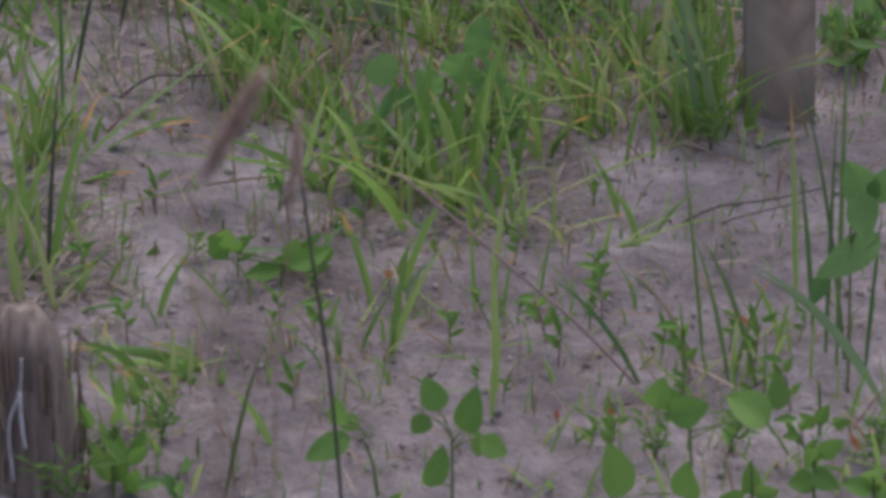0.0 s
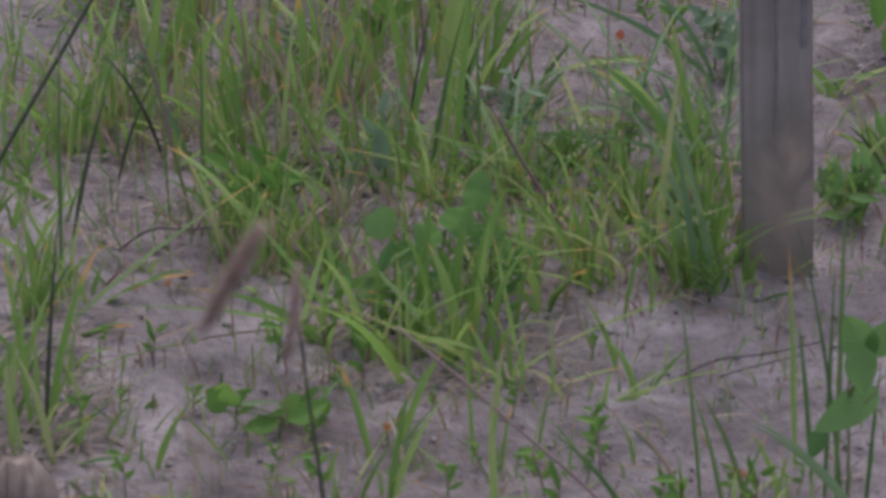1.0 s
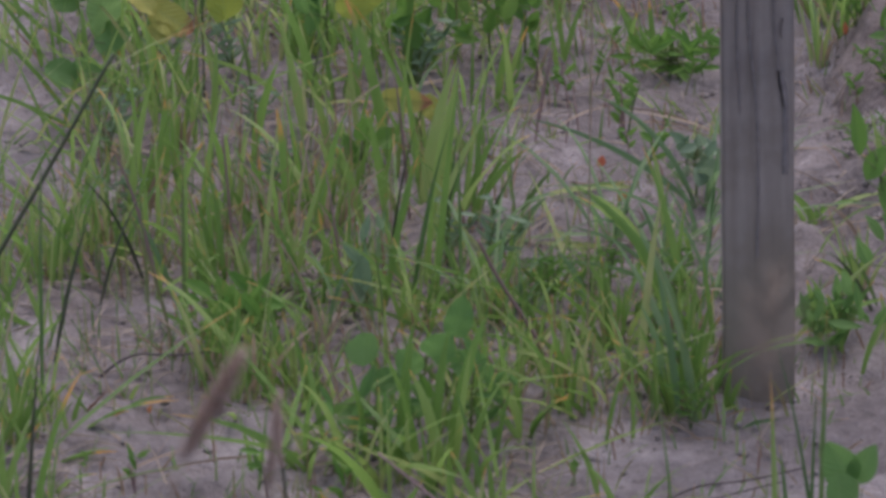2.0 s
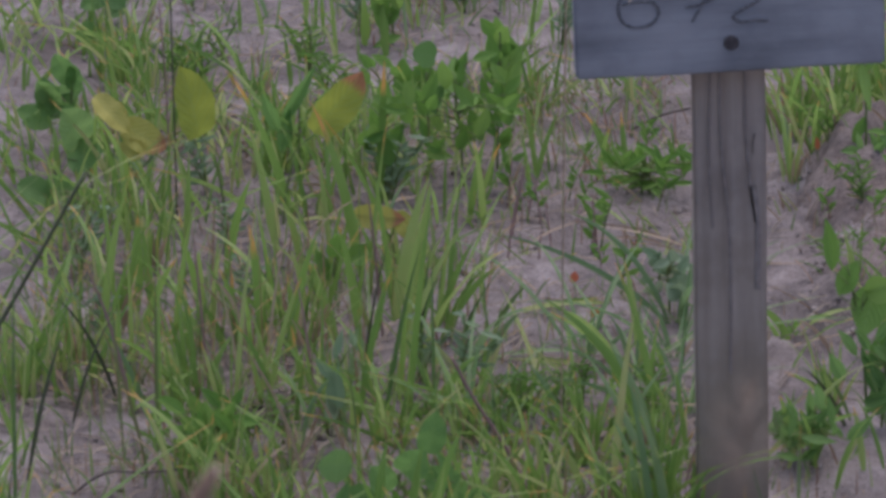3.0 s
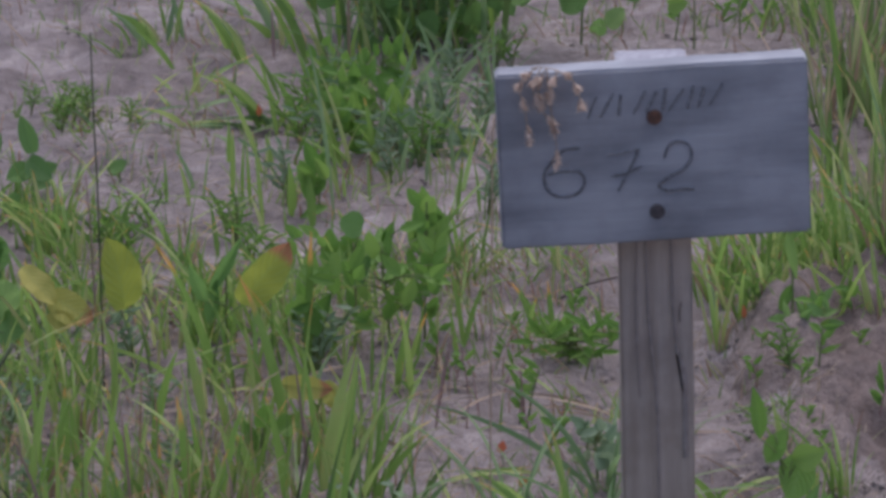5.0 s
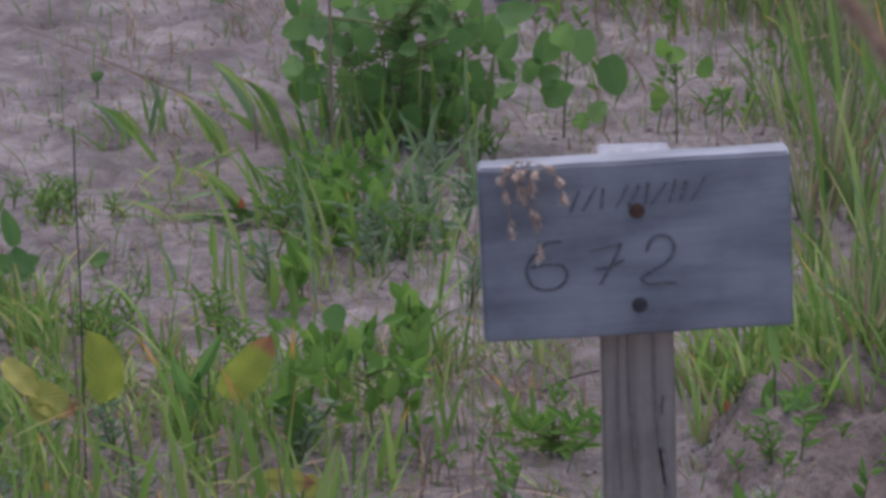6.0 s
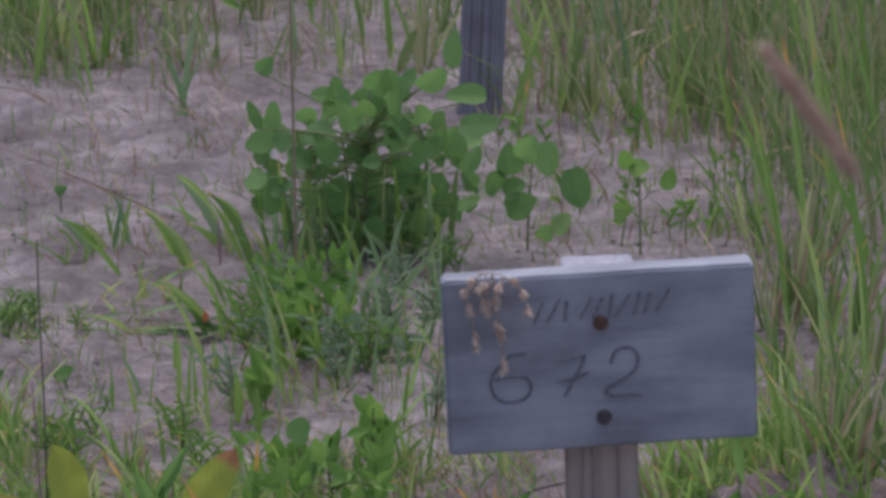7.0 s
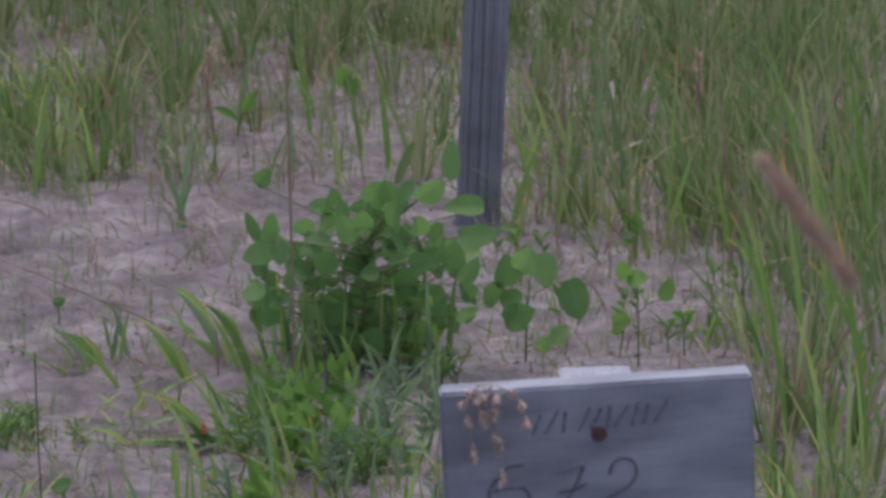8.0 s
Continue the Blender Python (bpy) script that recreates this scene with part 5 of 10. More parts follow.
sprout(plant, 0.0076, -0.0012, -0.0076, 0.0157, 0.0101, 60)
plant = bean_plant(-0.0387, 3.02, (0.0001, 0, 0.0613), "young bean plant with broad green leaves on sand", FRESH, "bean", "bean_plant", "seedling", "bean seedlings", 0.0014)
sprout(plant, -0.0086, -0.0066, 0.0808, 0.0257, 0.0185, 110)
sprout(plant, -0.0154, -0.0001, 0.0743, 0.0163, 0.0146, 230)
sprout(plant, 0.0093, -0.0128, 0.0675, 0.0358, 0.0208, 80)
sprout(plant, 0.0194, -0.0053, 0.0603, 0.0218, 0.017, -35)
sprout(plant, 0.0154, 0.0075, 0.0596, 0.0194, 0.01, -80)
sprout(plant, -0.0148, -0.0107, 0.0264, 0.0327, 0.017, 75)
plant = bean_plant(0.1218, 3.0089, (-0.0031, 0, 0.0715), "young bean plant with broad oval green leaves on sand", FRESH, "bean", "bean_plant", "seedling", "bean seedlings", 0.0014)
sprout(plant, -0.0262, 0.0009, 0.0829, 0.0287, 0.0184, 80)
sprout(plant, -0.0188, -0.0095, 0.0845, 0.0295, 0.023, 20)
sprout(plant, -0.0475, -0.0104, 0.0229, 0.0426, 0.0238, 105)
sprout(plant, -0.0067, -0.0193, 0.0268, 0.0465, 0.0215, 88)
sprout(plant, 0.0492, -0.0194, 0.0838, 0.0341, 0.0253, 150)
sprout(plant, 0.0563, 0.0104, 0.078, 0.0271, 0.0154, 95)
sprout(plant, -0.025, 0.0066, 0.0925, 0.0233, 0.0154, -20)
plant = bean_plant(0.2374, 3.2081, (-0.002, 0, 0.1306), "tall bean plant with large green leaves", BEAN, "bean", "bean_plant", "seedling", "bean seedlings", 0.0014)
sprout(plant, 0.0126, 0.0042, 0.142, 0.0369, 0.0268, 120)
sprout(plant, 0.0124, 0.0044, 0.1438, 0.0328, 0.0203, 60)
sprout(plant, 0.0202, 0.0079, 0.1157, 0.0553, 0.026, 205)
sprout(plant, 0.0017, -0.0112, 0.1566, 0.0328, 0.0243, -80)
sprout(plant, -0.0184, -0.001, 0.0914, 0.0246, 0.0146, 250)
plant = bean_plant(0.3351, 3.9163, (-0.02, 0, 0.135), "lime green leafy plant beside the post", FRESH, "lance", "leafy_plant", "weed", "", 0.0014)
sprout(plant, -0.0319, -0.0031, 0.1316, 0.0488, 0.0145, 100)
sprout(plant, -0.0276, -0.0012, 0.1105, 0.0342, 0.0193, 60)
sprout(plant, 0.0076, 0.0075, 0.1184, 0.0488, 0.0319, 250)
sprout(plant, -0.0053, 0.0032, 0.1103, 0.0342, 0.0242, 30)
sprout(plant, 0.0166, 0.0082, 0.0761, 0.039, 0.0193, 250)
plant = bean_plant(0.3705, 4.4252, (-0.0057, 0, 0.1156), "thin plant with yellowing narrow leaves on a sand bank", FRESH, "lance", "leafy_plant", "weed", "", 0.0014)
sprout(plant, -0.0077, -0.0122, 0.1001, 0.0491, 0.0097, -80)
sprout(plant, -0.0023, 0.0006, 0.0847, 0.0327, 0.0086, 60)
sprout(plant, -0.0009, 0.0012, 0.0428, 0.0327, 0.0108, 250)
plant = bean_plant(0.2029, 3.0095, (-0.0013, 0, 0.0464), "young bean plant with pale green oval leaves", FRESH, "bean", "bean_plant", "seedling", "bean seedlings", 0.0014)
sprout(plant, -0.0005, 0.0029, 0.0403, 0.0256, 0.0154, 110)
sprout(plant, 0.0012, -0.0002, 0.051, 0.0233, 0.0138, 40)
sprout(plant, -0.0007, 0.005, 0.0291, 0.0233, 0.0169, 170)
sprout(plant, -0.0027, -0.0077, 0.042, 0.0233, 0.0154, -20)
plant = bean_plant(0.242, 3.0017, (-0.0015, 0, 0.0463), "young bean plant with pale green oval leaves", FRESH, "bean", "bean_plant", "seedling", "bean seedlings", 0.0014)
sprout(plant, -0.0027, 0.0073, 0.0282, 0.0271, 0.0169, 80)
sprout(plant, -0.002, -0.0053, 0.0321, 0.0232, 0.0138, 160)
sprout(plant, -0.0021, -0.0006, 0.0255, 0.0232, 0.0153, 20)
plant = bean_plant(0.1614, 3.0092, (-0.001, 0, 0.0464), "young bean plant with pale green oval leaves", FRESH, "bean", "bean_plant", "seedling", "bean seedlings", 0.0014)
sprout(plant, -0.0009, 0.0065, 0.017, 0.0248, 0.0146, 95)
sprout(plant, 0.0018, 0.0019, 0.0185, 0.0217, 0.0138, 30)
sprout(plant, -0.006, -0.0076, 0.0187, 0.0233, 0.0154, 150)
plant = bean_plant(0.2131, 3.1278, (-0.0013, 0, 0.0476), "young bean plant with pale green oval leaves", FRESH, "bean", "bean_plant", "seedling", "bean seedlings", 0.0014)
sprout(plant, -0.002, -0.0095, 0.0196, 0.0176, 0.0103, 70)
sprout(plant, -0.005, -0.0072, 0.0157, 0.0176, 0.0095, 130)
sprout(plant, 0.0084, 0, 0.0152, 0.016, 0.0095, 30)
plant = bean_plant(-0.2143, 3.1073, (0.0004, 0, 0.0173), "small pale green broad-leaved weed", FRESH, "lance", "leafy_plant", "weed", "", 0.0014)
sprout(plant, -0.0032, 0.0071, -0.0383, 0.0239, 0.0142, 100)
sprout(plant, -0.0261, 0.0053, -0.0351, 0.0223, 0.0158, 60)
plant = bean_plant(-0.2464, 3.0643, (0.0005, 0, 0.0172), "small pale green broad-leaved weed", FRESH, "lance", "leafy_plant", "weed", "", 0.0014)
sprout(plant, -0.0169, -0.0043, 0.0044, 0.0433, 0.014, 95)
sprout(plant, -0.0134, -0.0043, -0.0031, 0.0354, 0.0133, 70)
sprout(plant, -0.025, 0.0037, 0.0013, 0.0354, 0.0133, 110)
plant = bean_plant(-0.1524, 3.416, (0.0003, 0, 0.0184), "small pale green broad-leaved weed", FRESH, "lance", "leafy_plant", "weed", "", 0.0014)
sprout(plant, -0.0092, -0.0066, -0.0041, 0.0303, 0.0188, 60)
sprout(plant, -0.0044, -0.0041, -0.0009, 0.0216, 0.0146, 140)
sprout(plant, 0.0051, -0.0117, 0.0132, 0.0259, 0.0094, 50)
plant = bean_plant(-0.2159, 3.4666, (0.0004, 0, 0.0186), "small pale green broad-leaved weed", FRESH, "lance", "leafy_plant", "weed", "", 0.0014)
sprout(plant, 0.0009, -0.0085, 0.0026, 0.0201, 0.0147, 80)
sprout(plant, -0.0019, -0.0016, -0.0006, 0.0175, 0.013, 140)
plant = bean_plant(-0.2642, 3.4253, (0.0005, 0, 0.0184), "small pale green broad-leaved weed", FRESH, "lance", "leafy_plant", "weed", "", 0.0014)
sprout(plant, -0.0049, 0.0013, -0.0005, 0.0147, 0.0112, 60)
plant = bean_plant(-0.2183, 4.3621, (-0.0091, 0, 0.0764), "dock plant with one large yellow green leaf", YELLOW, "dock", "dock_plant", "weed", "docks", 0.0014)
sprout(plant, -0.0214, -0.0002, 0.0909, 0.0808, 0.0384, 102)
plant = bean_plant(-0.1666, 4.3622, (0.0111, 0, 0.071), "dock plant with a reddening yellow leaf", YELLOW, "dock", "dock_plant", "weed", "docks", 0.0014)
sprout(plant, 0.0299, -0.0042, 0.0958, 0.0835, 0.0352, 57)
plant = bean_plant(-0.3258, 4.4242, (0.0013, 0, 0.0553), "dock plant with crumpled yellow leaves", YELLOW, "dock", "dock_plant", "weed", "docks", 0.0014)
sprout(plant, -0.0157, 0.0052, 0.1133, 0.0491, 0.0238, -40)
sprout(plant, 0.0094, -0, 0.0877, 0.0491, 0.0303, -25)
sprout(plant, 0.0048, -0.0075, 0.0632, 0.0327, 0.0216, 10)
plant = bean_plant(-0.0622, 4.2868, (-0.005, 0, 0.027), "dock plant with a reddish brown drooping leaf", YELLOW, "dock", "dock_plant", "weed", "docks", 0.0014)
sprout(plant, -0.0372, -0.0089, 0.0493, 0.0583, 0.0231, 10)
sprout(plant, 0.0005, 0.0056, 0.0482, 0.0318, 0.0189, -50)
plant = bean_plant(-0.3437, 4.4558, (-0.0097, 0, 0.0334), "low broad green dock plant", BEAN, "dock", "dock_plant", "weed", "docks", 0.0014)
sprout(plant, -0.0125, 0.0116, 0.0532, 0.0494, 0.0381, 110)
sprout(plant, -0.0275, 0.0094, 0.0402, 0.0384, 0.0326, 20)
sprout(plant, -0.0191, -0.0007, 0.0181, 0.0384, 0.0326, 200)
sprout(plant, -0.0222, -0.01, -0.0013, 0.0275, 0.0326, 20)
sprout(plant, -0.0415, -0.0171, 0.0114, 0.0329, 0.0272, 160)
plant = bean_plant(-0.0012, 4.5047, (-0.0106, 0, 0.1117), "leafy green weed with crowded upright leaves", FRESH, "lance", "leafy_plant", "weed", "", 0.0014)
crowd(plant, 28, -0, 0.0784, 0.0421, 0.061, 0.06, 0.0199, 0.0345, 0.42, 0.7, 820)
plant = bean_plant(-0.0701, 4.4884, (-0.01, 0, 0.1114), "leafy green weed with crowded upright leaves", FRESH, "lance", "leafy_plant", "weed", "", 0.0014)
crowd(plant, 28, -0.0023, 0.0726, 0.0397, 0.0609, 0.06, 0.0198, 0.0344, 0.42, 0.7, 690)
plant = bean_plant(0.0311, 4.5539, (0.0023, 0, 0.1349), "leafy green weed with crowded upright leaves", FRESH, "lance", "leafy_plant", "weed", "", 0.0014)
crowd(plant, 28, -0.0002, 0.079, 0.0158, 0.0559, 0.06, 0.0201, 0.0349, 0.42, 0.7, 880)
plant = bean_plant(-0.0334, 4.5538, (-0.0025, 0, 0.0959), "leafy green weed with round upper leaves", BEAN, "heart", "leafy_plant", "weed", "", 0.0014)
sprout(plant, 0.0051, 0.0084, 0.1066, 0.0314, 0.0266, 150)
sprout(plant, 0.0195, -0.0144, 0.081, 0.0504, 0.0222, 85)
sprout(plant, -0.0038, -0.0185, 0.0625, 0.0392, 0.0222, 60)
plant = bean_plant(-0.1554, 4.5044, (0.0009, 0, 0.0839), "dark green plant with narrow folded leaves", BEAN, "lance", "leafy_plant", "weed", "", 0.0014)
sprout(plant, -0.0165, 0.0063, 0.0554, 0.0776, 0.0121, 63)
sprout(plant, -0.0172, -0.0163, 0.0547, 0.0499, 0.0143, 110)
sprout(plant, -0.0165, -0.0048, 0.03, 0.0444, 0.0143, 80)
plant = bean_plant(-0.1164, 4.2134, (0.0028, 0, 0.0373), "pale green leafy weed in the grass", FRESH, "bean", "leafy_plant", "weed", "", 0.0014)
sprout(plant, 0.0033, -0.0021, 0.0339, 0.0344, 0.0186, 88)
sprout(plant, 0.0144, -0.0004, 0.0308, 0.0261, 0.0207, 30)
sprout(plant, -0.0043, -0.0153, 0.0173, 0.0313, 0.0124, 110)
plant = bean_plant(-0.0255, 3.641, (-0.0066, 0, 0.024), "small round-leaved green weed", FRESH, "heart", "leafy_plant", "weed", "", 0.0014)
sprout(plant, -0.0079, 0.0001, 0.0053, 0.0155, 0.0118, 80)
sprout(plant, -0.0219, -0.002, 0.0304, 0.0274, 0.0091, 110)
plant = bean_plant(-0.0566, 3.652, (0.009, 0, 0.067), "dark green leafy weed inside the grass tuft", BEAN, "dock", "leafy_plant", "weed", "", 0.0014)
sprout(plant, -0.0311, 0.0109, 0.06, 0.0275, 0.0273, 170)
sprout(plant, 0.0083, -0.0286, 0.0698, 0.0413, 0.0273, 60)
sprout(plant, 0.0275, 0.0159, 0.0681, 0.0413, 0.0227, 80)
sprout(plant, -0.0006, -0.0217, 0.052, 0.0321, 0.0227, 120)
sprout(plant, -0.0141, 0.009, 0.0395, 0.0275, 0.0227, 200)
sprout(plant, 0.0254, -0.0056, 0.0542, 0.0321, 0.0227, 20)
sprout(plant, -0.0471, 0.0101, -0.0122, 0.0321, 0.0227, 170)
sprout(plant, -0.0411, -0.0212, 0.0113, 0.0275, 0.02, 150)
sprout(plant, 0.007, -0.0146, 0.016, 0.0275, 0.02, 100)
plant = bean_plant(-0.1015, 3.8648, (-0.0018, 0, 0.0797), "greyish green woolly weed", GREY_LEAF, "lance", "leafy_plant", "weed", "", 0.0014)
sprout(plant, -0.0047, -0.0172, 0.0294, 0.0434, 0.0162, 88)
sprout(plant, 0.0117, 0.0049, 0.0805, 0.0241, 0.0067, 100)
sprout(plant, -0.0054, -0.0029, 0.0714, 0.0289, 0.0076, 75)
sprout(plant, -0.0062, -0.0134, 0.0572, 0.0289, 0.0096, 120)
sprout(plant, -0.0064, -0.0139, 0.0208, 0.0289, 0.0115, 100)
plant = bean_plant(-0.216, 3.827, (0.0006, 0, 0.0348), "pale green leafy weed", FRESH, "lance", "leafy_plant", "weed", "", 0.0014)
sprout(plant, 0.0059, -0.0174, 0.0269, 0.0287, 0.0123, 90)
sprout(plant, -0.0096, -0.0136, 0.0426, 0.0287, 0.0114, 150)
sprout(plant, -0.0202, -0.0021, 0.0334, 0.0239, 0.0104, 170)
sprout(plant, 0.0031, -0.006, 0.0109, 0.0287, 0.0123, 50)
sprout(plant, -0.0023, 0.0025, 0.0059, 0.0287, 0.0123, 120)
plant = bean_plant(-0.1692, 3.3866, (0.0044, 0, 0.0183), "low pale green weed on sand", FRESH, "lance", "leafy_plant", "weed", "", 0.0014)
sprout(plant, 0.0062, -0.0176, 0.0246, 0.0343, 0.017, 20)
sprout(plant, -0.0002, 0.0069, 0.0113, 0.0343, 0.0145, 175)
sprout(plant, 0.003, 0.0114, 0.0072, 0.03, 0.0145, 70)
sprout(plant, -0.035, 0.0037, 0.0258, 0.0257, 0.017, 100)
sprout(plant, -0.0508, 0.0038, 0.0202, 0.0215, 0.017, 60)
plant = bean_plant(0.1733, 4.4726, (-0.0005, 0, 0.0391), "pale green feathery weed beside the post", FRESH, "lance", "leafy_plant", "weed", "", 0.0014)
sprout(plant, -0.0232, 0.0108, 0.0214, 0.0331, 0.0065, 150)
sprout(plant, -0.0228, -0.0254, 0.0322, 0.0331, 0.0065, 120)
sprout(plant, -0.0307, -0.0079, 0.0306, 0.0331, 0.0065, 60)
sprout(plant, -0.0296, -0.0262, 0.0341, 0.0331, 0.0065, 30)
sprout(plant, -0.0046, 0.0075, 0.0189, 0.0331, 0.0065, 100)
sprout(plant, 0.0131, -0.0042, 0.0355, 0.0331, 0.0065, 150)
sprout(plant, 0.014, -0.0249, 0.0276, 0.0331, 0.0065, 120)
sprout(plant, 0.0062, -0.0087, 0.0265, 0.0331, 0.0065, 60)
sprout(plant, 0.0083, 0.0073, 0.0316, 0.0331, 0.0065, 30)
sprout(plant, 0.0319, -0.0035, 0.0182, 0.0331, 0.0065, 100)
sprout(plant, 0.049, -0.0242, 0.0379, 0.0331, 0.0065, 150)
sprout(plant, -0.0183, 0.015, 0.0064, 0.0275, 0.0055, 170)
sprout(plant, -0.0376, -0.0273, 0.0186, 0.0275, 0.0055, 20)
sprout(plant, -0.0052, 0.0105, 0.0034, 0.0275, 0.0055, 150)
sprout(plant, -0.0191, 0.0168, -0.0008, 0.0275, 0.0055, 40)
sprout(plant, 0.011, 0.0061, 0.0095, 0.0275, 0.0055, 170)
sprout(plant, -0.0067, 0.0154, 0.0039, 0.0275, 0.0055, 20)
sprout(plant, 0.0238, -0.0045, 0.0086, 0.0275, 0.0055, 150)
sprout(plant, 0.0091, -0.0195, 0.0118, 0.0275, 0.0055, 40)
sprout(plant, 0.04, -0.0073, 0.0141, 0.0275, 0.0055, 170)
plant = bean_plant(0.1798, 4.1568, (-0.0031, 0, 0.0422), "greyish curled weed beside the post", GREY_LEAF, "bean", "leafy_plant", "weed", "", 0.0014)
sprout(plant, -0.0106, 0.0036, 0.0522, 0.0175, 0.0082, 150)
sprout(plant, -0.017, 0.0046, 0.0433, 0.0175, 0.0082, 60)
sprout(plant, -0.0006, -0.0077, 0.0533, 0.0175, 0.0082, 200)
sprout(plant, -0.0099, 0.0103, 0.0339, 0.0175, 0.0082, 30)
sprout(plant, 0.0038, -0.0189, 0.0564, 0.0175, 0.0082, 110)
sprout(plant, 0.0138, -0.0041, 0.0497, 0.0175, 0.0082, 150)
sprout(plant, 0.0067, -0.0187, 0.0466, 0.0175, 0.0082, 60)
sprout(plant, 0.0051, -0.0085, 0.0218, 0.0206, 0.0184, 80)
sprout(plant, 0.0082, 0.0117, 0.0213, 0.0185, 0.0153, 40)
sprout(plant, 0.006, -0.0162, 0.0189, 0.0185, 0.0153, 120)
plant = bean_plant(0.3289, 4.4537, (-0.0023, 0, 0.0089), "tiny seedling with a red leaf", RED, "lance", "red_leaved_weed", "weed", "red weeds", 0.0008)
sprout(plant, -0.0015, 0.0023, 0.0109, 0.0176, 0.0054, 95)
plant = bean_plant(0.1138, 4.1134, (-0.002, 0, 0.0084), "tiny seedling with a red leaf", RED, "lance", "red_leaved_weed", "weed", "red weeds", 0.0008)
sprout(plant, -0.0015, 0.0018, 0.0098, 0.0133, 0.0066, 95)
plant = bean_plant(0.0986, 4.2051, (-0.0021, 0, 0.0085), "tiny seedling with a red leaf", RED, "lance", "red_leaved_weed", "weed", "red weeds", 0.0008)
sprout(plant, -0.0033, 0.0004, 0.0109, 0.0141, 0.0083, 80)
plant = bean_plant(0.1678, 3.2958, (-0.0018, 0, 0.0072), "tiny seedling with a red leaf", RED, "lance", "red_leaved_weed", "weed", "red weeds", 0.0008)
sprout(plant, -0.0083, -0.0036, 0.0207, 0.0134, 0.0046, -20)
plant = bean_plant(0.0711, 3.1513, (-0.0016, 0, 0.007), "tiny seedling with a red leaf", RED, "lance", "red_leaved_weed", "weed", "red weeds", 0.0008)
sprout(plant, -0.0039, -0.001, 0.01, 0.0109, 0.0064, 65)
plant = bean_plant(0.0338, 3.1467, (-0.0016, 0, 0.007), "tiny seedling with a red leaf", RED, "lance", "red_leaved_weed", "weed", "red weeds", 0.0008)
sprout(plant, -0.0018, 0.0004, 0.0085, 0.0097, 0.004, 88)
plant = bean_plant(-0.265, 3.6488, (-0.0016, 0, 0.0077), "tiny seedling with a red leaf", RED, "lance", "red_leaved_weed", "weed", "red weeds", 0.0008)
sprout(plant, -0.0035, -0.0034, 0.0112, 0.0092, 0.0045, 60)
plant = bean_plant(-0.0881, 3.3754, (-0.0016, 0, 0.0073), "tiny seedling with a red leaf", RED, "lance", "red_leaved_weed", "weed", "red weeds", 0.0008)
sprout(plant, 0.0001, -0.0021, 0.0108, 0.0128, 0.0055, 105)
plant = bean_plant(-0.1409, 5.2685, (-0.0023, 0, 0.0102), "tiny seedling with a red leaf", RED, "lance", "red_leaved_weed", "weed", "red weeds", 0.0008)
sprout(plant, -0.0025, -0.0034, 0.0138, 0.0167, 0.007, 88)
plant = bean_plant(0.2351, 3.0926, (-0.0018, 0, 0.0069), "tiny seedling with a red leaf", RED, "lance", "red_leaved_weed", "weed", "red weeds", 0.0008)
sprout(plant, 0.0027, 0.0014, 0.0118, 0.027, 0.0043, 110)
plant = bean_plant(0.3235, 4.7442, (-0.0024, 0, 0.0094), "tiny seedling with a red leaf", RED, "lance", "red_leaved_weed", "weed", "red weeds", 0.0008)
sprout(plant, 0.003, 0.0019, 0.0138, 0.0175, 0.0075, 130)
plant = bean_plant(0.4279, 4.4986, (-0.0024, 0, 0.009), "tiny seedling with a red leaf", RED, "lance", "red_leaved_weed", "weed", "red weeds", 0.0008)
sprout(plant, -0.0054, 0.0019, 0.0123, 0.0066, 0.0099, 10)
plant = bean_plant(-0.1408, 5.2769, (-0.0024, 0, 0.0102), "tiny seedling with a red leaf", RED, "lance", "red_leaved_weed", "weed", "red weeds", 0.0008)
sprout(plant, -0.003, 0.0008, 0.0126, 0.0167, 0.007, 85)
plant = bean_plant(0.1179, 4.1142, (-0.0021, 0, 0.0084), "tiny seedling with a red leaf", RED, "lance", "red_leaved_weed", "weed", "red weeds", 0.0008)
sprout(plant, -0.003, -0.0003, 0.0107, 0.0112, 0.0056, 80)
plant = bean_plant(-0.2897, 3.6408, (-0.0016, 0, 0.0077), "tiny seedling with a red leaf", RED, "lance", "red_leaved_weed", "weed", "red weeds", 0.0008)
sprout(plant, -0.0049, -0.0036, 0.0135, 0.0082, 0.0036, 20)
plant = bean_plant(0.3227, 4.7335, (-0.0024, 0, 0.0094), "tiny seedling with a red leaf", RED, "lance", "red_leaved_weed", "weed", "red weeds", 0.0008)
sprout(plant, 0.0017, -0.0009, 0.0138, 0.0174, 0.0075, 120)
plant = bean_plant(0.4829, 4.6607, (-0.0024, 0, 0.0093), "tiny seedling with a red leaf", RED, "lance", "red_leaved_weed", "weed", "red weeds", 0.0008)
sprout(plant, 0.0004, 0.0009, 0.0124, 0.0172, 0.0062, 110)
tuft = thing("grass_tuft", 0.0038, 5.3231, "pale green grass blades in front of a bush", "grass", "grass tufts")
blade(tuft, (0.0004, 0.1581, -0.003), (0.0263, 0.1683, 0.0826), 0.0077, 0.1, BLUE_GRASS)
blade(tuft, (0.0258, 0.1574, -0.003), (0.0008, 0.1385, 0.0712), 0.0077, 0.1, GRASS)
blade(tuft, (0.0576, 0.1566, -0.003), (0.0766, 0.1369, 0.0907), 0.007, 0.2, BLUE_GRASS)
blade(tuft, (0.077, 0.1794, -0.003), (0.0579, 0.1629, 0.0641), 0.0071, 0.1, GRASS)
blade(tuft, (-0.0251, 0.1821, -0.003), (-0.0437, 0.1991, 0.0749), 0.0071, 0.1, GRASS)
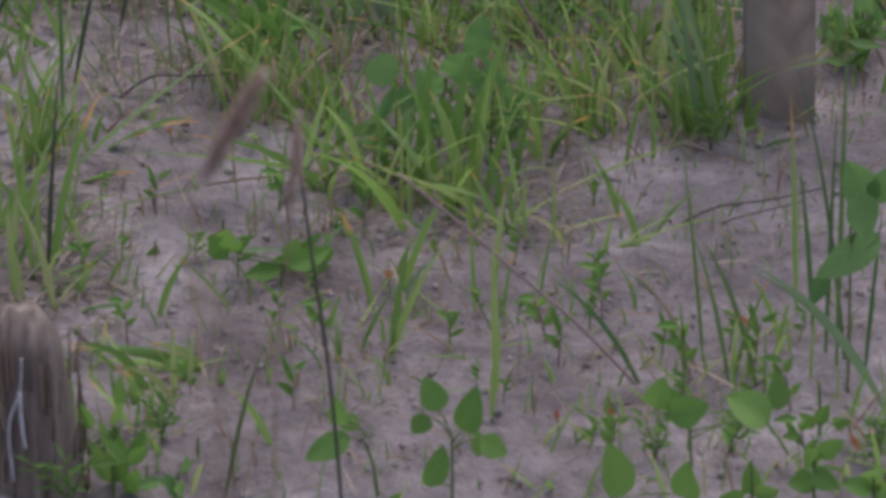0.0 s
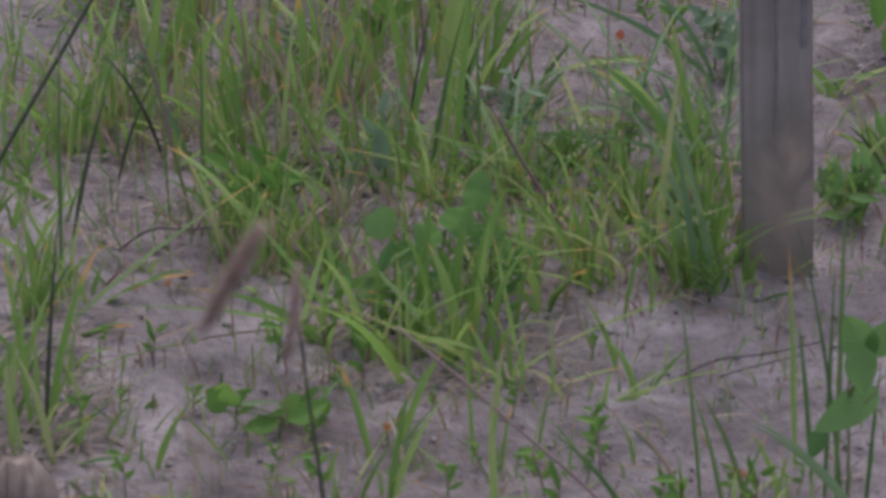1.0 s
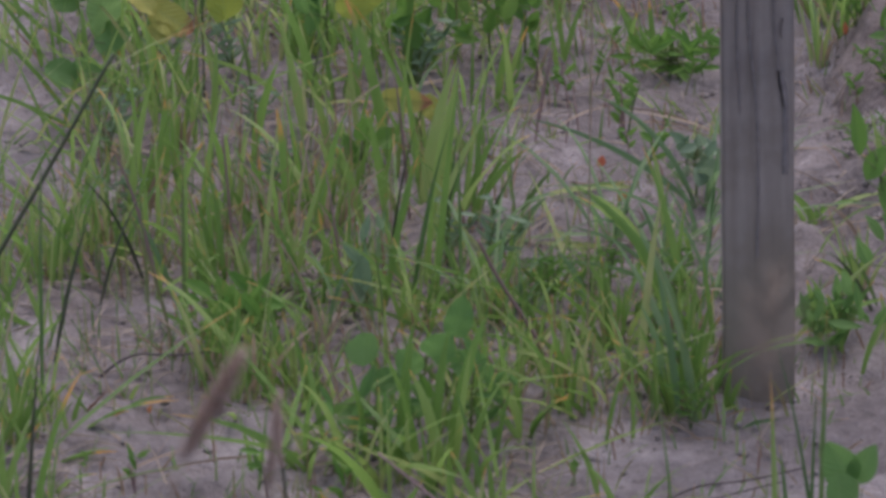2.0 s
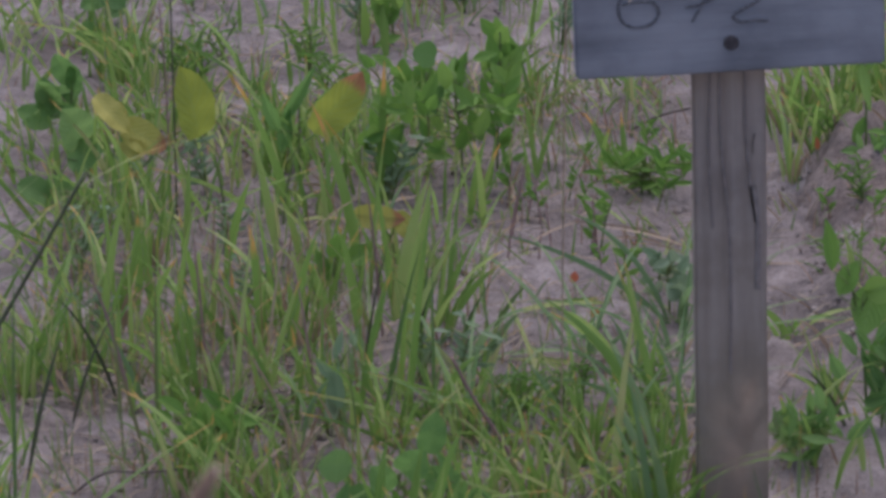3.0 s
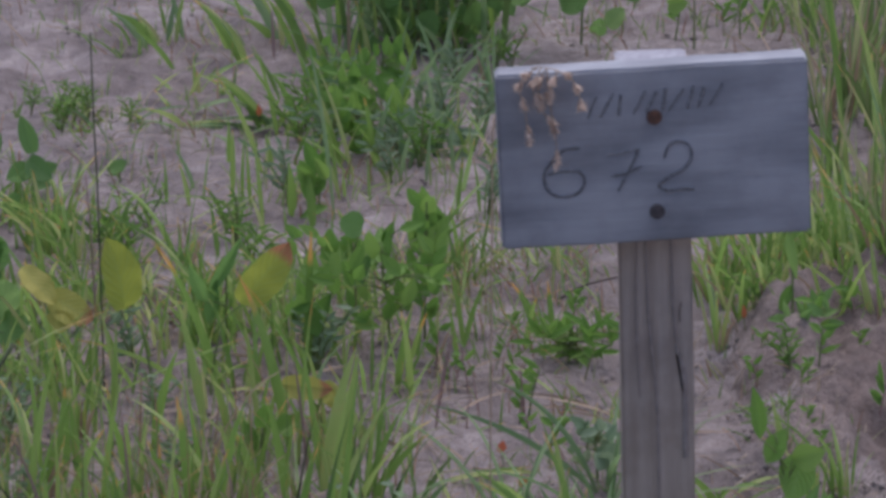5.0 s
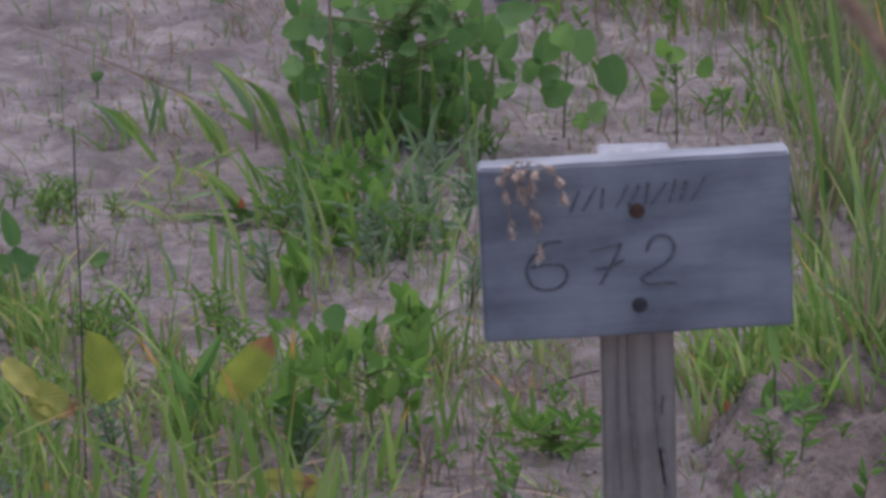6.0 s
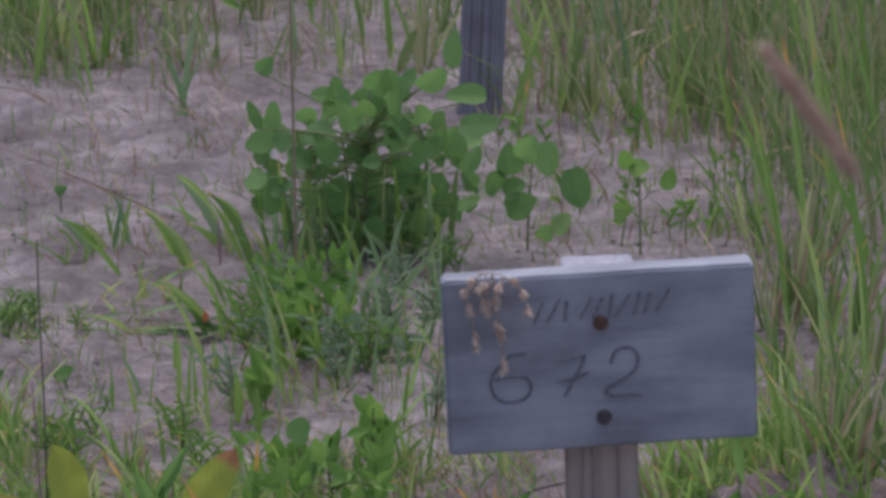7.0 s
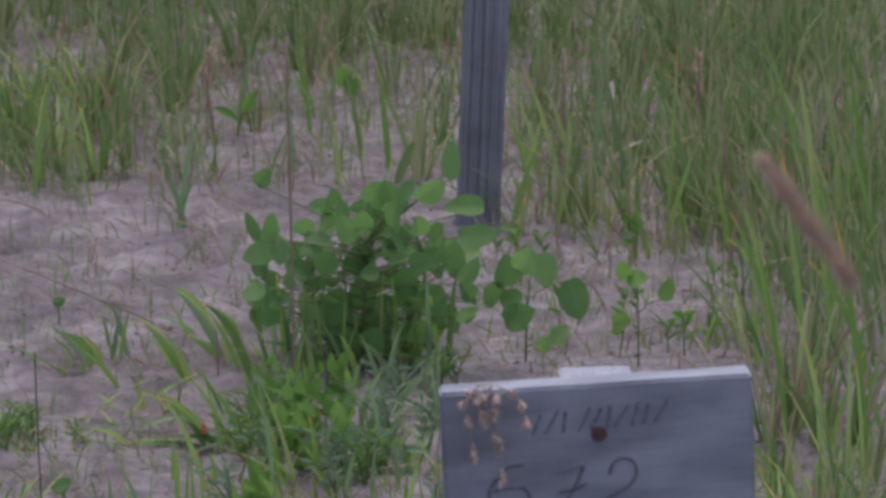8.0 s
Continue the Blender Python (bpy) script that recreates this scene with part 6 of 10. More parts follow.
blade(tuft, (-0.0504, 0.1595, -0.003), (-0.0339, 0.144, 0.0765), 0.007, 0.1, GRASS)
blade(tuft, (0.0957, 0.1556, -0.003), (0.1148, 0.1512, 0.0604), 0.007, 0.1, BLUE_GRASS)
blade(tuft, (-0.0758, 0.1601, -0.003), (-0.1069, 0.1592, 0.0664), 0.0077, 0.15, GRASS)
blade(tuft, (-0.0603, -0.1896, -0.003), (-0.0894, -0.1743, 0.0891), 0.0079, 0.1, GRASS)
blade(tuft, (-0.0244, -0.1906, -0.003), (0, -0.2051, 0.0849), 0.0079, 0.1, BLUE_GRASS)
blade(tuft, (0.0237, -0.1505, -0.003), (-0.0059, -0.16, 0.0844), 0.0073, 0.1, GRASS)
blade(tuft, (0.0595, -0.1722, -0.003), (0.0839, -0.1613, 0.0716), 0.0073, 0.1, BLUE_GRASS)
blade(tuft, (0.006, -0.0438, -0.003), (0.0369, -0.0603, 0.0682), 0.0075, 0.2, GRASS)
blade(tuft, (-0.0368, -0.0642, -0.003), (-0.0729, -0.0776, 0.0487), 0.0074, 0.2, GRASS)
blade(tuft, (0.0554, -0.0234, -0.003), (0.0982, -0.0424, 0.0499), 0.0075, 0.2, BLUE_GRASS)
blade(tuft, (-0.1038, -0.0838, -0.003), (-0.1338, -0.0655, 0.0647), 0.0081, 0.2, GRASS)
blade(tuft, (-0.0804, 0.0021, -0.003), (-0.0488, -0.0085, 0.067), 0.0075, 0.1, GRASS)
tuft = thing("grass_tuft", -0.1544, 3.9147, "thin grass blades crossing one another over sand", "grass", "grass tufts")
blade(tuft, (-0.1082, -0.0008, -0.003), (-0.144, -0.0007, 0.0803), 0.0046, 0.1, BLUE_GRASS)
blade(tuft, (-0.0974, -0.026, -0.003), (-0.0959, -0.0308, 0.1754), 0.0036, 0.05, GRASS)
blade(tuft, (-0.0659, -0.0005, -0.003), (-0.0834, 0.0188, 0.1231), 0.0062, 0.1, GRASS)
blade(tuft, (-0.0376, -0.0003, -0.003), (-0.0167, 0.0082, 0.1863), 0.0062, 0.1, GRASS)
blade(tuft, (-0.0104, 0.0255, -0.003), (0.019, 0.0295, 0.1144), 0.0052, 0.1, GRASS)
blade(tuft, (0.0004, -0.0127, -0.003), (-0.0358, -0.0131, 0.0903), 0.0046, 0.2, GRASS)
blade(tuft, (0.0293, -0.0376, -0.003), (-0.0114, -0.0469, 0.0784), 0.0046, 0.2, BLUE_GRASS)
blade(tuft, (0.0661, -0.0122, -0.003), (0.0945, 0.0014, 0.1299), 0.0057, 0.1, GRASS)
blade(tuft, (0.1082, 0.0008, -0.003), (0.1271, -0.0151, 0.1997), 0.0057, 0.05, GRASS)
blade(tuft, (0.0934, 0.0521, -0.003), (0.1595, 0.0569, 0.1597), 0.0052, 0.1, GRASS)
blade(tuft, (-0.0089, 0.255, -0.003), (0.0614, 0.2468, 0.1081), 0.0055, 0.2, DRY)
blade(tuft, (-0.1296, 0.1165, -0.003), (-0.1312, 0.1075, 0.121), 0.0058, 0.1, GRASS)
blade(tuft, (-0.1547, 0.1297, -0.003), (-0.113, 0.1279, 0.1341), 0.0064, 0.1, GRASS)
blade(tuft, (0.0576, -0.0499, -0.003), (0.0492, -0.0623, 0.0894), 0.0051, 0.1, BLUE_GRASS)
blade(tuft, (0.0208, -0.0625, -0.003), (0.0628, -0.0589, 0.0683), 0.0041, 0.4, BLUE_GRASS)
blade(tuft, (-0.0282, 0.1172, -0.003), (-0.0598, 0.1, 0.0884), 0.0042, 0.3, DRY)
blade(tuft, (0.1318, -0.0117, -0.003), (0.1783, -0.031, 0.0728), 0.0062, 0.3, GRASS)
blade(tuft, (0.2062, -0.0735, -0.003), (0.1872, -0.0879, 0.0651), 0.0051, 0.2, GRASS)
blade(tuft, (0.2239, -0.122, -0.003), (0.2548, -0.1384, 0.0656), 0.005, 0.2, GRASS)
tuft = thing("grass_tuft", 0.0302, 5.5629, "slim pale green stems and blades under a bush", "grass", "grass tufts")
blade(tuft, (-0.11, 0.039, -0.003), (-0.1305, -0.011, 0.1269), 0.005, 0.06, GRASS)
blade(tuft, (-0.0988, 0.0218, -0.003), (-0.1004, -0.0382, 0.0988), 0.0072, 0.06, BLUE_GRASS)
blade(tuft, (-0.0876, 0.0047, -0.003), (-0.0954, -0.0653, 0.1302), 0.0057, 0.06, BRIGHT)
blade(tuft, (-0.0766, -0.0122, -0.003), (-0.091, -0.0922, 0.1026), 0.0078, 0.06, STALK)
blade(tuft, (-0.0656, -0.0291, -0.003), (-0.0612, -0.0791, 0.1231), 0.005, 0.06, GRASS)
blade(tuft, (-0.0548, 0.0254, -0.003), (-0.0573, -0.0346, 0.0764), 0.0072, 0.06, BLUE_GRASS)
blade(tuft, (-0.0438, 0.0083, -0.003), (-0.0525, -0.0617, 0.108), 0.0057, 0.06, BRIGHT)
blade(tuft, (-0.0329, -0.0087, -0.003), (-0.0478, -0.0887, 0.1392), 0.0078, 0.06, STALK)
blade(tuft, (-0.022, -0.0255, -0.003), (-0.0184, -0.0755, 0.1009), 0.005, 0.06, GRASS)
blade(tuft, (-0.0108, 0.0291, -0.003), (-0.0137, -0.0309, 0.1134), 0.0072, 0.06, BLUE_GRASS)
blade(tuft, (0.0001, 0.012, -0.003), (-0.0095, -0.058, 0.0857), 0.0057, 0.06, BRIGHT)
blade(tuft, (0.0109, -0.0051, -0.003), (0.0202, -0.0851, 0.1169), 0.0078, 0.06, STALK)
blade(tuft, (0.0217, -0.022, -0.003), (0.0249, -0.072, 0.1376), 0.005, 0.06, GRASS)
blade(tuft, (0.0333, 0.0327, -0.003), (0.0297, -0.0273, 0.091), 0.0072, 0.06, BLUE_GRASS)
blade(tuft, (0.044, 0.0156, -0.003), (0.0339, -0.0544, 0.1225), 0.0057, 0.06, BRIGHT)
blade(tuft, (0.0548, -0.0015, -0.003), (0.0632, -0.0815, 0.0947), 0.0079, 0.06, STALK)
blade(tuft, (0.0654, -0.0184, -0.003), (0.068, -0.0684, 0.1154), 0.005, 0.06, GRASS)
blade(tuft, (0.076, -0.0353, -0.003), (0.072, -0.0953, 0.1466), 0.0071, 0.06, BLUE_GRASS)
blade(tuft, (0.0881, 0.0192, -0.003), (0.0772, -0.0508, 0.1002), 0.0057, 0.06, BRIGHT)
blade(tuft, (0.0987, 0.0021, -0.003), (0.1064, -0.0779, 0.1314), 0.0079, 0.06, STALK)
plant = bean_plant(0.0302, 5.5629, (0.0104, 0, 0.1561), "bushy bean plant with dense dark green oval leaves", BEAN, "heart", "bean_bush", "plant", "", 0.0022)
sprout(plant, 0.1011, -0.0181, 0.2274, 0.0439, 0.0254, 85)
sprout(plant, 0.1388, -0.0282, 0.1945, 0.0473, 0.0268, 175)
sprout(plant, 0.109, -0.0545, 0.1686, 0.046, 0.0301, 5)
sprout(plant, 0.0086, 0.0271, 0.1901, 0.0365, 0.0315, 60)
sprout(plant, 0.0348, -0.0693, 0.1839, 0.0439, 0.0301, 80)
sprout(plant, 0.0234, -0.0137, 0.148, 0.0399, 0.0335, -5)
sprout(plant, 0.0171, 0.0306, 0.1553, 0.0291, 0.0274, 90)
sprout(plant, -0.0115, -0.0609, 0.1649, 0.0365, 0.0274, 110)
sprout(plant, -0.0327, -0.0079, 0.1532, 0.0399, 0.0361, 200)
sprout(plant, -0.0988, -0.0009, 0.1405, 0.0378, 0.0288, 190)
sprout(plant, -0.09, -0.0654, 0.1671, 0.0277, 0.0214, 270)
sprout(plant, -0.0475, -0.0275, 0.1022, 0.0216, 0.0154, 90)
sprout(plant, -0.0088, 0.0088, 0.1099, 0.0365, 0.0301, 80)
sprout(plant, -0.0397, -0.0194, 0.0597, 0.0487, 0.0361, 70)
sprout(plant, -0.0578, 0.0112, 0.0564, 0.0365, 0.0301, 100)
sprout(plant, -0.1083, -0.0524, 0.1092, 0.0277, 0.0274, 200)
sprout(plant, -0.1064, -0.0433, 0.091, 0.0277, 0.0241, 20)
sprout(plant, 0.0641, -0.0576, 0.2128, 0.0378, 0.0335, 45)
sprout(plant, 0.0428, -0.0133, 0.1225, 0.0378, 0.0361, -60)
sprout(plant, 0.0233, 0.0335, 0.078, 0.0378, 0.0361, -80)
sprout(plant, 0.0819, -0.0039, 0.101, 0.0487, 0.0288, -85)
sprout(plant, 0.0991, 0.0167, 0.0723, 0.0365, 0.0241, -75)
sprout(plant, 0.0644, -0.027, 0.1636, 0.0318, 0.0241, 90)
sprout(plant, -0.0342, 0.0136, 0.1867, 0.0257, 0.0254, 90)
sprout(plant, -0.1036, -0.0586, 0.1687, 0.0338, 0.0208, 80)
sprout(plant, -0.1175, -0.0374, 0.1629, 0.0365, 0.0147, 110)
sprout(plant, -0.1192, 0.0055, 0.2179, 0.0257, 0.0208, 45)
sprout(plant, 0.0004, 0.0113, 0.066, 0.0426, 0.0335, 90)
sprout(plant, -0.0133, -0.0228, 0.0329, 0.0365, 0.0301, 110)
sprout(plant, 0.0054, -0.0602, 0.0403, 0.0304, 0.0301, 60)
sprout(plant, 0.0609, -0.0401, 0.0429, 0.0365, 0.0268, 80)
sprout(plant, 0.1126, -0.0465, 0.1124, 0.0365, 0.0214, 60)
sprout(plant, -0.0599, -0.0385, 0.1192, 0.0318, 0.0268, 150)
sprout(plant, 0.0404, 0.0207, 0.1907, 0.0304, 0.0214, 120)
sprout(plant, 0.0443, -0.0477, 0.2075, 0.0304, 0.0241, 60)
sprout(plant, 0.088, 0.0293, 0.1172, 0.0365, 0.0214, 80)
sprout(plant, 0.021, 0.0285, 0.154, 0.0304, 0.0301, 200)
sprout(plant, -0.0328, -0.0639, 0.1537, 0.0304, 0.0301, 250)
sprout(plant, 0.0545, -0.0276, 0.1304, 0.0365, 0.0301, 20)
plant = bean_plant(-0.0214, 5.6003, (-0.0247, 0, 0.1406), "bushy bean plant with dense dark green oval leaves", BEAN, "heart", "bean_bush", "plant", "", 0.002)
crowd(plant, 40, 0.0523, 0.0901, 0.1292, 0.0956, 0.08, 0.0192, 0.0321, 0.78, 0.45, 90)
plant = bean_plant(0.0956, 5.6166, (0.0133, 0, 0.1355), "bushy bean plant with dense dark green oval leaves", BEAN, "heart", "bean_bush", "plant", "", 0.002)
crowd(plant, 40, -0.0646, 0.0859, 0.1296, 0.0959, 0.08, 0.0193, 0.0322, 0.78, 0.45, 91)
plant = bean_plant(0.0177, 5.6382, (-0.0122, 0, 0.1307), "bushy bean plant with dense dark green oval leaves", BEAN, "heart", "bean_bush", "plant", "", 0.002)
crowd(plant, 40, 0.0135, 0.0802, 0.1301, 0.0962, 0.08, 0.0194, 0.0323, 0.78, 0.45, 92)
plant = bean_plant(0.2184, 5.5939, (0.0061, 0, 0.1138), "slender bean plant with green oval leaves", BEAN, "heart", "bean_plant", "plant", "", 0.0014)
sprout(plant, -0.0197, -0.0064, 0.0926, 0.0408, 0.035, 100)
sprout(plant, -0.0104, -0.0289, 0.1185, 0.038, 0.031, 60)
sprout(plant, 0.0184, -0.0096, 0.1325, 0.0408, 0.031, -80)
sprout(plant, 0.049, 0.0135, 0.0945, 0.0503, 0.0363, -70)
sprout(plant, -0.0248, -0.0246, 0.0555, 0.0421, 0.0336, 30)
sprout(plant, -0.035, -0.0014, 0.0723, 0.0408, 0.0323, 110)
sprout(plant, -0.0293, -0.0242, 0.0792, 0.0272, 0.0269, 20)
sprout(plant, 0.0291, -0.0022, 0.024, 0.0285, 0.0242, 45)
sprout(plant, 0.0177, 0.013, 0.0099, 0.0272, 0.0202, 80)
plant = bean_plant(0.3466, 5.5664, (-0.0022, 0, 0.1134), "slender bean plant with few green leaves", FRESH, "heart", "bean_plant", "plant", "", 0.0014)
sprout(plant, -0.0182, -0.0135, 0.1091, 0.0365, 0.0201, 95)
sprout(plant, -0.013, -0.0197, 0.114, 0.0257, 0.0228, 0)
sprout(plant, -0.0319, -0.0173, 0.0614, 0.0284, 0.0214, 15)
sprout(plant, 0.0249, -0.0027, 0.0825, 0.027, 0.0201, 60)
plant = bean_plant(-0.3253, 5.7825, (-0.0003, 0, 0.0173), "single bean seedling on bare sand", BEAN, "heart", "bean_plant", "seedling", "", 0.0014)
sprout(plant, -0.0062, -0.0029, 0.024, 0.0182, 0.0125, 30)
plant = bean_plant(-0.2825, 5.0585, (-0.0015, 0, 0.0123), "single bean seedling on bare sand", BEAN, "heart", "bean_plant", "seedling", "", 0.0014)
sprout(plant, -0.0109, -0.0026, 0.0177, 0.0222, 0.0147, 25)
plant = bean_plant(-0.3567, 5.028, (-0.0025, 0, 0.0184), "bean seedling on bare sand", BEAN, "heart", "bean_plant", "seedling", "", 0.0014)
sprout(plant, -0.015, -0.0006, 0.023, 0.0283, 0.0183, 20)
sprout(plant, 0.0025, 0.0014, 0.016, 0.0246, 0.0183, 200)
plant = bean_plant(-0.3666, 4.9474, (0.0014, 0, 0.0604), "young bean plant with dark green leaves", BEAN, "heart", "bean_plant", "seedling", "bean seedlings", 0.0014)
sprout(plant, 0.0028, -0.0066, 0.0708, 0.0399, 0.0192, 110)
sprout(plant, -0.0033, -0.0073, 0.0638, 0.0339, 0.024, -30)
sprout(plant, -0.0025, 0.0004, 0.0534, 0.0303, 0.0216, 200)
sprout(plant, -0.0144, -0.017, 0.0175, 0.0242, 0.024, 150)
sprout(plant, -0.0459, -0.0014, 0.066, 0.0303, 0.0216, 60)
plant = bean_plant(-0.2863, 5.075, (0.0002, 0, 0.0093), "single bean seedling on bare sand", BEAN, "heart", "bean_plant", "seedling", "", 0.0014)
sprout(plant, -0.0099, -0.0022, 0.01, 0.0248, 0.016, 30)
plant = bean_plant(0.1145, 6.6803, (0, 0, 0.0079), "yellow green upright leaf behind the bush", FRESH, "lance", "leafy_plant", "weed", "", 0.0014)
sprout(plant, 0.0008, -0.0001, 0.0149, 0.0419, 0.0144, 90)
plant = bean_plant(-0.131, 6.7209, (0.0081, 0, 0.0394), "small light green weed at the grass edge", FRESH, "lance", "leafy_plant", "weed", "", 0.0014)
sprout(plant, 0.0068, 0.0107, 0.037, 0.0372, 0.016, 60)
sprout(plant, 0.002, -0.0183, 0.0337, 0.0405, 0.0144, 150)
sprout(plant, 0.0242, -0.0022, -0.0513, 0.0324, 0.0273, 50)
sprout(plant, 0.1394, -0.0006, 0.0744, 0.0405, 0.0209, 80)
sprout(plant, 0.1618, -0.0152, 0.0675, 0.0324, 0.0209, 120)


# tufts and weeds that stand out
random.seed(77)
tuft = thing("grass_tuft", -0.3619, 3.5336, "green grass tuft with orange tips on sand", "grass", "grass tufts", z=0.0)
blade(tuft, (-0.0095, 0.0760, -0.003), (-0.0193, 0.0655, 0.0709), 0.0039, 0.06, GRASS)
blade(tuft, (-0.0071, 0.0738, -0.003), (0.0135, 0.0697, 0.0881), 0.0034, 0.06, GRASS)
blade(tuft, (-0.0117, 0.0760, -0.003), (-0.0260, 0.0587, 0.0501), 0.0039, 0.07, GRASS)
blade(tuft, (-0.0051, 0.0761, -0.003), (-0.0111, 0.0928, 0.0643), 0.0029, 0.10, TIPPED)
blade(tuft, (-0.0039, 0.0872, -0.003), (0.0158, 0.0978, 0.0243), 0.0034, 0.06, TIPPED)
blade(tuft, (-0.0104, -0.0108, -0.003), (0.0213, -0.0093, 0.0556), 0.0043, 0.07, TIPPED)
blade(tuft, (0.0078, 0.1323, -0.003), (0.0545, 0.1192, 0.0465), 0.0040, 0.13, TIPPED)
blade(tuft, (0.0144, 0.1324, -0.003), (0.0286, 0.1209, 0.0720), 0.0030, 0.11, GRASS)
blade(tuft, (-0.0204, -0.0425, -0.003), (-0.0079, -0.0294, 0.0269), 0.0038, 0.10, BRIGHT)
blade(tuft, (-0.0043, -0.1245, -0.003), (0.0127, -0.1125, 0.0405), 0.0033, 0.06, GRASS)
blade(tuft, (0.0296, -0.1541, -0.003), (0.0537, -0.1617, 0.0218), 0.0033, 0.16, GRASS)
blade(tuft, (0.0159, -0.1641, -0.003), (0.0594, -0.1549, 0.0232), 0.0046, 0.17, GRASS)
blade(tuft, (0.0005, 0.0872, -0.003), (-0.0193, 0.1024, 0.0413), 0.0030, 0.06, BRIGHT)
blade(tuft, (-0.0240, 0.0429, -0.003), (-0.0095, 0.0472, 0.0550), 0.0029, 0.09, GRASS)
blade(tuft, (0.0212, -0.1040, -0.003), (0.0120, -0.1038, 0.0412), 0.0028, 0.06, GRASS)
blade(tuft, (0.0073, -0.1838, -0.003), (0.0028, -0.1849, 0.0457), 0.0032, 0.06, GRASS)
tuft = thing("grass_tuft", -0.2620, 3.5468, "low grass blades with orange tips lying over sand", "grass", "grass tufts", z=0.0)
blade(tuft, (-0.0755, 0.0248, -0.003), (-0.0265, 0.0422, 0.0045), 0.0063, 0.17, TIPPED)
blade(tuft, (-0.0604, 0.0833, -0.003), (0.0195, 0.0853, 0.0292), 0.0040, 0.14, TIPPED)
blade(tuft, (0.0130, -0.1366, -0.003), (0.0419, -0.1202, 0.0285), 0.0047, 0.15, BLUE_GRASS)
blade(tuft, (0.0489, -0.0226, -0.003), (0.0649, -0.0073, -0.0304), 0.0029, 0.10, GRASS)
blade(tuft, (-0.0307, -0.0232, -0.003), (-0.0122, -0.0229, -0.0331), 0.0024, 0.07, TIPPED)
blade(tuft, (0.0448, -0.1059, -0.003), (0.1037, -0.1020, 0.0031), 0.0042, 0.15, BLUE_GRASS)
blade(tuft, (0.1130, -0.1257, -0.003), (0.1474, -0.1392, 0.0474), 0.0038, 0.07, BLUE_GRASS)
blade(tuft, (-0.0277, 0.1541, -0.003), (-0.0351, 0.1666, 0.0069), 0.0040, 0.12, GRASS)
blade(tuft, (-0.0253, 0.1518, -0.003), (-0.0124, 0.1336, 0.0232), 0.0035, 0.09, GRASS)
tuft = thing("grass_tuft", -0.0291, 3.5018, "bright broad grass blades fanning out of a leafy clump", "grass", "grass tufts", z=0.0)
blade(tuft, (-0.0528, 0.0235, -0.003), (-0.1015, 0.0147, 0.0481), 0.0087, 0.15, BRIGHT)
blade(tuft, (-0.0450, 0.0665, -0.003), (-0.0286, 0.0654, 0.1214), 0.0058, 0.07, TIPPED)
blade(tuft, (-0.0539, 0.0773, -0.003), (-0.0584, 0.0972, 0.0625), 0.0039, 0.06, BRIGHT)
blade(tuft, (-0.0518, -0.1251, -0.003), (-0.0200, -0.1286, 0.0764), 0.0056, 0.06, BRIGHT)
blade(tuft, (-0.0552, -0.1545, -0.003), (-0.0099, -0.1492, 0.0564), 0.0055, 0.07, BLUE_GRASS)
blade(tuft, (-0.0695, -0.1615, -0.003), (-0.0919, -0.1672, 0.0842), 0.0041, 0.09, TIPPED)
blade(tuft, (0.0521, 0.1245, -0.003), (0.0177, 0.1173, 0.0425), 0.0054, 0.08, GRASS)
blade(tuft, (0.0531, 0.1447, -0.003), (0.0441, 0.1608, 0.0469), 0.0055, 0.06, GRASS)
blade(tuft, (0.0597, 0.1335, -0.003), (0.0913, 0.1160, 0.0419), 0.0064, 0.06, TIPPED)
blade(tuft, (0.0016, -0.0491, -0.003), (-0.0049, -0.0385, 0.0507), 0.0028, 0.09, BRIGHT)
blade(tuft, (0.0037, -0.0491, -0.003), (0.0129, -0.0596, 0.0553), 0.0033, 0.07, BRIGHT)
blade(tuft, (0.0148, -0.1588, -0.003), (0.0249, -0.1717, 0.0733), 0.0032, 0.08, BRIGHT)
blade(tuft, (0.0230, -0.1684, -0.003), (0.0319, -0.1867, 0.0623), 0.0023, 0.09, TIPPED)
blade(tuft, (0.0435, -0.1682, -0.003), (0.0564, -0.1524, 0.0559), 0.0028, 0.11, GRASS)
blade(tuft, (0.0498, -0.1487, -0.003), (0.0630, -0.1393, 0.0680), 0.0028, 0.11, GRASS)
blade(tuft, (0.0995, -0.0534, -0.003), (0.1055, -0.0727, 0.0386), 0.0033, 0.07, TIPPED)
blade(tuft, (0.0722, -0.1680, -0.003), (0.0771, -0.1493, 0.0366), 0.0028, 0.10, TIPPED)
blade(tuft, (-0.0212, 0.0776, -0.003), (-0.0818, 0.0740, 0.0392), 0.0059, 0.18, GRASS)
blade(tuft, (-0.0130, 0.1217, -0.003), (0.0089, 0.1265, 0.0600), 0.0049, 0.10, GRASS)
blade(tuft, (0.0178, 0.1109, -0.003), (0.0330, 0.1026, 0.0653), 0.0049, 0.06, BRIGHT)
blade(tuft, (-0.0822, 0.0771, -0.003), (-0.1166, 0.0749, 0.0387), 0.0039, 0.06, GRASS)
blade(tuft, (-0.0402, 0.1665, -0.003), (-0.0753, 0.1618, 0.0595), 0.0045, 0.11, GRASS)
blade(tuft, (0.0310, 0.1671, -0.003), (0.0750, 0.1603, 0.0463), 0.0045, 0.05, GRASS)
blade(tuft, (0.0090, 0.1219, -0.003), (0.0484, 0.1037, 0.0270), 0.0044, 0.13, GRASS)
blade(tuft, (-0.0457, -0.0081, -0.003), (-0.0802, 0.0033, 0.0042), 0.0033, 0.14, DRY)
tuft = thing("grass_tuft", 0.1332, 3.7047, "bluish and green blades arching beside the post", "grass", "grass tufts", z=0.0)
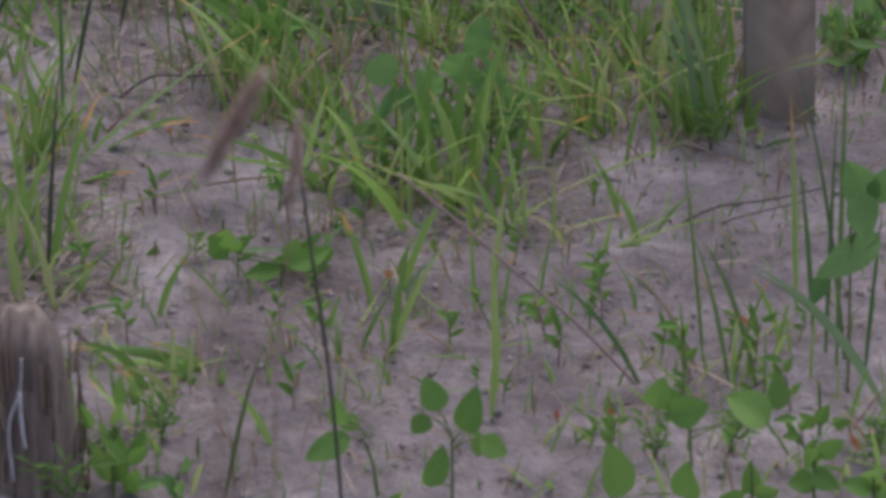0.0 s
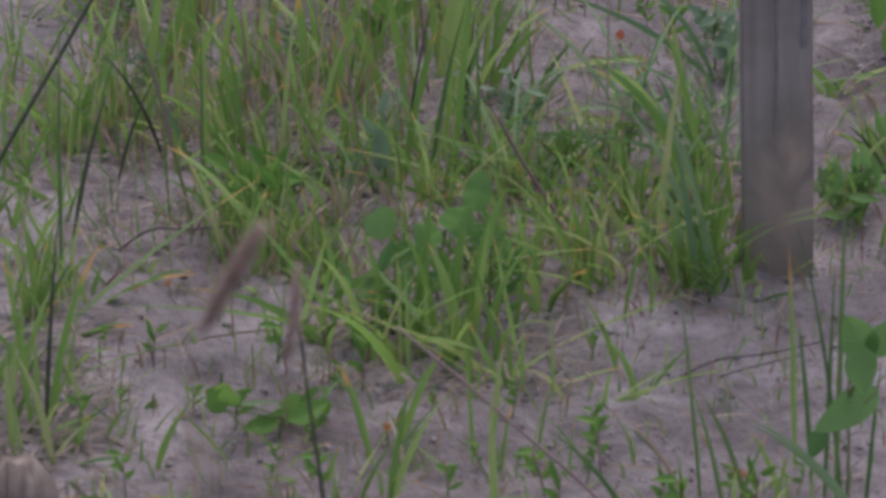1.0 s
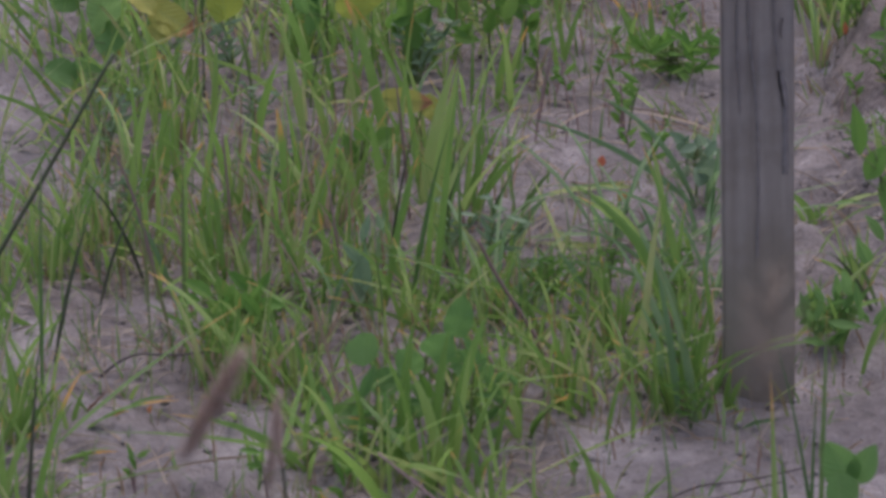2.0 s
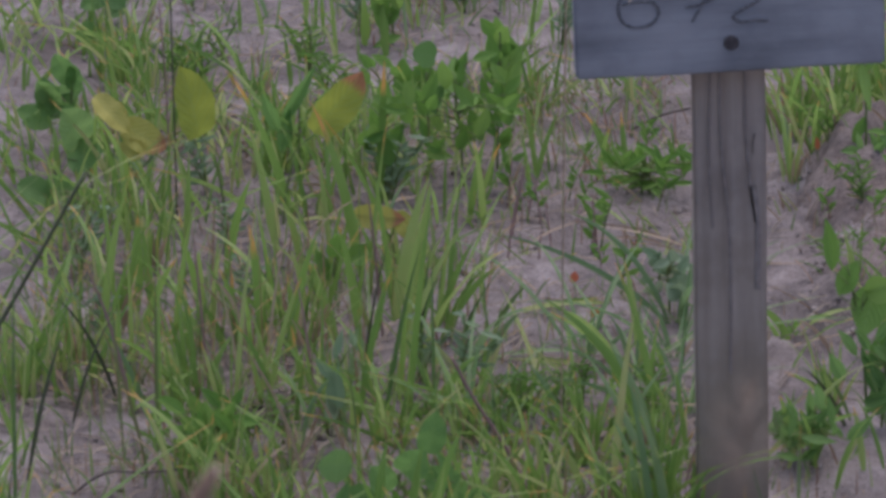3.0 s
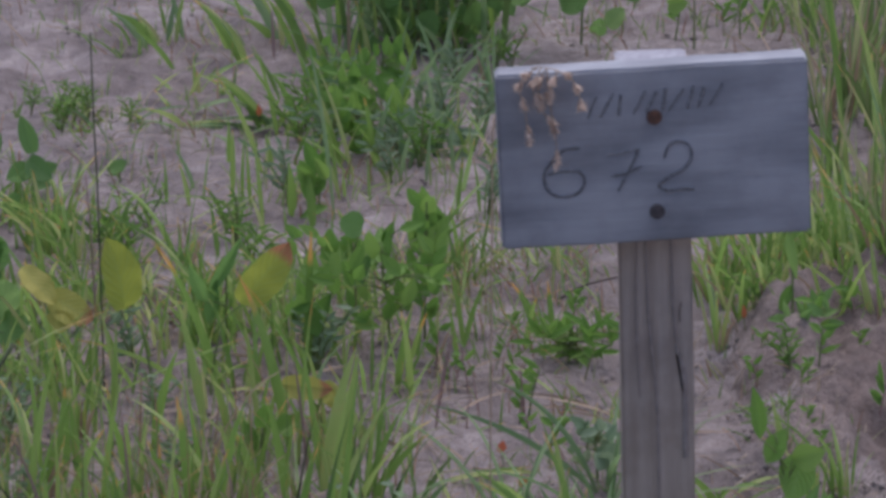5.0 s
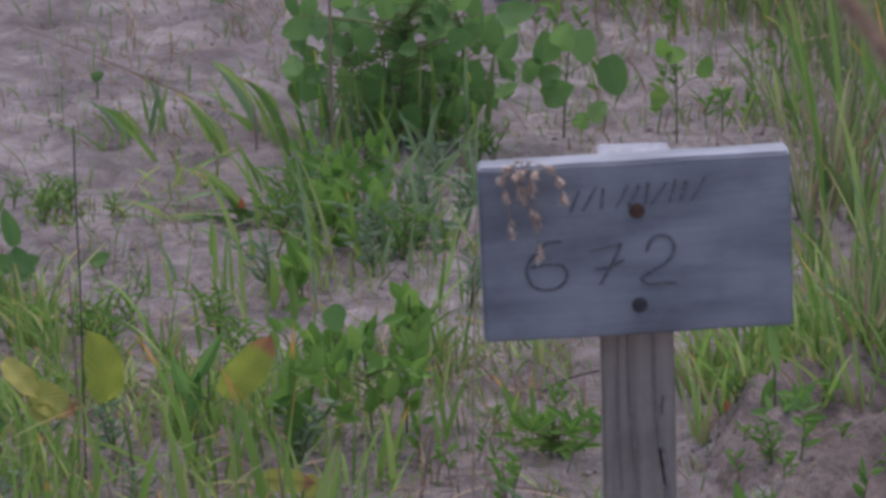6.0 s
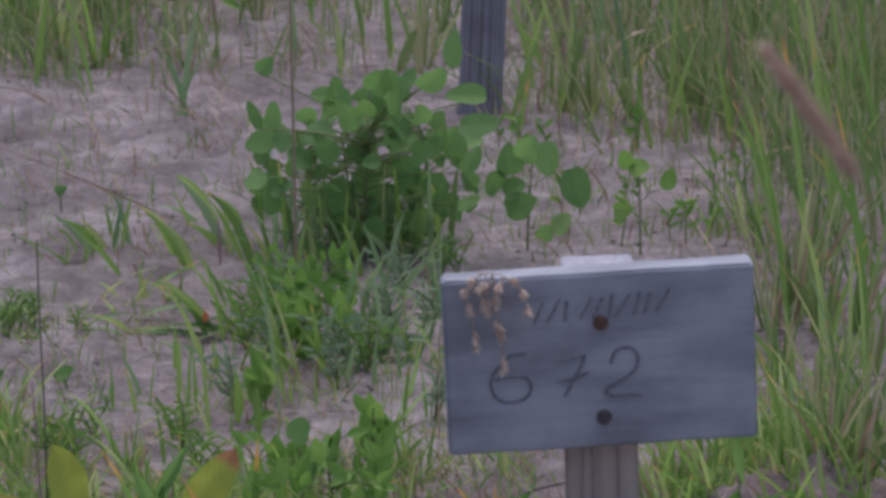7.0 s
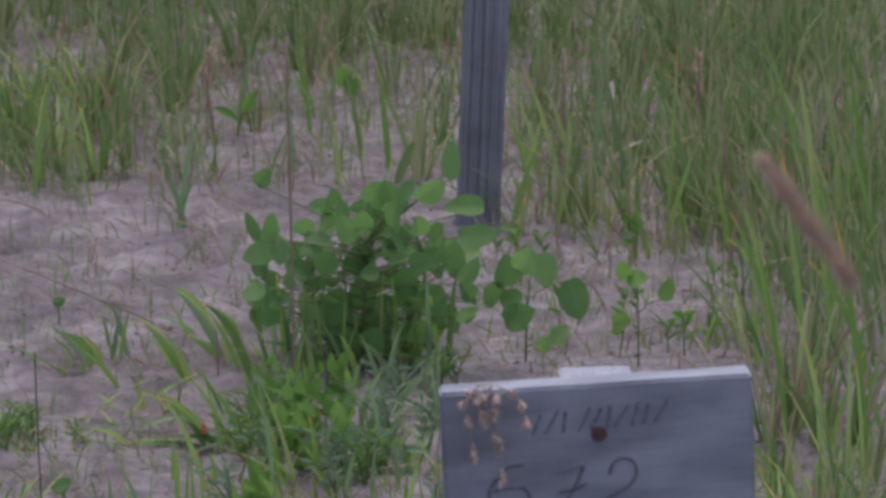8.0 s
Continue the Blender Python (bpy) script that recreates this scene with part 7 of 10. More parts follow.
blade(tuft, (-0.1211, 0.3373, -0.003), (-0.0282, 0.3289, 0.0128), 0.0054, 0.13, BLUE_GRASS)
blade(tuft, (0.0222, 0.0348, -0.003), (-0.0398, 0.0540, 0.1206), 0.0071, 0.08, BLUE_GRASS)
blade(tuft, (0.0153, -0.0346, -0.003), (-0.0047, -0.0463, 0.1287), 0.0060, 0.05, BLUE_GRASS)
blade(tuft, (0.0228, -0.0117, -0.003), (0.0410, -0.0294, 0.1080), 0.0050, 0.06, GRASS)
blade(tuft, (-0.0024, -0.0347, -0.003), (-0.0054, -0.0276, 0.0643), 0.0040, 0.06, GRASS)
blade(tuft, (0.0434, 0.0585, -0.003), (0.0681, 0.0402, 0.0806), 0.0025, 0.08, PURPLE_STEM)
blade(tuft, (0.0259, 0.0115, -0.003), (0.0328, 0.0014, 0.0910), 0.0040, 0.11, GRASS)
blade(tuft, (-0.0434, -0.0800, -0.003), (-0.0313, -0.0952, 0.0635), 0.0035, 0.08, GRASS)
blade(tuft, (-0.0211, -0.0687, -0.003), (-0.0240, -0.0577, 0.0718), 0.0045, 0.07, GRASS)
blade(tuft, (0.0551, 0.0658, -0.003), (0.1080, 0.0853, 0.0148), 0.0071, 0.15, GRASS)
blade(tuft, (0.1102, 0.1192, -0.003), (0.1703, 0.1089, 0.0430), 0.0046, 0.14, GRASS)
blade(tuft, (-0.0247, -0.2146, -0.003), (0.0164, -0.2331, 0.0477), 0.0043, 0.08, GRASS)
blade(tuft, (-0.0691, -0.0353, -0.003), (-0.0828, -0.0453, 0.0331), 0.0045, 0.10, GRASS)
blade(tuft, (-0.0113, -0.0348, -0.003), (-0.0427, -0.0216, 0.0473), 0.0040, 0.08, GRASS)
blade(tuft, (0.0293, -0.0173, -0.003), (0.0140, -0.0361, 0.0774), 0.0050, 0.07, GRASS)
blade(tuft, (0.0072, -0.0118, -0.003), (-0.0210, -0.0221, 0.0811), 0.0045, 0.06, BRIGHT)
blade(tuft, (-0.0514, -0.0351, -0.003), (-0.0655, -0.0459, 0.0668), 0.0040, 0.10, GRASS)
blade(tuft, (-0.0772, 0.0340, -0.003), (-0.0869, 0.0196, 0.0642), 0.0041, 0.05, BRIGHT)
blade(tuft, (-0.0326, 0.0110, -0.003), (-0.0104, 0.0281, 0.0513), 0.0040, 0.08, BRIGHT)
blade(tuft, (0.0593, -0.0455, -0.003), (0.0667, -0.0259, 0.0062), 0.0050, 0.14, GRASS)
blade(tuft, (0.0636, -0.0478, -0.003), (0.1045, -0.0317, -0.0033), 0.0035, 0.16, BLUE_GRASS)
tuft = thing("grass_tuft", -0.0699, 3.9518, "tall bright blades rising behind the clump", "grass", "grass tufts", z=0.0)
blade(tuft, (0.0214, 0.0340, -0.003), (0.0569, 0.0457, 0.1176), 0.0053, 0.09, GRASS)
blade(tuft, (0.0308, 0.0472, -0.003), (0.0404, 0.0470, 0.1171), 0.0038, 0.06, STALK)
blade(tuft, (0.0147, -0.0050, -0.003), (0.0245, -0.0166, 0.1202), 0.0064, 0.10, BRIGHT)
blade(tuft, (0.0445, 0.1552, -0.003), (0.0736, 0.1712, 0.0724), 0.0055, 0.11, GRASS)
blade(tuft, (-0.0042, -0.0052, -0.003), (-0.0227, -0.0117, 0.0682), 0.0053, 0.09, BRIGHT)
blade(tuft, (-0.0276, -0.0182, -0.003), (-0.0439, -0.0062, 0.0711), 0.0053, 0.09, BRIGHT)
blade(tuft, (-0.0465, -0.0183, -0.003), (-0.0887, -0.0057, 0.0658), 0.0042, 0.08, GRASS)
blade(tuft, (-0.0658, -0.0056, -0.003), (-0.0748, 0.0005, 0.0685), 0.0042, 0.09, TIPPED)
blade(tuft, (-0.0213, -0.0937, -0.003), (-0.0254, -0.1030, 0.0584), 0.0047, 0.11, BRIGHT)
blade(tuft, (-0.0895, -0.0058, -0.003), (-0.1082, 0.0124, 0.0740), 0.0042, 0.05, GRASS)
blade(tuft, (0.0858, 0.0085, -0.003), (0.1116, 0.0273, 0.0640), 0.0048, 0.11, GRASS)
blade(tuft, (0.0577, -0.0931, -0.003), (0.0991, -0.0864, 0.0672), 0.0047, 0.05, GRASS)
tuft = thing("grass_tuft", -0.1549, 4.2196, "broad bright grass blades with orange tips", "grass", "grass tufts", z=0.0)
blade(tuft, (-0.0066, 0.2309, -0.003), (-0.0643, 0.2469, 0.1275), 0.0053, 0.06, TIPPED)
blade(tuft, (-0.0030, 0.1993, -0.003), (-0.0418, 0.2181, 0.0819), 0.0082, 0.09, BRIGHT)
blade(tuft, (-0.0098, -0.0962, -0.003), (-0.0279, -0.1138, 0.1362), 0.0066, 0.06, BRIGHT)
blade(tuft, (-0.1167, -0.0684, -0.003), (-0.1265, -0.0630, 0.0899), 0.0100, 0.08, BRIGHT)
blade(tuft, (-0.0941, 0.0103, -0.003), (-0.0993, 0.0202, 0.0738), 0.0056, 0.11, TIPPED)
blade(tuft, (-0.0768, -0.0542, -0.003), (-0.0777, -0.0655, 0.0621), 0.0078, 0.05, BRIGHT)
blade(tuft, (0.1094, -0.0611, -0.003), (0.1259, -0.0442, 0.1200), 0.0078, 0.05, BRIGHT)
blade(tuft, (0.0713, -0.0113, -0.003), (0.0879, 0.0038, 0.1638), 0.0062, 0.06, TIPPED)
blade(tuft, (0.0307, 0.0104, -0.003), (0.0538, 0.0228, 0.0995), 0.0068, 0.10, BRIGHT)
blade(tuft, (0.0953, 0.0768, -0.003), (0.0751, 0.0919, 0.0811), 0.0063, 0.08, BRIGHT)
blade(tuft, (0.0928, 0.2792, -0.003), (0.1273, 0.2944, 0.0229), 0.0054, 0.13, BRIGHT)
blade(tuft, (0.0898, 0.1069, -0.003), (0.0190, 0.1137, 0.1328), 0.0069, 0.07, TIPPED)
blade(tuft, (0.1101, -0.1374, -0.003), (0.1467, -0.1218, 0.0980), 0.0066, 0.10, STALK)
blade(tuft, (-0.0239, 0.0588, -0.003), (0.0451, 0.0577, 0.0527), 0.0051, 0.15, DRY)
blade(tuft, (-0.0049, -0.1239, -0.003), (0.0134, -0.1428, 0.0591), 0.0049, 0.05, TIPPED)
blade(tuft, (-0.1579, 0.1679, -0.003), (-0.1840, 0.1717, 0.1136), 0.0058, 0.08, BRIGHT)
blade(tuft, (-0.1489, 0.1067, -0.003), (-0.1602, 0.1212, 0.1088), 0.0052, 0.09, BRIGHT)
blade(tuft, (-0.1504, -0.0684, -0.003), (-0.1610, -0.0829, 0.1358), 0.0044, 0.07, GRASS)
blade(tuft, (-0.0742, -0.2049, -0.003), (-0.0879, -0.1942, 0.0678), 0.0065, 0.08, BRIGHT)
blade(tuft, (-0.0502, -0.1512, -0.003), (-0.0678, -0.1708, 0.0488), 0.0076, 0.10, GRASS)
blade(tuft, (-0.0449, -0.1032, -0.003), (-0.0472, -0.0901, 0.0501), 0.0044, 0.06, TIPPED)
blade(tuft, (0.0341, 0.0768, -0.003), (0.0223, 0.0785, 0.1071), 0.0051, 0.07, GRASS)
blade(tuft, (0.1319, -0.0961, -0.003), (0.1466, -0.0846, 0.1313), 0.0050, 0.07, GRASS)
blade(tuft, (0.1214, -0.0112, -0.003), (0.1018, -0.0219, 0.0728), 0.0056, 0.08, BRIGHT)
blade(tuft, (0.0575, -0.0682, -0.003), (0.0724, -0.0496, 0.0669), 0.0067, 0.06, BRIGHT)
blade(tuft, (0.0179, -0.0682, -0.003), (0.0043, -0.0837, 0.0687), 0.0050, 0.09, BRIGHT)
tuft = thing("grass_tuft", -0.1679, 3.9707, "tall green blades among pale woolly weeds", "grass", "grass tufts", z=0.0)
blade(tuft, (0.0522, -0.0660, -0.003), (0.0498, -0.0505, 0.0368), 0.0074, 0.08, BRIGHT)
blade(tuft, (0.0657, -0.0405, -0.003), (0.0637, -0.0432, 0.0389), 0.0085, 0.10, BRIGHT)
blade(tuft, (0.0697, -0.0084, -0.003), (0.0804, 0.0027, 0.0669), 0.0053, 0.05, BLUE_GRASS)
blade(tuft, (0.0572, 0.0177, -0.003), (0.0749, 0.0329, 0.0453), 0.0054, 0.06, BLUE_GRASS)
blade(tuft, (0.0878, 0.0441, -0.003), (0.0796, 0.0362, 0.0390), 0.0048, 0.10, BLUE_GRASS)
blade(tuft, (0.1172, -0.0083, -0.003), (0.1127, -0.0114, 0.0520), 0.0043, 0.10, GRASS)
blade(tuft, (0.1370, -0.1158, -0.003), (0.1520, -0.1291, 0.0870), 0.0047, 0.10, GRASS)
blade(tuft, (0.1454, 0.0441, -0.003), (0.1361, 0.0312, 0.0562), 0.0043, 0.06, GRASS)
blade(tuft, (-0.0972, -0.1161, -0.003), (-0.1295, -0.1163, 0.1017), 0.0026, 0.07, BLUE_GRASS)
blade(tuft, (0.0859, 0.1527, -0.003), (0.0665, 0.1544, 0.0413), 0.0050, 0.10, BRIGHT)
blade(tuft, (-0.0179, 0.0440, -0.003), (0.0064, 0.0524, 0.0482), 0.0043, 0.05, GRASS)
blade(tuft, (-0.0006, -0.0342, -0.003), (-0.0135, -0.0417, 0.0635), 0.0042, 0.08, GRASS)
blade(tuft, (0.0222, -0.0084, -0.003), (0.0418, -0.0090, 0.0611), 0.0043, 0.09, GRASS)
blade(tuft, (-0.0837, 0.0175, -0.003), (-0.0873, 0.0169, 0.0615), 0.0048, 0.05, GRASS)
blade(tuft, (-0.1631, 0.1248, -0.003), (-0.1752, 0.1146, 0.0662), 0.0049, 0.10, GRASS)
blade(tuft, (-0.1765, 0.0438, -0.003), (-0.1884, 0.0381, 0.0739), 0.0048, 0.10, GRASS)
blade(tuft, (-0.1995, 0.1524, -0.003), (-0.1746, 0.1718, 0.0662), 0.0044, 0.09, GRASS)
blade(tuft, (-0.1429, 0.0438, -0.003), (-0.1276, 0.0509, 0.0589), 0.0043, 0.09, GRASS)
blade(tuft, (-0.1989, -0.0344, -0.003), (-0.1918, -0.0419, 0.0635), 0.0042, 0.10, TIPPED)
blade(tuft, (0.0954, -0.1220, -0.003), (0.1141, -0.1233, 0.0552), 0.0052, 0.10, BRIGHT)
blade(tuft, (0.1143, -0.1586, -0.003), (0.1329, -0.1664, 0.0671), 0.0051, 0.10, BRIGHT)
blade(tuft, (0.1648, -0.1586, -0.003), (0.1511, -0.1471, 0.0547), 0.0046, 0.09, GRASS)
blade(tuft, (0.0397, 0.0440, -0.003), (0.0212, 0.0417, 0.0522), 0.0032, 0.06, DRY)
blade(tuft, (-0.0455, 0.0176, -0.003), (-0.0596, 0.0284, 0.0470), 0.0032, 0.07, DRY)
blade(tuft, (-0.1288, 0.1248, -0.003), (-0.1181, 0.1313, 0.0601), 0.0033, 0.06, DRY)
tuft = thing("grass_tuft", 0.0503, 4.3653, "slender orange-tipped blades on open sand", "grass", "grass tufts", z=0.0)
blade(tuft, (-0.0537, -0.2694, -0.003), (-0.0125, -0.2861, 0.0789), 0.0060, 0.06, STALK)
blade(tuft, (-0.0080, -0.0688, -0.003), (0.0532, -0.0565, 0.0335), 0.0034, 0.13, DRY)
blade(tuft, (0.0180, 0.1580, -0.003), (0.0045, 0.1741, 0.0762), 0.0054, 0.07, TIPPED)
blade(tuft, (0.0883, 0.1911, -0.003), (0.0638, 0.1941, 0.0556), 0.0054, 0.07, TIPPED)
blade(tuft, (-0.0074, -0.0083, -0.003), (0.0103, -0.0035, 0.0856), 0.0029, 0.06, PURPLE_STEM)
blade(tuft, (0.0293, -0.0387, -0.003), (0.0202, -0.0426, 0.0557), 0.0023, 0.11, PURPLE_STEM)
blade(tuft, (-0.0363, -0.1569, -0.003), (-0.0240, -0.1697, 0.0736), 0.0039, 0.09, BRIGHT)
blade(tuft, (-0.0231, -0.0388, -0.003), (-0.0028, -0.0457, 0.0568), 0.0040, 0.07, TIPPED)
blade(tuft, (-0.0383, 0.0537, -0.003), (-0.0177, 0.0347, 0.0782), 0.0047, 0.05, TIPPED)
blade(tuft, (0.0060, 0.0381, -0.003), (0.0242, 0.0561, 0.0489), 0.0029, 0.10, PURPLE_STEM)
blade(tuft, (0.0526, 0.0226, -0.003), (0.0579, 0.0346, 0.0178), 0.0023, 0.10, PURPLE_STEM)
blade(tuft, (-0.0275, 0.1174, -0.003), (-0.0196, 0.1355, 0.0554), 0.0042, 0.06, BRIGHT)
tuft = thing("grass_tuft", 0.1165, 3.9379, "broad bluish green blades lying across the sand", "grass", "grass tufts", z=0.0)
blade(tuft, (-0.1029, 0.0904, -0.003), (-0.0694, 0.0937, 0.0502), 0.0076, 0.08, BLUE_GRASS)
blade(tuft, (0.0098, 0.2535, -0.003), (-0.0650, 0.2564, -0.0107), 0.0050, 0.18, GRASS)
blade(tuft, (-0.0283, 0.0904, -0.003), (-0.1102, 0.1009, 0.0011), 0.0054, 0.18, GRASS)
blade(tuft, (0.0283, 0.0222, -0.003), (-0.0446, 0.0069, 0.0827), 0.0074, 0.09, GRASS)
blade(tuft, (0.0417, -0.1073, -0.003), (-0.0005, -0.1003, 0.0984), 0.0083, 0.09, BLUE_GRASS)
blade(tuft, (0.0344, 0.0905, -0.003), (0.0190, 0.0952, 0.0957), 0.0065, 0.10, GRASS)
blade(tuft, (0.0370, -0.0010, -0.003), (0.0451, -0.0089, 0.0837), 0.0053, 0.11, GRASS)
blade(tuft, (0.0676, 0.0773, -0.003), (0.0721, 0.0735, 0.0731), 0.0032, 0.09, STALK)
blade(tuft, (0.0541, 0.0772, -0.003), (0.0339, 0.0931, 0.0453), 0.0054, 0.09, BRIGHT)
blade(tuft, (0.0648, -0.1073, -0.003), (0.0541, -0.1149, 0.0795), 0.0047, 0.06, GRASS)
blade(tuft, (0.0121, -0.0138, -0.003), (0.0021, -0.0207, 0.0380), 0.0053, 0.09, BRIGHT)
blade(tuft, (-0.0823, -0.0518, -0.003), (-0.0721, -0.0319, 0.0524), 0.0042, 0.10, GRASS)
blade(tuft, (-0.0442, -0.0011, -0.003), (-0.0257, -0.0051, 0.0420), 0.0042, 0.07, BLUE_GRASS)
blade(tuft, (-0.0170, -0.0517, -0.003), (-0.0311, -0.0390, 0.0451), 0.0042, 0.07, GRASS)
blade(tuft, (-0.0736, -0.1135, -0.003), (-0.0921, -0.1170, 0.0459), 0.0046, 0.05, GRASS)
blade(tuft, (-0.0042, -0.1012, -0.003), (0.0180, -0.1139, 0.0447), 0.0047, 0.08, BRIGHT)
blade(tuft, (-0.0550, -0.1013, -0.003), (-0.0366, -0.0935, 0.0317), 0.0041, 0.09, GRASS)
blade(tuft, (0.0577, -0.0516, -0.003), (0.0336, -0.0570, 0.0522), 0.0052, 0.11, BRIGHT)
tuft = thing("grass_tuft", 0.3112, 3.9601, "dark green blades on the shaded side of the bank", "grass", "grass tufts", z=0.0)
blade(tuft, (0.0249, 0.3070, -0.003), (-0.0257, 0.3119, 0.0101), 0.0028, 0.13, GRASS)
blade(tuft, (0.0263, 0.1847, -0.003), (-0.0263, 0.1674, -0.0172), 0.0050, 0.18, GRASS)
blade(tuft, (-0.0363, 0.1292, -0.003), (-0.0576, 0.1487, 0.0224), 0.0044, 0.11, GRASS)
blade(tuft, (-0.0393, -0.1171, -0.003), (0.0110, -0.1130, 0.0317), 0.0073, 0.14, BRIGHT)
blade(tuft, (0.0100, -0.0422, -0.003), (-0.0158, -0.0585, 0.0492), 0.0032, 0.07, STALK)
blade(tuft, (-0.0326, 0.0684, -0.003), (0.0206, 0.0573, 0.0505), 0.0043, 0.18, GRASS)
blade(tuft, (-0.0480, -0.1476, -0.003), (-0.0296, -0.1319, 0.0382), 0.0051, 0.10, GRASS)
blade(tuft, (-0.0251, -0.1476, -0.003), (-0.0410, -0.1617, 0.0549), 0.0051, 0.06, GRASS)
blade(tuft, (0.0300, -0.1475, -0.003), (0.0048, -0.1556, 0.0623), 0.0046, 0.11, GRASS)
blade(tuft, (0.0342, 0.0288, -0.003), (0.0485, 0.0154, 0.0460), 0.0048, 0.10, GRASS)
blade(tuft, (-0.0058, 0.0027, -0.003), (-0.0390, 0.0099, 0.0175), 0.0048, 0.15, GRASS)
blade(tuft, (-0.0013, -0.1354, -0.003), (0.0267, -0.1171, 0.0373), 0.0052, 0.07, GRASS)
blade(tuft, (0.0404, -0.0737, -0.003), (0.0204, -0.0727, 0.0547), 0.0042, 0.06, STALK)
blade(tuft, (-0.0343, -0.0737, -0.003), (-0.0501, -0.0899, 0.0414), 0.0052, 0.05, GRASS)
blade(tuft, (0.0063, 0.1088, -0.003), (-0.0290, 0.1015, 0.0339), 0.0033, 0.13, DRY)
blade(tuft, (0.0506, 0.0552, -0.003), (0.0053, 0.0377, 0.0324), 0.0027, 0.18, RUSSET)
tuft = thing("grass_tuft", 0.3522, 4.6356, "upright green grass on top of the sand bank", "grass", "grass tufts", z=0.0)
blade(tuft, (-0.0256, 0.0484, -0.003), (-0.0333, 0.0400, 0.0777), 0.0049, 0.10, GRASS)
blade(tuft, (-0.0070, -0.0033, -0.003), (-0.0030, 0.0047, 0.0832), 0.0049, 0.09, GRASS)
blade(tuft, (0.0183, 0.0311, -0.003), (0.0330, 0.0373, 0.0843), 0.0043, 0.11, GRASS)
blade(tuft, (0.0374, -0.0790, -0.003), (0.0214, -0.0639, 0.0995), 0.0042, 0.09, TIPPED)
blade(tuft, (-0.0432, -0.0791, -0.003), (-0.0509, -0.0767, 0.0642), 0.0078, 0.09, BLUE_GRASS)
blade(tuft, (-0.0203, -0.0407, -0.003), (-0.0084, -0.0317, 0.0255), 0.0109, 0.08, GRASS)
blade(tuft, (0.0316, 0.1551, -0.003), (0.0610, 0.1552, 0.0530), 0.0050, 0.06, GRASS)
blade(tuft, (-0.0446, 0.1012, -0.003), (-0.0366, 0.1150, 0.0540), 0.0050, 0.08, BRIGHT)
blade(tuft, (-0.0112, 0.1012, -0.003), (-0.0194, 0.0839, 0.0696), 0.0050, 0.06, BRIGHT)
blade(tuft, (0.0138, 0.1012, -0.003), (0.0217, 0.1162, 0.0594), 0.0044, 0.07, GRASS)
blade(tuft, (0.0584, 0.0660, -0.003), (0.0504, 0.0616, 0.0767), 0.0050, 0.09, GRASS)
blade(tuft, (-0.0487, -0.1527, -0.003), (-0.0565, -0.1382, 0.0342), 0.0071, 0.07, GRASS)
blade(tuft, (0.0311, -0.2163, -0.003), (-0.0013, -0.2208, 0.0292), 0.0059, 0.15, GRASS)
blade(tuft, (0.0114, -0.2005, -0.003), (0.0037, -0.2194, 0.0398), 0.0047, 0.10, GRASS)
blade(tuft, (-0.0551, -0.2163, -0.003), (-0.0648, -0.2356, 0.0343), 0.0029, 0.11, DRY)
blade(tuft, (-0.0201, 0.2286, -0.003), (-0.0389, 0.2147, 0.0461), 0.0051, 0.06, GRASS)
blade(tuft, (0.0738, 0.1552, -0.003), (0.0535, 0.1691, 0.0603), 0.0050, 0.10, GRASS)
tuft = thing("grass_tuft", -0.1732, 5.4310, "dark green spreading blades on bare sand", "grass", "grass tufts", z=0.0)
blade(tuft, (-0.1136, 0.1860, -0.003), (-0.1544, 0.1753, 0.0435), 0.0066, 0.08, BLUE_GRASS)
blade(tuft, (-0.0904, 0.1734, -0.003), (-0.1220, 0.1725, 0.0374), 0.0065, 0.09, GRASS)
blade(tuft, (0.0062, 0.0765, -0.003), (-0.0495, 0.0639, 0.0830), 0.0086, 0.10, GRASS)
blade(tuft, (0.0257, 0.3452, -0.003), (-0.0177, 0.3651, 0.0398), 0.0075, 0.16, GRASS)
blade(tuft, (0.0176, 0.2646, -0.003), (-0.0352, 0.2815, 0.0244), 0.0059, 0.18, BLUE_GRASS)
blade(tuft, (0.0239, -0.1273, -0.003), (-0.0183, -0.1322, 0.0529), 0.0076, 0.10, GRASS)
blade(tuft, (0.0633, 0.2888, -0.003), (0.0171, 0.3021, 0.0323), 0.0074, 0.16, BRIGHT)
blade(tuft, (0.0198, -0.4371, -0.003), (0.0243, -0.4528, 0.0897), 0.0059, 0.09, BRIGHT)
blade(tuft, (0.0465, -0.3219, -0.003), (0.0406, -0.3054, 0.0337), 0.0080, 0.07, BRIGHT)
blade(tuft, (-0.0090, -0.1593, -0.003), (-0.0522, -0.1534, -0.0047), 0.0069, 0.17, BLUE_GRASS)
blade(tuft, (0.0462, -0.1603, -0.003), (-0.0090, -0.1563, 0.0055), 0.0069, 0.12, GRASS)
blade(tuft, (0.0769, -0.1674, -0.003), (0.0341, -0.1621, 0.0166), 0.0055, 0.14, BLUE_GRASS)
blade(tuft, (-0.0742, 0.1731, -0.003), (-0.0607, 0.1874, 0.0632), 0.0051, 0.09, GRASS)
blade(tuft, (-0.0859, 0.2221, -0.003), (-0.0946, 0.2143, 0.0427), 0.0051, 0.10, GRASS)
blade(tuft, (0.0403, 0.1230, -0.003), (0.0375, 0.1280, 0.0520), 0.0043, 0.07, PURPLE_STEM)
blade(tuft, (-0.0393, 0.0079, -0.003), (-0.0582, 0.0213, 0.0291), 0.0035, 0.10, DRY)
blade(tuft, (-0.0182, -0.0603, -0.003), (-0.0181, -0.0446, 0.0409), 0.0028, 0.10, RUSSET)
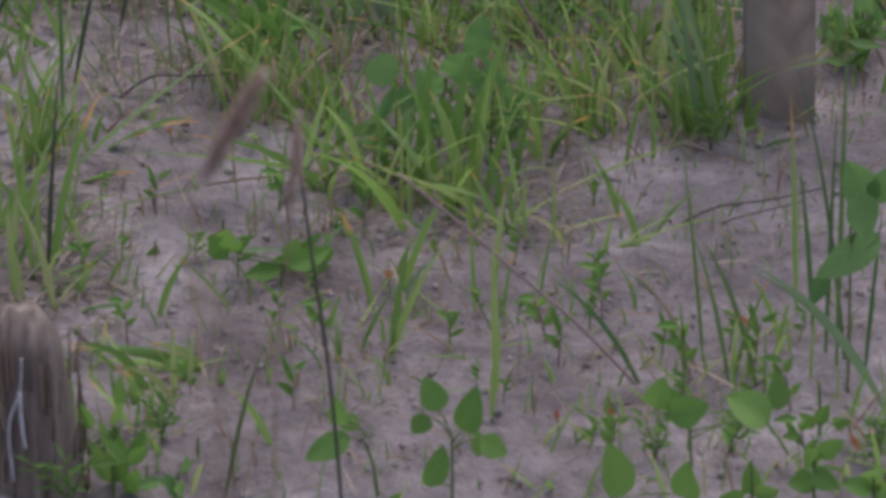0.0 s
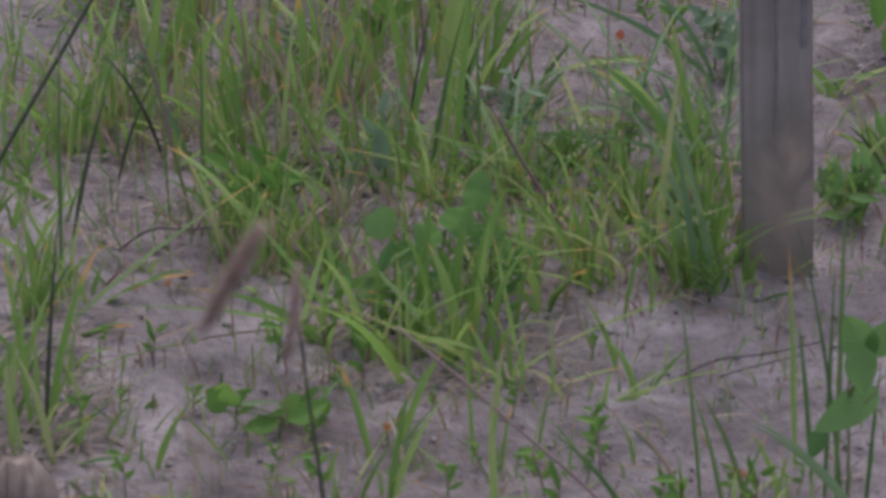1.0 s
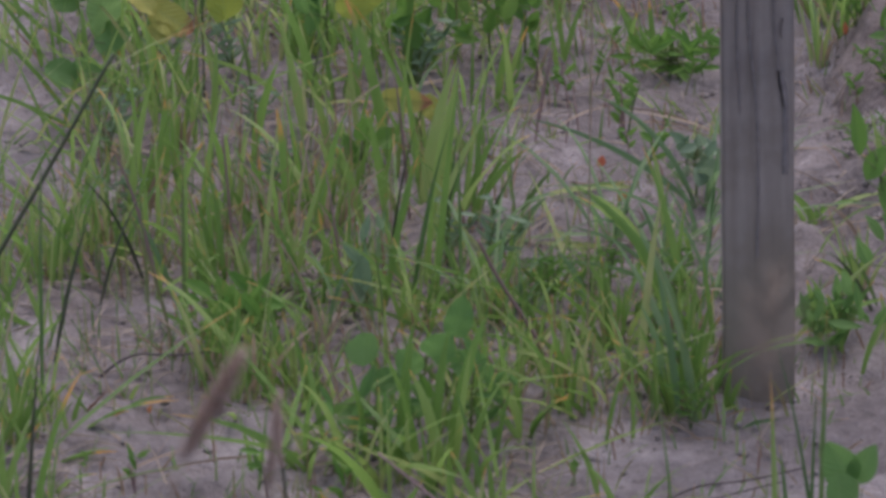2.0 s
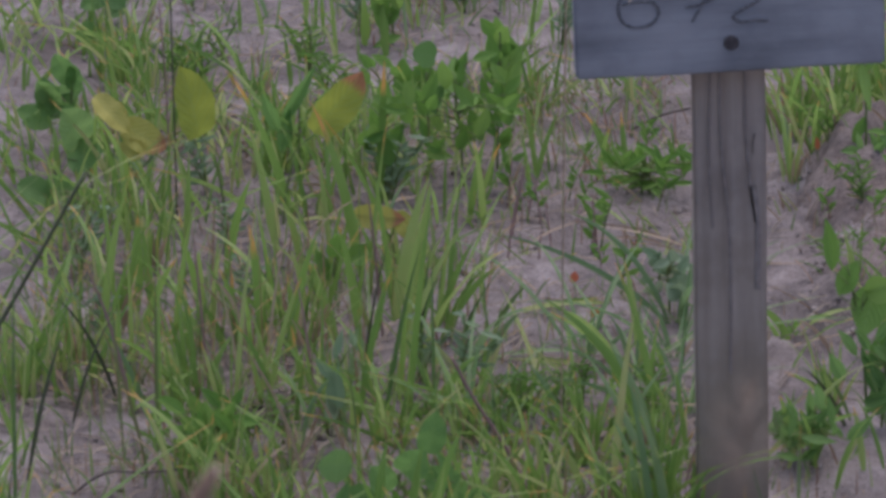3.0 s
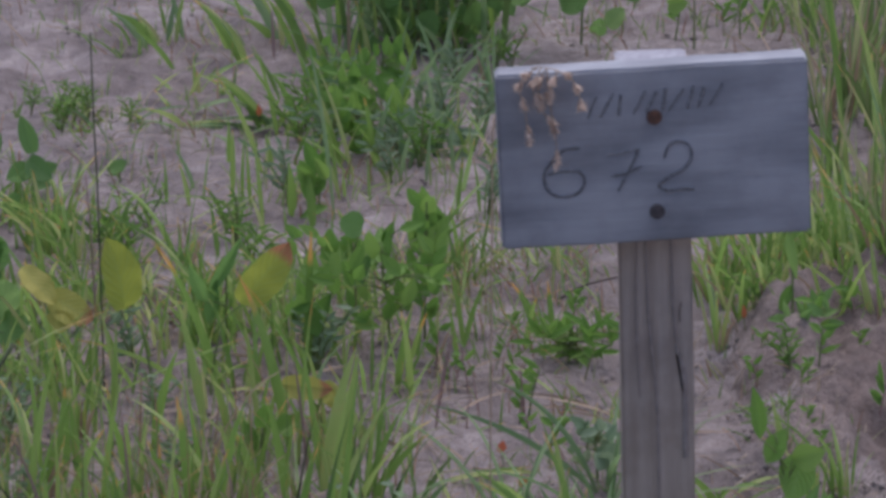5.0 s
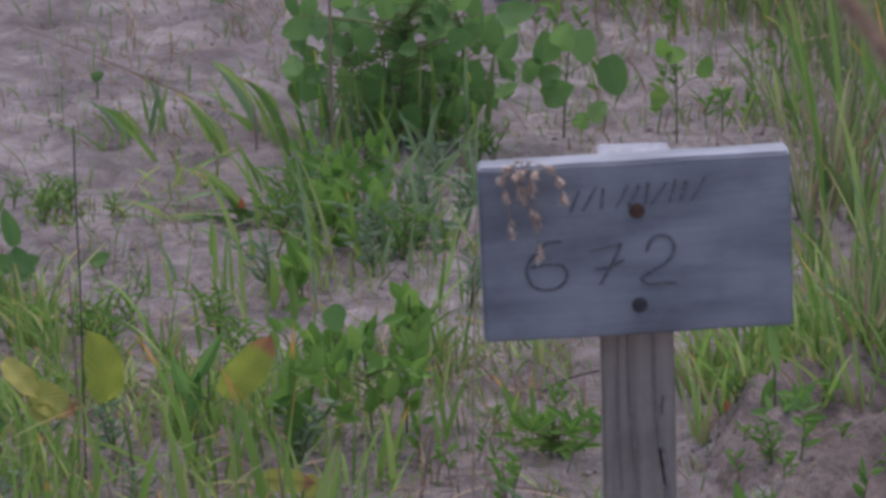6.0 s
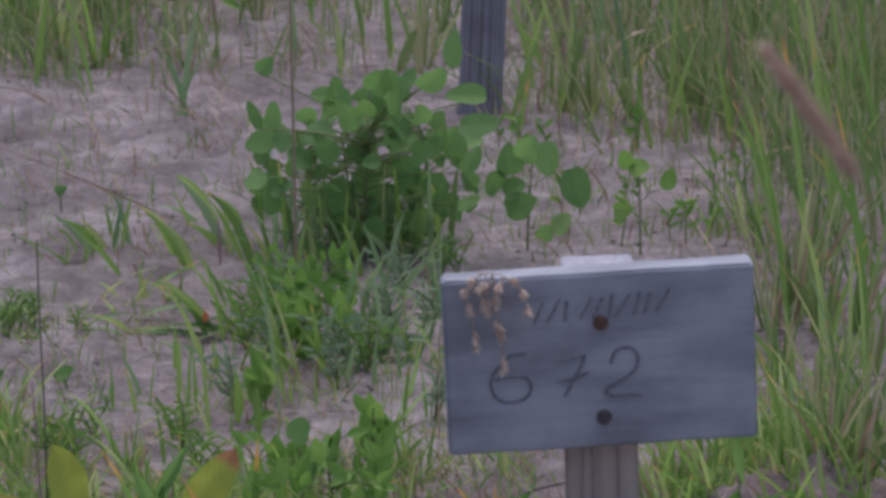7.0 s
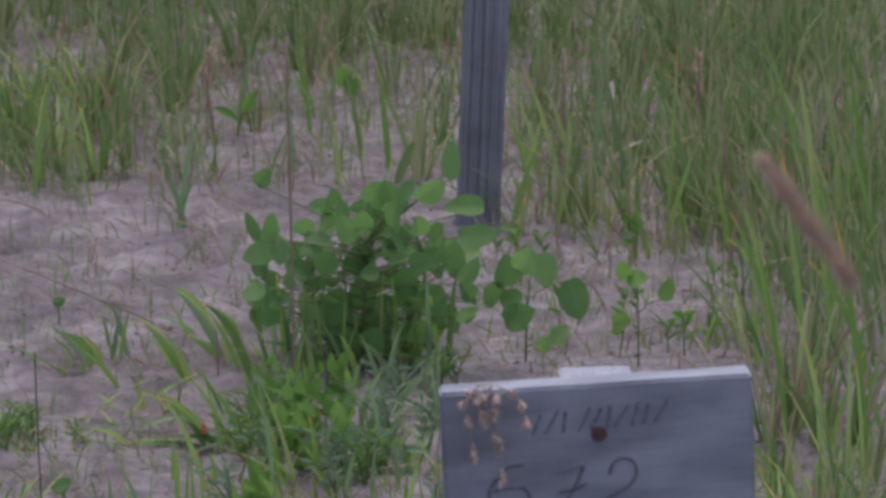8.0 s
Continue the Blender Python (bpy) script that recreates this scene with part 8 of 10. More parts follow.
blade(tuft, (0.0590, -0.1928, -0.003), (0.0836, -0.1864, 0.0361), 0.0055, 0.09, GRASS)
blade(tuft, (0.0054, -0.2341, -0.003), (-0.0188, -0.2299, 0.0115), 0.0054, 0.15, BLUE_GRASS)
tuft = thing("grass_tuft", 0.0316, 5.2427, "spiky bluish blades at the foot of the bush", "grass", "grass tufts", z=0.0)
blade(tuft, (0.0206, 0.1683, -0.003), (0.0398, 0.1878, 0.0858), 0.0056, 0.07, BLUE_GRASS)
blade(tuft, (0.0263, 0.1232, -0.003), (-0.0046, 0.1064, 0.1017), 0.0063, 0.09, BLUE_GRASS)
blade(tuft, (0.0328, 0.1410, -0.003), (0.0890, 0.1409, 0.0595), 0.0063, 0.08, BLUE_GRASS)
blade(tuft, (0.0364, 0.1794, -0.003), (0.0774, 0.1833, 0.0314), 0.0056, 0.13, BLUE_GRASS)
blade(tuft, (-0.0106, 0.2146, -0.003), (-0.0074, 0.2027, 0.0428), 0.0057, 0.05, BRIGHT)
blade(tuft, (-0.0206, 0.0797, -0.003), (-0.0141, 0.0910, 0.0611), 0.0055, 0.10, BRIGHT)
blade(tuft, (0.0005, -0.0074, -0.003), (-0.0359, 0.0005, 0.0360), 0.0055, 0.13, BLUE_GRASS)
blade(tuft, (0.0179, -0.0918, -0.003), (-0.0119, -0.0727, 0.0446), 0.0054, 0.10, BLUE_GRASS)
blade(tuft, (0.0479, -0.0924, -0.003), (0.0240, -0.0920, 0.0438), 0.0054, 0.05, BLUE_GRASS)
blade(tuft, (-0.0124, -0.1324, -0.003), (-0.0002, -0.1186, 0.0331), 0.0047, 0.09, BLUE_GRASS)
blade(tuft, (-0.0362, -0.1724, -0.003), (-0.0597, -0.1675, 0.0357), 0.0053, 0.05, GRASS)
blade(tuft, (0.0675, -0.0086, -0.003), (0.0799, 0.0007, 0.0353), 0.0048, 0.05, BLUE_GRASS)
blade(tuft, (-0.0482, -0.0905, -0.003), (-0.0240, -0.0914, 0.0377), 0.0047, 0.06, GRASS)
blade(tuft, (-0.0898, -0.1309, -0.003), (-0.1071, -0.1365, 0.0639), 0.0053, 0.10, GRASS)
blade(tuft, (-0.0727, -0.0060, -0.003), (-0.0784, 0.0040, 0.0543), 0.0055, 0.10, BRIGHT)
blade(tuft, (0.0407, -0.1739, -0.003), (0.0436, -0.1820, 0.0272), 0.0046, 0.07, GRASS)
tuft = thing("grass_tuft", -0.2648, 3.1869, "low green blades beside a wooden stub", "grass", "grass tufts", z=0.0)
blade(tuft, (-0.0698, -0.1250, -0.003), (-0.0686, -0.1208, 0.0415), 0.0043, 0.05, GRASS)
blade(tuft, (-0.0595, -0.1333, -0.003), (-0.0672, -0.1368, 0.0410), 0.0039, 0.11, GRASS)
blade(tuft, (-0.0161, 0.0615, -0.003), (-0.0507, 0.0717, 0.0138), 0.0045, 0.17, GRASS)
blade(tuft, (0.0425, 0.0582, -0.003), (0.0095, 0.0502, 0.0251), 0.0045, 0.16, GRASS)
blade(tuft, (0.0402, 0.0638, -0.003), (-0.0131, 0.0753, -0.0035), 0.0041, 0.16, GRASS)
blade(tuft, (0.0260, -0.0004, -0.003), (-0.0106, -0.0029, 0.0296), 0.0040, 0.13, TIPPED)
blade(tuft, (0.0268, 0.0525, -0.003), (0.0271, 0.0333, 0.0454), 0.0031, 0.10, GRASS)
blade(tuft, (0.1000, -0.0593, -0.003), (0.0724, -0.0420, 0.0314), 0.0035, 0.07, GRASS)
blade(tuft, (-0.0704, 0.1563, -0.003), (-0.0392, 0.1666, 0.0326), 0.0046, 0.07, GRASS)
blade(tuft, (-0.0594, 0.1486, -0.003), (-0.0082, 0.1537, 0.0046), 0.0046, 0.17, BLUE_GRASS)
blade(tuft, (-0.0413, -0.0009, -0.003), (-0.0454, -0.0081, 0.0385), 0.0035, 0.09, GRASS)
blade(tuft, (-0.0292, -0.0541, -0.003), (-0.0389, -0.0639, 0.0395), 0.0039, 0.08, GRASS)
blade(tuft, (-0.0270, 0.0726, -0.003), (-0.0202, 0.0538, 0.0444), 0.0027, 0.07, GRASS)
blade(tuft, (0.0047, -0.0363, -0.003), (0.0102, -0.0448, 0.0347), 0.0031, 0.10, GRASS)
blade(tuft, (0.0844, -0.1389, -0.003), (0.1015, -0.1536, 0.0668), 0.0021, 0.10, DRY)
blade(tuft, (0.0778, -0.1222, -0.003), (0.0759, -0.1387, 0.0509), 0.0021, 0.11, DRY)
blade(tuft, (0.0495, -0.1308, -0.003), (0.0586, -0.1442, 0.0282), 0.0034, 0.06, GRASS)
blade(tuft, (-0.0793, 0.1877, -0.003), (-0.0623, 0.1762, 0.0417), 0.0037, 0.11, GRASS)
tuft = thing("grass_tuft", 0.0597, 3.1902, "small upright blades and dead stalks on pale sand", "grass", "grass tufts", z=0.0)
blade(tuft, (-0.1917, 0.1178, -0.003), (-0.1814, 0.1245, 0.0284), 0.0041, 0.10, GRASS)
blade(tuft, (-0.0719, -0.0200, -0.003), (-0.0688, -0.0200, 0.0697), 0.0044, 0.06, BRIGHT)
blade(tuft, (-0.0693, 0.1456, -0.003), (-0.0632, 0.1392, 0.0310), 0.0032, 0.08, TIPPED)
blade(tuft, (-0.0270, 0.0255, -0.003), (-0.0370, 0.0451, 0.0171), 0.0036, 0.06, TIPPED)
blade(tuft, (0.0347, 0.0241, -0.003), (-0.0336, 0.0139, 0.0930), 0.0036, 0.10, STALK)
blade(tuft, (0.0728, 0.0705, -0.003), (0.0204, 0.0551, 0.0787), 0.0023, 0.11, STALK)
blade(tuft, (0.1945, 0.0344, -0.003), (0.1084, 0.0263, 0.0921), 0.0027, 0.08, BLUE_GRASS)
blade(tuft, (0.1149, 0.1334, -0.003), (0.0978, 0.1398, 0.0078), 0.0050, 0.17, RUSSET)
blade(tuft, (0.1378, -0.1394, -0.003), (0.1280, -0.1563, 0.0510), 0.0034, 0.10, GRASS)
blade(tuft, (0.1606, -0.1392, -0.003), (0.1743, -0.1520, 0.0490), 0.0039, 0.09, GRASS)
blade(tuft, (0.1921, -0.1238, -0.003), (0.1816, -0.1427, 0.0529), 0.0039, 0.10, GRASS)
blade(tuft, (0.0920, -0.1397, -0.003), (0.0790, -0.1525, 0.0573), 0.0026, 0.06, DRY)
blade(tuft, (0.1743, -0.0377, -0.003), (0.1869, -0.0563, 0.0576), 0.0031, 0.07, GRASS)
blade(tuft, (0.1884, -0.0621, -0.003), (0.1677, -0.0690, 0.0293), 0.0031, 0.11, RUSSET)
blade(tuft, (-0.0448, 0.0715, -0.003), (-0.0510, 0.0758, 0.0336), 0.0027, 0.07, BRIGHT)
blade(tuft, (-0.1425, 0.1086, -0.003), (-0.1305, 0.1282, 0.0179), 0.0023, 0.06, DRY)
blade(tuft, (-0.0017, -0.0195, -0.003), (-0.0042, -0.0309, 0.0404), 0.0026, 0.11, BRIGHT)
blade(tuft, (0.0215, -0.0370, -0.003), (0.0138, -0.0190, 0.0217), 0.0026, 0.09, BRIGHT)
blade(tuft, (0.0462, -0.1401, -0.003), (0.0349, -0.1209, 0.0245), 0.0030, 0.05, BRIGHT)
blade(tuft, (-0.0374, -0.0638, -0.003), (-0.0218, -0.0477, 0.0138), 0.0026, 0.16, GRASS)
blade(tuft, (0.0755, -0.0630, -0.003), (0.0908, -0.0562, 0.0271), 0.0026, 0.10, GRASS)
blade(tuft, (-0.2647, 0.1077, -0.003), (-0.2672, 0.0919, 0.0343), 0.0027, 0.06, DRY)
blade(tuft, (-0.2121, 0.0150, -0.003), (-0.2031, 0.0005, 0.0334), 0.0018, 0.08, DRY)
blade(tuft, (-0.1616, 0.0614, -0.003), (-0.1694, 0.0632, 0.0258), 0.0023, 0.08, DRY)
blade(tuft, (-0.2809, 0.0698, -0.003), (-0.2817, 0.0643, 0.0382), 0.0023, 0.09, RUSSET)
tuft = thing("grass_tuft", -0.0897, 5.0278, "green blades and pale stalks between sand and bush", "grass", "grass tufts", z=0.0)
blade(tuft, (0.0315, -0.0862, -0.003), (0.0067, -0.0727, 0.1792), 0.0039, 0.10, BLUE_GRASS)
blade(tuft, (0.0509, 0.0514, -0.003), (0.0106, 0.0329, 0.1315), 0.0046, 0.06, GRASS)
blade(tuft, (-0.0441, 0.0584, -0.003), (-0.0897, 0.0472, 0.1094), 0.0060, 0.06, GRASS)
blade(tuft, (-0.0238, 0.2399, -0.003), (-0.0779, 0.2429, 0.0851), 0.0062, 0.06, GRASS)
blade(tuft, (-0.0748, -0.0073, -0.003), (-0.0741, -0.0023, 0.0688), 0.0059, 0.07, BRIGHT)
blade(tuft, (-0.0401, -0.1180, -0.003), (-0.0502, -0.1234, 0.1047), 0.0058, 0.09, BRIGHT)
blade(tuft, (-0.0111, -0.0665, -0.003), (-0.0150, -0.0488, 0.0461), 0.0104, 0.06, BRIGHT)
blade(tuft, (-0.1169, -0.0597, -0.003), (-0.1274, -0.0657, 0.0516), 0.0046, 0.11, GRASS)
blade(tuft, (0.1221, -0.1005, -0.003), (0.1238, -0.1120, 0.0350), 0.0084, 0.05, BRIGHT)
blade(tuft, (0.1569, -0.0875, -0.003), (0.1624, -0.0998, 0.0611), 0.0045, 0.10, GRASS)
blade(tuft, (0.1805, -0.0626, -0.003), (0.1736, -0.0534, 0.0530), 0.0052, 0.11, GRASS)
blade(tuft, (0.1465, 0.1220, -0.003), (0.2002, 0.1219, 0.1089), 0.0061, 0.05, BLUE_GRASS)
blade(tuft, (0.1408, 0.1533, -0.003), (0.1227, 0.1455, 0.1056), 0.0054, 0.09, BLUE_GRASS)
blade(tuft, (0.1346, 0.1325, -0.003), (0.1645, 0.1282, 0.0793), 0.0054, 0.06, BLUE_GRASS)
blade(tuft, (0.0805, 0.0815, -0.003), (0.0510, 0.0766, 0.0513), 0.0053, 0.08, GRASS)
blade(tuft, (0.0983, 0.0408, -0.003), (0.1102, 0.0351, 0.0511), 0.0046, 0.08, BLUE_GRASS)
blade(tuft, (0.0050, -0.0570, -0.003), (0.0231, -0.0716, 0.0650), 0.0052, 0.05, BRIGHT)
blade(tuft, (-0.0826, -0.2254, -0.003), (-0.0907, -0.2140, 0.0555), 0.0050, 0.09, GRASS)
blade(tuft, (-0.1390, -0.2248, -0.003), (-0.1548, -0.2281, 0.0483), 0.0038, 0.06, DRY)
blade(tuft, (0.0525, -0.2267, -0.003), (0.0361, -0.2349, 0.0557), 0.0050, 0.08, BRIGHT)
blade(tuft, (0.0807, -0.2270, -0.003), (0.0978, -0.2112, 0.0481), 0.0050, 0.08, GRASS)
blade(tuft, (-0.1868, -0.0551, -0.003), (-0.1991, -0.0361, 0.0124), 0.0046, 0.08, BLUE_GRASS)
blade(tuft, (-0.1398, 0.2303, -0.003), (-0.2001, 0.2176, 0.0103), 0.0055, 0.16, BLUE_GRASS)
blade(tuft, (-0.1897, 0.2524, -0.003), (-0.1282, 0.2564, 0.0178), 0.0055, 0.16, BLUE_GRASS)
blade(tuft, (-0.2321, 0.2420, -0.003), (-0.2689, 0.2510, 0.0198), 0.0055, 0.12, BLUE_GRASS)
tuft = thing("grass_tuft", -0.0735, 5.2948, "green and bluish blades spreading below the bush", "grass", "grass tufts", z=0.0)
blade(tuft, (-0.2016, 0.2769, -0.003), (-0.2456, 0.2744, 0.0477), 0.0072, 0.10, BLUE_GRASS)
blade(tuft, (-0.1696, 0.2007, -0.003), (-0.2156, 0.1862, 0.0518), 0.0064, 0.05, GRASS)
blade(tuft, (-0.1114, 0.2747, -0.003), (-0.1485, 0.2620, 0.0638), 0.0080, 0.07, GRASS)
blade(tuft, (-0.0951, 0.3912, -0.003), (-0.1205, 0.3886, 0.0498), 0.0066, 0.07, GRASS)
blade(tuft, (-0.0339, 0.2681, -0.003), (-0.0718, 0.2734, 0.0702), 0.0072, 0.06, BRIGHT)
blade(tuft, (-0.0598, -0.0260, -0.003), (-0.1259, -0.0322, 0.0608), 0.0069, 0.16, GRASS)
blade(tuft, (-0.0353, -0.0266, -0.003), (-0.1454, -0.0249, 0.0015), 0.0062, 0.18, BLUE_GRASS)
blade(tuft, (-0.0797, 0.0398, -0.003), (-0.1232, 0.0573, 0.0288), 0.0063, 0.14, GRASS)
blade(tuft, (0.0817, 0.1645, -0.003), (0.0979, 0.1579, 0.0837), 0.0057, 0.08, BLUE_GRASS)
blade(tuft, (0.1077, 0.2575, -0.003), (0.1465, 0.2592, 0.0692), 0.0058, 0.07, BLUE_GRASS)
blade(tuft, (0.1387, 0.1631, -0.003), (0.1391, 0.1776, 0.0781), 0.0057, 0.06, BLUE_GRASS)
blade(tuft, (0.1450, 0.1629, -0.003), (0.1957, 0.1618, 0.0296), 0.0064, 0.13, BLUE_GRASS)
blade(tuft, (0.1399, 0.2567, -0.003), (0.1801, 0.2720, 0.0122), 0.0058, 0.16, BLUE_GRASS)
blade(tuft, (0.0066, 0.0755, -0.003), (-0.0055, 0.0950, 0.0626), 0.0063, 0.06, BRIGHT)
blade(tuft, (0.0323, -0.0561, -0.003), (0.0207, -0.0477, 0.0832), 0.0061, 0.09, BRIGHT)
blade(tuft, (0.0568, -0.1819, -0.003), (0.0455, -0.1999, 0.0828), 0.0060, 0.10, GRASS)
blade(tuft, (0.0866, -0.1827, -0.003), (0.0810, -0.1677, 0.0670), 0.0060, 0.05, BLUE_GRASS)
blade(tuft, (0.1100, -0.2237, -0.003), (0.1164, -0.2061, 0.0656), 0.0053, 0.10, BLUE_GRASS)
blade(tuft, (0.1399, -0.2043, -0.003), (0.1342, -0.2001, 0.0576), 0.0053, 0.08, BLUE_GRASS)
blade(tuft, (0.1648, -0.1434, -0.003), (0.1838, -0.1529, 0.0371), 0.0034, 0.05, HUSK)
blade(tuft, (-0.0981, -0.1782, -0.003), (-0.0974, -0.1792, 0.0531), 0.0060, 0.10, BRIGHT)
blade(tuft, (-0.0708, -0.3181, -0.003), (-0.0752, -0.3298, 0.0853), 0.0059, 0.08, BRIGHT)
blade(tuft, (-0.0295, -0.3576, -0.003), (-0.0315, -0.3663, 0.0659), 0.0116, 0.09, BRIGHT)
blade(tuft, (-0.0060, -0.3961, -0.003), (-0.0114, -0.3778, 0.0573), 0.0090, 0.10, BRIGHT)
blade(tuft, (-0.1580, -0.3160, -0.003), (-0.1595, -0.3245, 0.0602), 0.0052, 0.08, GRASS)
blade(tuft, (-0.1310, -0.2579, -0.003), (-0.1528, -0.2778, 0.0521), 0.0053, 0.08, BLUE_GRASS)
blade(tuft, (-0.0123, 0.0871, -0.003), (-0.0307, 0.1013, 0.0481), 0.0063, 0.10, BRIGHT)
blade(tuft, (0.0440, 0.0858, -0.003), (0.0632, 0.0687, 0.0695), 0.0056, 0.08, BRIGHT)
blade(tuft, (0.0688, -0.0248, -0.003), (0.0997, -0.0416, 0.0619), 0.0055, 0.08, GRASS)
blade(tuft, (0.0209, -0.1709, -0.003), (0.0033, -0.1543, 0.0450), 0.0060, 0.07, BRIGHT)
blade(tuft, (-0.0497, 0.0881, -0.003), (-0.0807, 0.1019, 0.0482), 0.0049, 0.11, GRASS)
blade(tuft, (-0.0018, 0.2721, -0.003), (-0.0207, 0.2848, 0.0568), 0.0058, 0.06, GRASS)
tuft = thing("grass_tuft", -0.3464, 3.5357, "dense shaded grass tuft on sand", "grass", "grass tufts", z=0.0)
blade(tuft, (-0.0393, 0.0850, -0.003), (-0.0477, 0.1017, 0.0550), 0.0044, 0.11, GRASS)
blade(tuft, (-0.0322, 0.0795, -0.003), (-0.0362, 0.0994, 0.0655), 0.0039, 0.05, GRASS)
blade(tuft, (-0.0217, 0.0851, -0.003), (-0.0089, 0.0653, 0.0702), 0.0039, 0.07, GRASS)
blade(tuft, (-0.0275, 0.0762, -0.003), (-0.0193, 0.0769, 0.0512), 0.0044, 0.08, GRASS)
blade(tuft, (-0.0405, 0.0739, -0.003), (-0.0262, 0.0576, 0.0545), 0.0039, 0.09, STALK)
blade(tuft, (-0.0163, 0.0741, -0.003), (0.0110, 0.0808, 0.0496), 0.0034, 0.09, GRASS)
blade(tuft, (-0.0351, 0.0629, -0.003), (-0.0141, 0.0633, 0.0379), 0.0039, 0.08, BRIGHT)
blade(tuft, (-0.0091, 0.0412, -0.003), (-0.0217, 0.0488, 0.0346), 0.0034, 0.05, TIPPED)
blade(tuft, (-0.0189, -0.0444, -0.003), (0.0042, -0.0469, 0.0477), 0.0038, 0.06, GRASS)
blade(tuft, (-0.0278, -0.0859, -0.003), (-0.0074, -0.1018, 0.0623), 0.0038, 0.10, GRASS)
blade(tuft, (-0.0067, -0.0858, -0.003), (-0.0174, -0.0928, 0.0400), 0.0033, 0.07, GRASS)
blade(tuft, (0.0136, -0.0231, -0.003), (0.0492, -0.0320, 0.0228), 0.0034, 0.16, GRASS)
blade(tuft, (0.0271, -0.0855, -0.003), (0.0169, -0.1007, 0.0391), 0.0033, 0.09, GRASS)
blade(tuft, (0.0486, -0.1459, -0.003), (0.0715, -0.1631, 0.0353), 0.0028, 0.11, GRASS)
blade(tuft, (0.0780, -0.0225, -0.003), (0.0733, -0.0363, 0.0340), 0.0024, 0.10, PURPLE_STEM)
blade(tuft, (0.1075, -0.0848, -0.003), (0.0996, -0.0830, 0.0315), 0.0028, 0.08, GRASS)
tuft = thing("grass_tuft", 0.5706, 5.6813, "tall green grass blades beside bare sand", "grass", "grass tufts", z=0.0)
blade(tuft, (-0.0645, -0.1962, -0.003), (-0.1282, -0.2041, 0.1831), 0.0086, 0.07, TALL_GRASS)
blade(tuft, (-0.0240, 0.1881, -0.003), (-0.0622, 0.1985, 0.1096), 0.0106, 0.08, TALL_GRASS)
blade(tuft, (-0.0233, -0.0045, -0.003), (-0.0693, -0.0030, 0.1255), 0.0088, 0.06, TALL_GRASS)
blade(tuft, (0.0082, -0.0053, -0.003), (-0.0216, -0.0003, 0.2254), 0.0081, 0.06, GRASS)
blade(tuft, (-0.0792, -0.1959, -0.003), (-0.1430, -0.1966, 0.1487), 0.0043, 0.09, STALK)
blade(tuft, (0.0236, 0.2810, -0.003), (-0.0096, 0.2828, 0.2570), 0.0092, 0.08, GRASS)
blade(tuft, (0.0381, 0.0952, -0.003), (0.0081, 0.0980, 0.1885), 0.0075, 0.06, GRASS)
blade(tuft, (0.0454, -0.1042, -0.003), (0.0165, -0.0859, 0.1790), 0.0087, 0.09, TALL_GRASS)
blade(tuft, (0.1595, 0.8418, -0.003), (0.0951, 0.8508, 0.1936), 0.0101, 0.11, TALL_GRASS)
blade(tuft, (0.0711, 0.8766, -0.003), (-0.0222, 0.8746, 0.1816), 0.0067, 0.07, BLUE_GRASS)
blade(tuft, (0.0108, -0.4227, -0.003), (-0.0291, -0.4305, 0.1200), 0.0082, 0.07, TALL_GRASS)
blade(tuft, (-0.0279, -0.3782, -0.003), (-0.0099, -0.3862, 0.0503), 0.0062, 0.07, TIPPED)
blade(tuft, (-0.0672, -0.3330, -0.003), (-0.0450, -0.3446, 0.0966), 0.0063, 0.08, TALL_GRASS)
blade(tuft, (-0.0566, -0.4210, -0.003), (-0.0395, -0.4293, 0.0944), 0.0069, 0.07, GRASS)
blade(tuft, (-0.0273, 0.0031, -0.003), (-0.0299, 0.0097, 0.0746), 0.0029, 0.07, HUSK)
blade(tuft, (0.0688, 0.0056, -0.003), (0.0483, 0.0202, 0.1053), 0.0074, 0.10, GRASS)
blade(tuft, (0.0677, 0.3211, -0.003), (0.0498, 0.3142, 0.1724), 0.0078, 0.10, GRASS)
blade(tuft, (-0.0701, -0.3661, -0.003), (-0.0911, -0.3790, 0.0808), 0.0055, 0.06, GRASS)
blade(tuft, (-0.0170, -0.4542, -0.003), (0.0201, -0.4344, 0.0828), 0.0068, 0.05, GRASS)
blade(tuft, (-0.0296, -0.2319, -0.003), (-0.0489, -0.2517, 0.0973), 0.0064, 0.10, TALL_GRASS)
blade(tuft, (-0.0696, 0.0092, -0.003), (-0.0987, -0.0107, 0.0736), 0.0044, 0.09, PURPLE_STEM)
blade(tuft, (0.0635, 0.4914, -0.003), (0.0894, 0.4936, 0.1453), 0.0072, 0.06, TALL_GRASS)
tuft = thing("grass_tuft", 0.3929, 6.3575, "light green meadow blades with dry tips", "grass", "grass tufts", z=0.0)
blade(tuft, (-0.0225, -0.3064, -0.003), (-0.0172, -0.3166, 0.1208), 0.0078, 0.11, GRASS)
blade(tuft, (0.0174, -0.2510, -0.003), (0.0633, -0.2552, 0.1488), 0.0087, 0.06, BRIGHT)
blade(tuft, (-0.1354, 0.0200, -0.003), (-0.1797, 0.0177, 0.1471), 0.0074, 0.09, GRASS)
blade(tuft, (-0.0811, 0.0809, -0.003), (-0.0896, 0.0725, 0.1269), 0.0066, 0.06, GRASS)
blade(tuft, (-0.1203, 0.2101, -0.003), (-0.1503, 0.2217, 0.0940), 0.0084, 0.06, BRIGHT)
blade(tuft, (-0.1500, 0.0204, -0.003), (-0.1205, 0.0026, 0.1203), 0.0082, 0.05, BRIGHT)
blade(tuft, (-0.0287, 0.3748, -0.003), (-0.0440, 0.3945, 0.1416), 0.0069, 0.08, BLUE_GRASS)
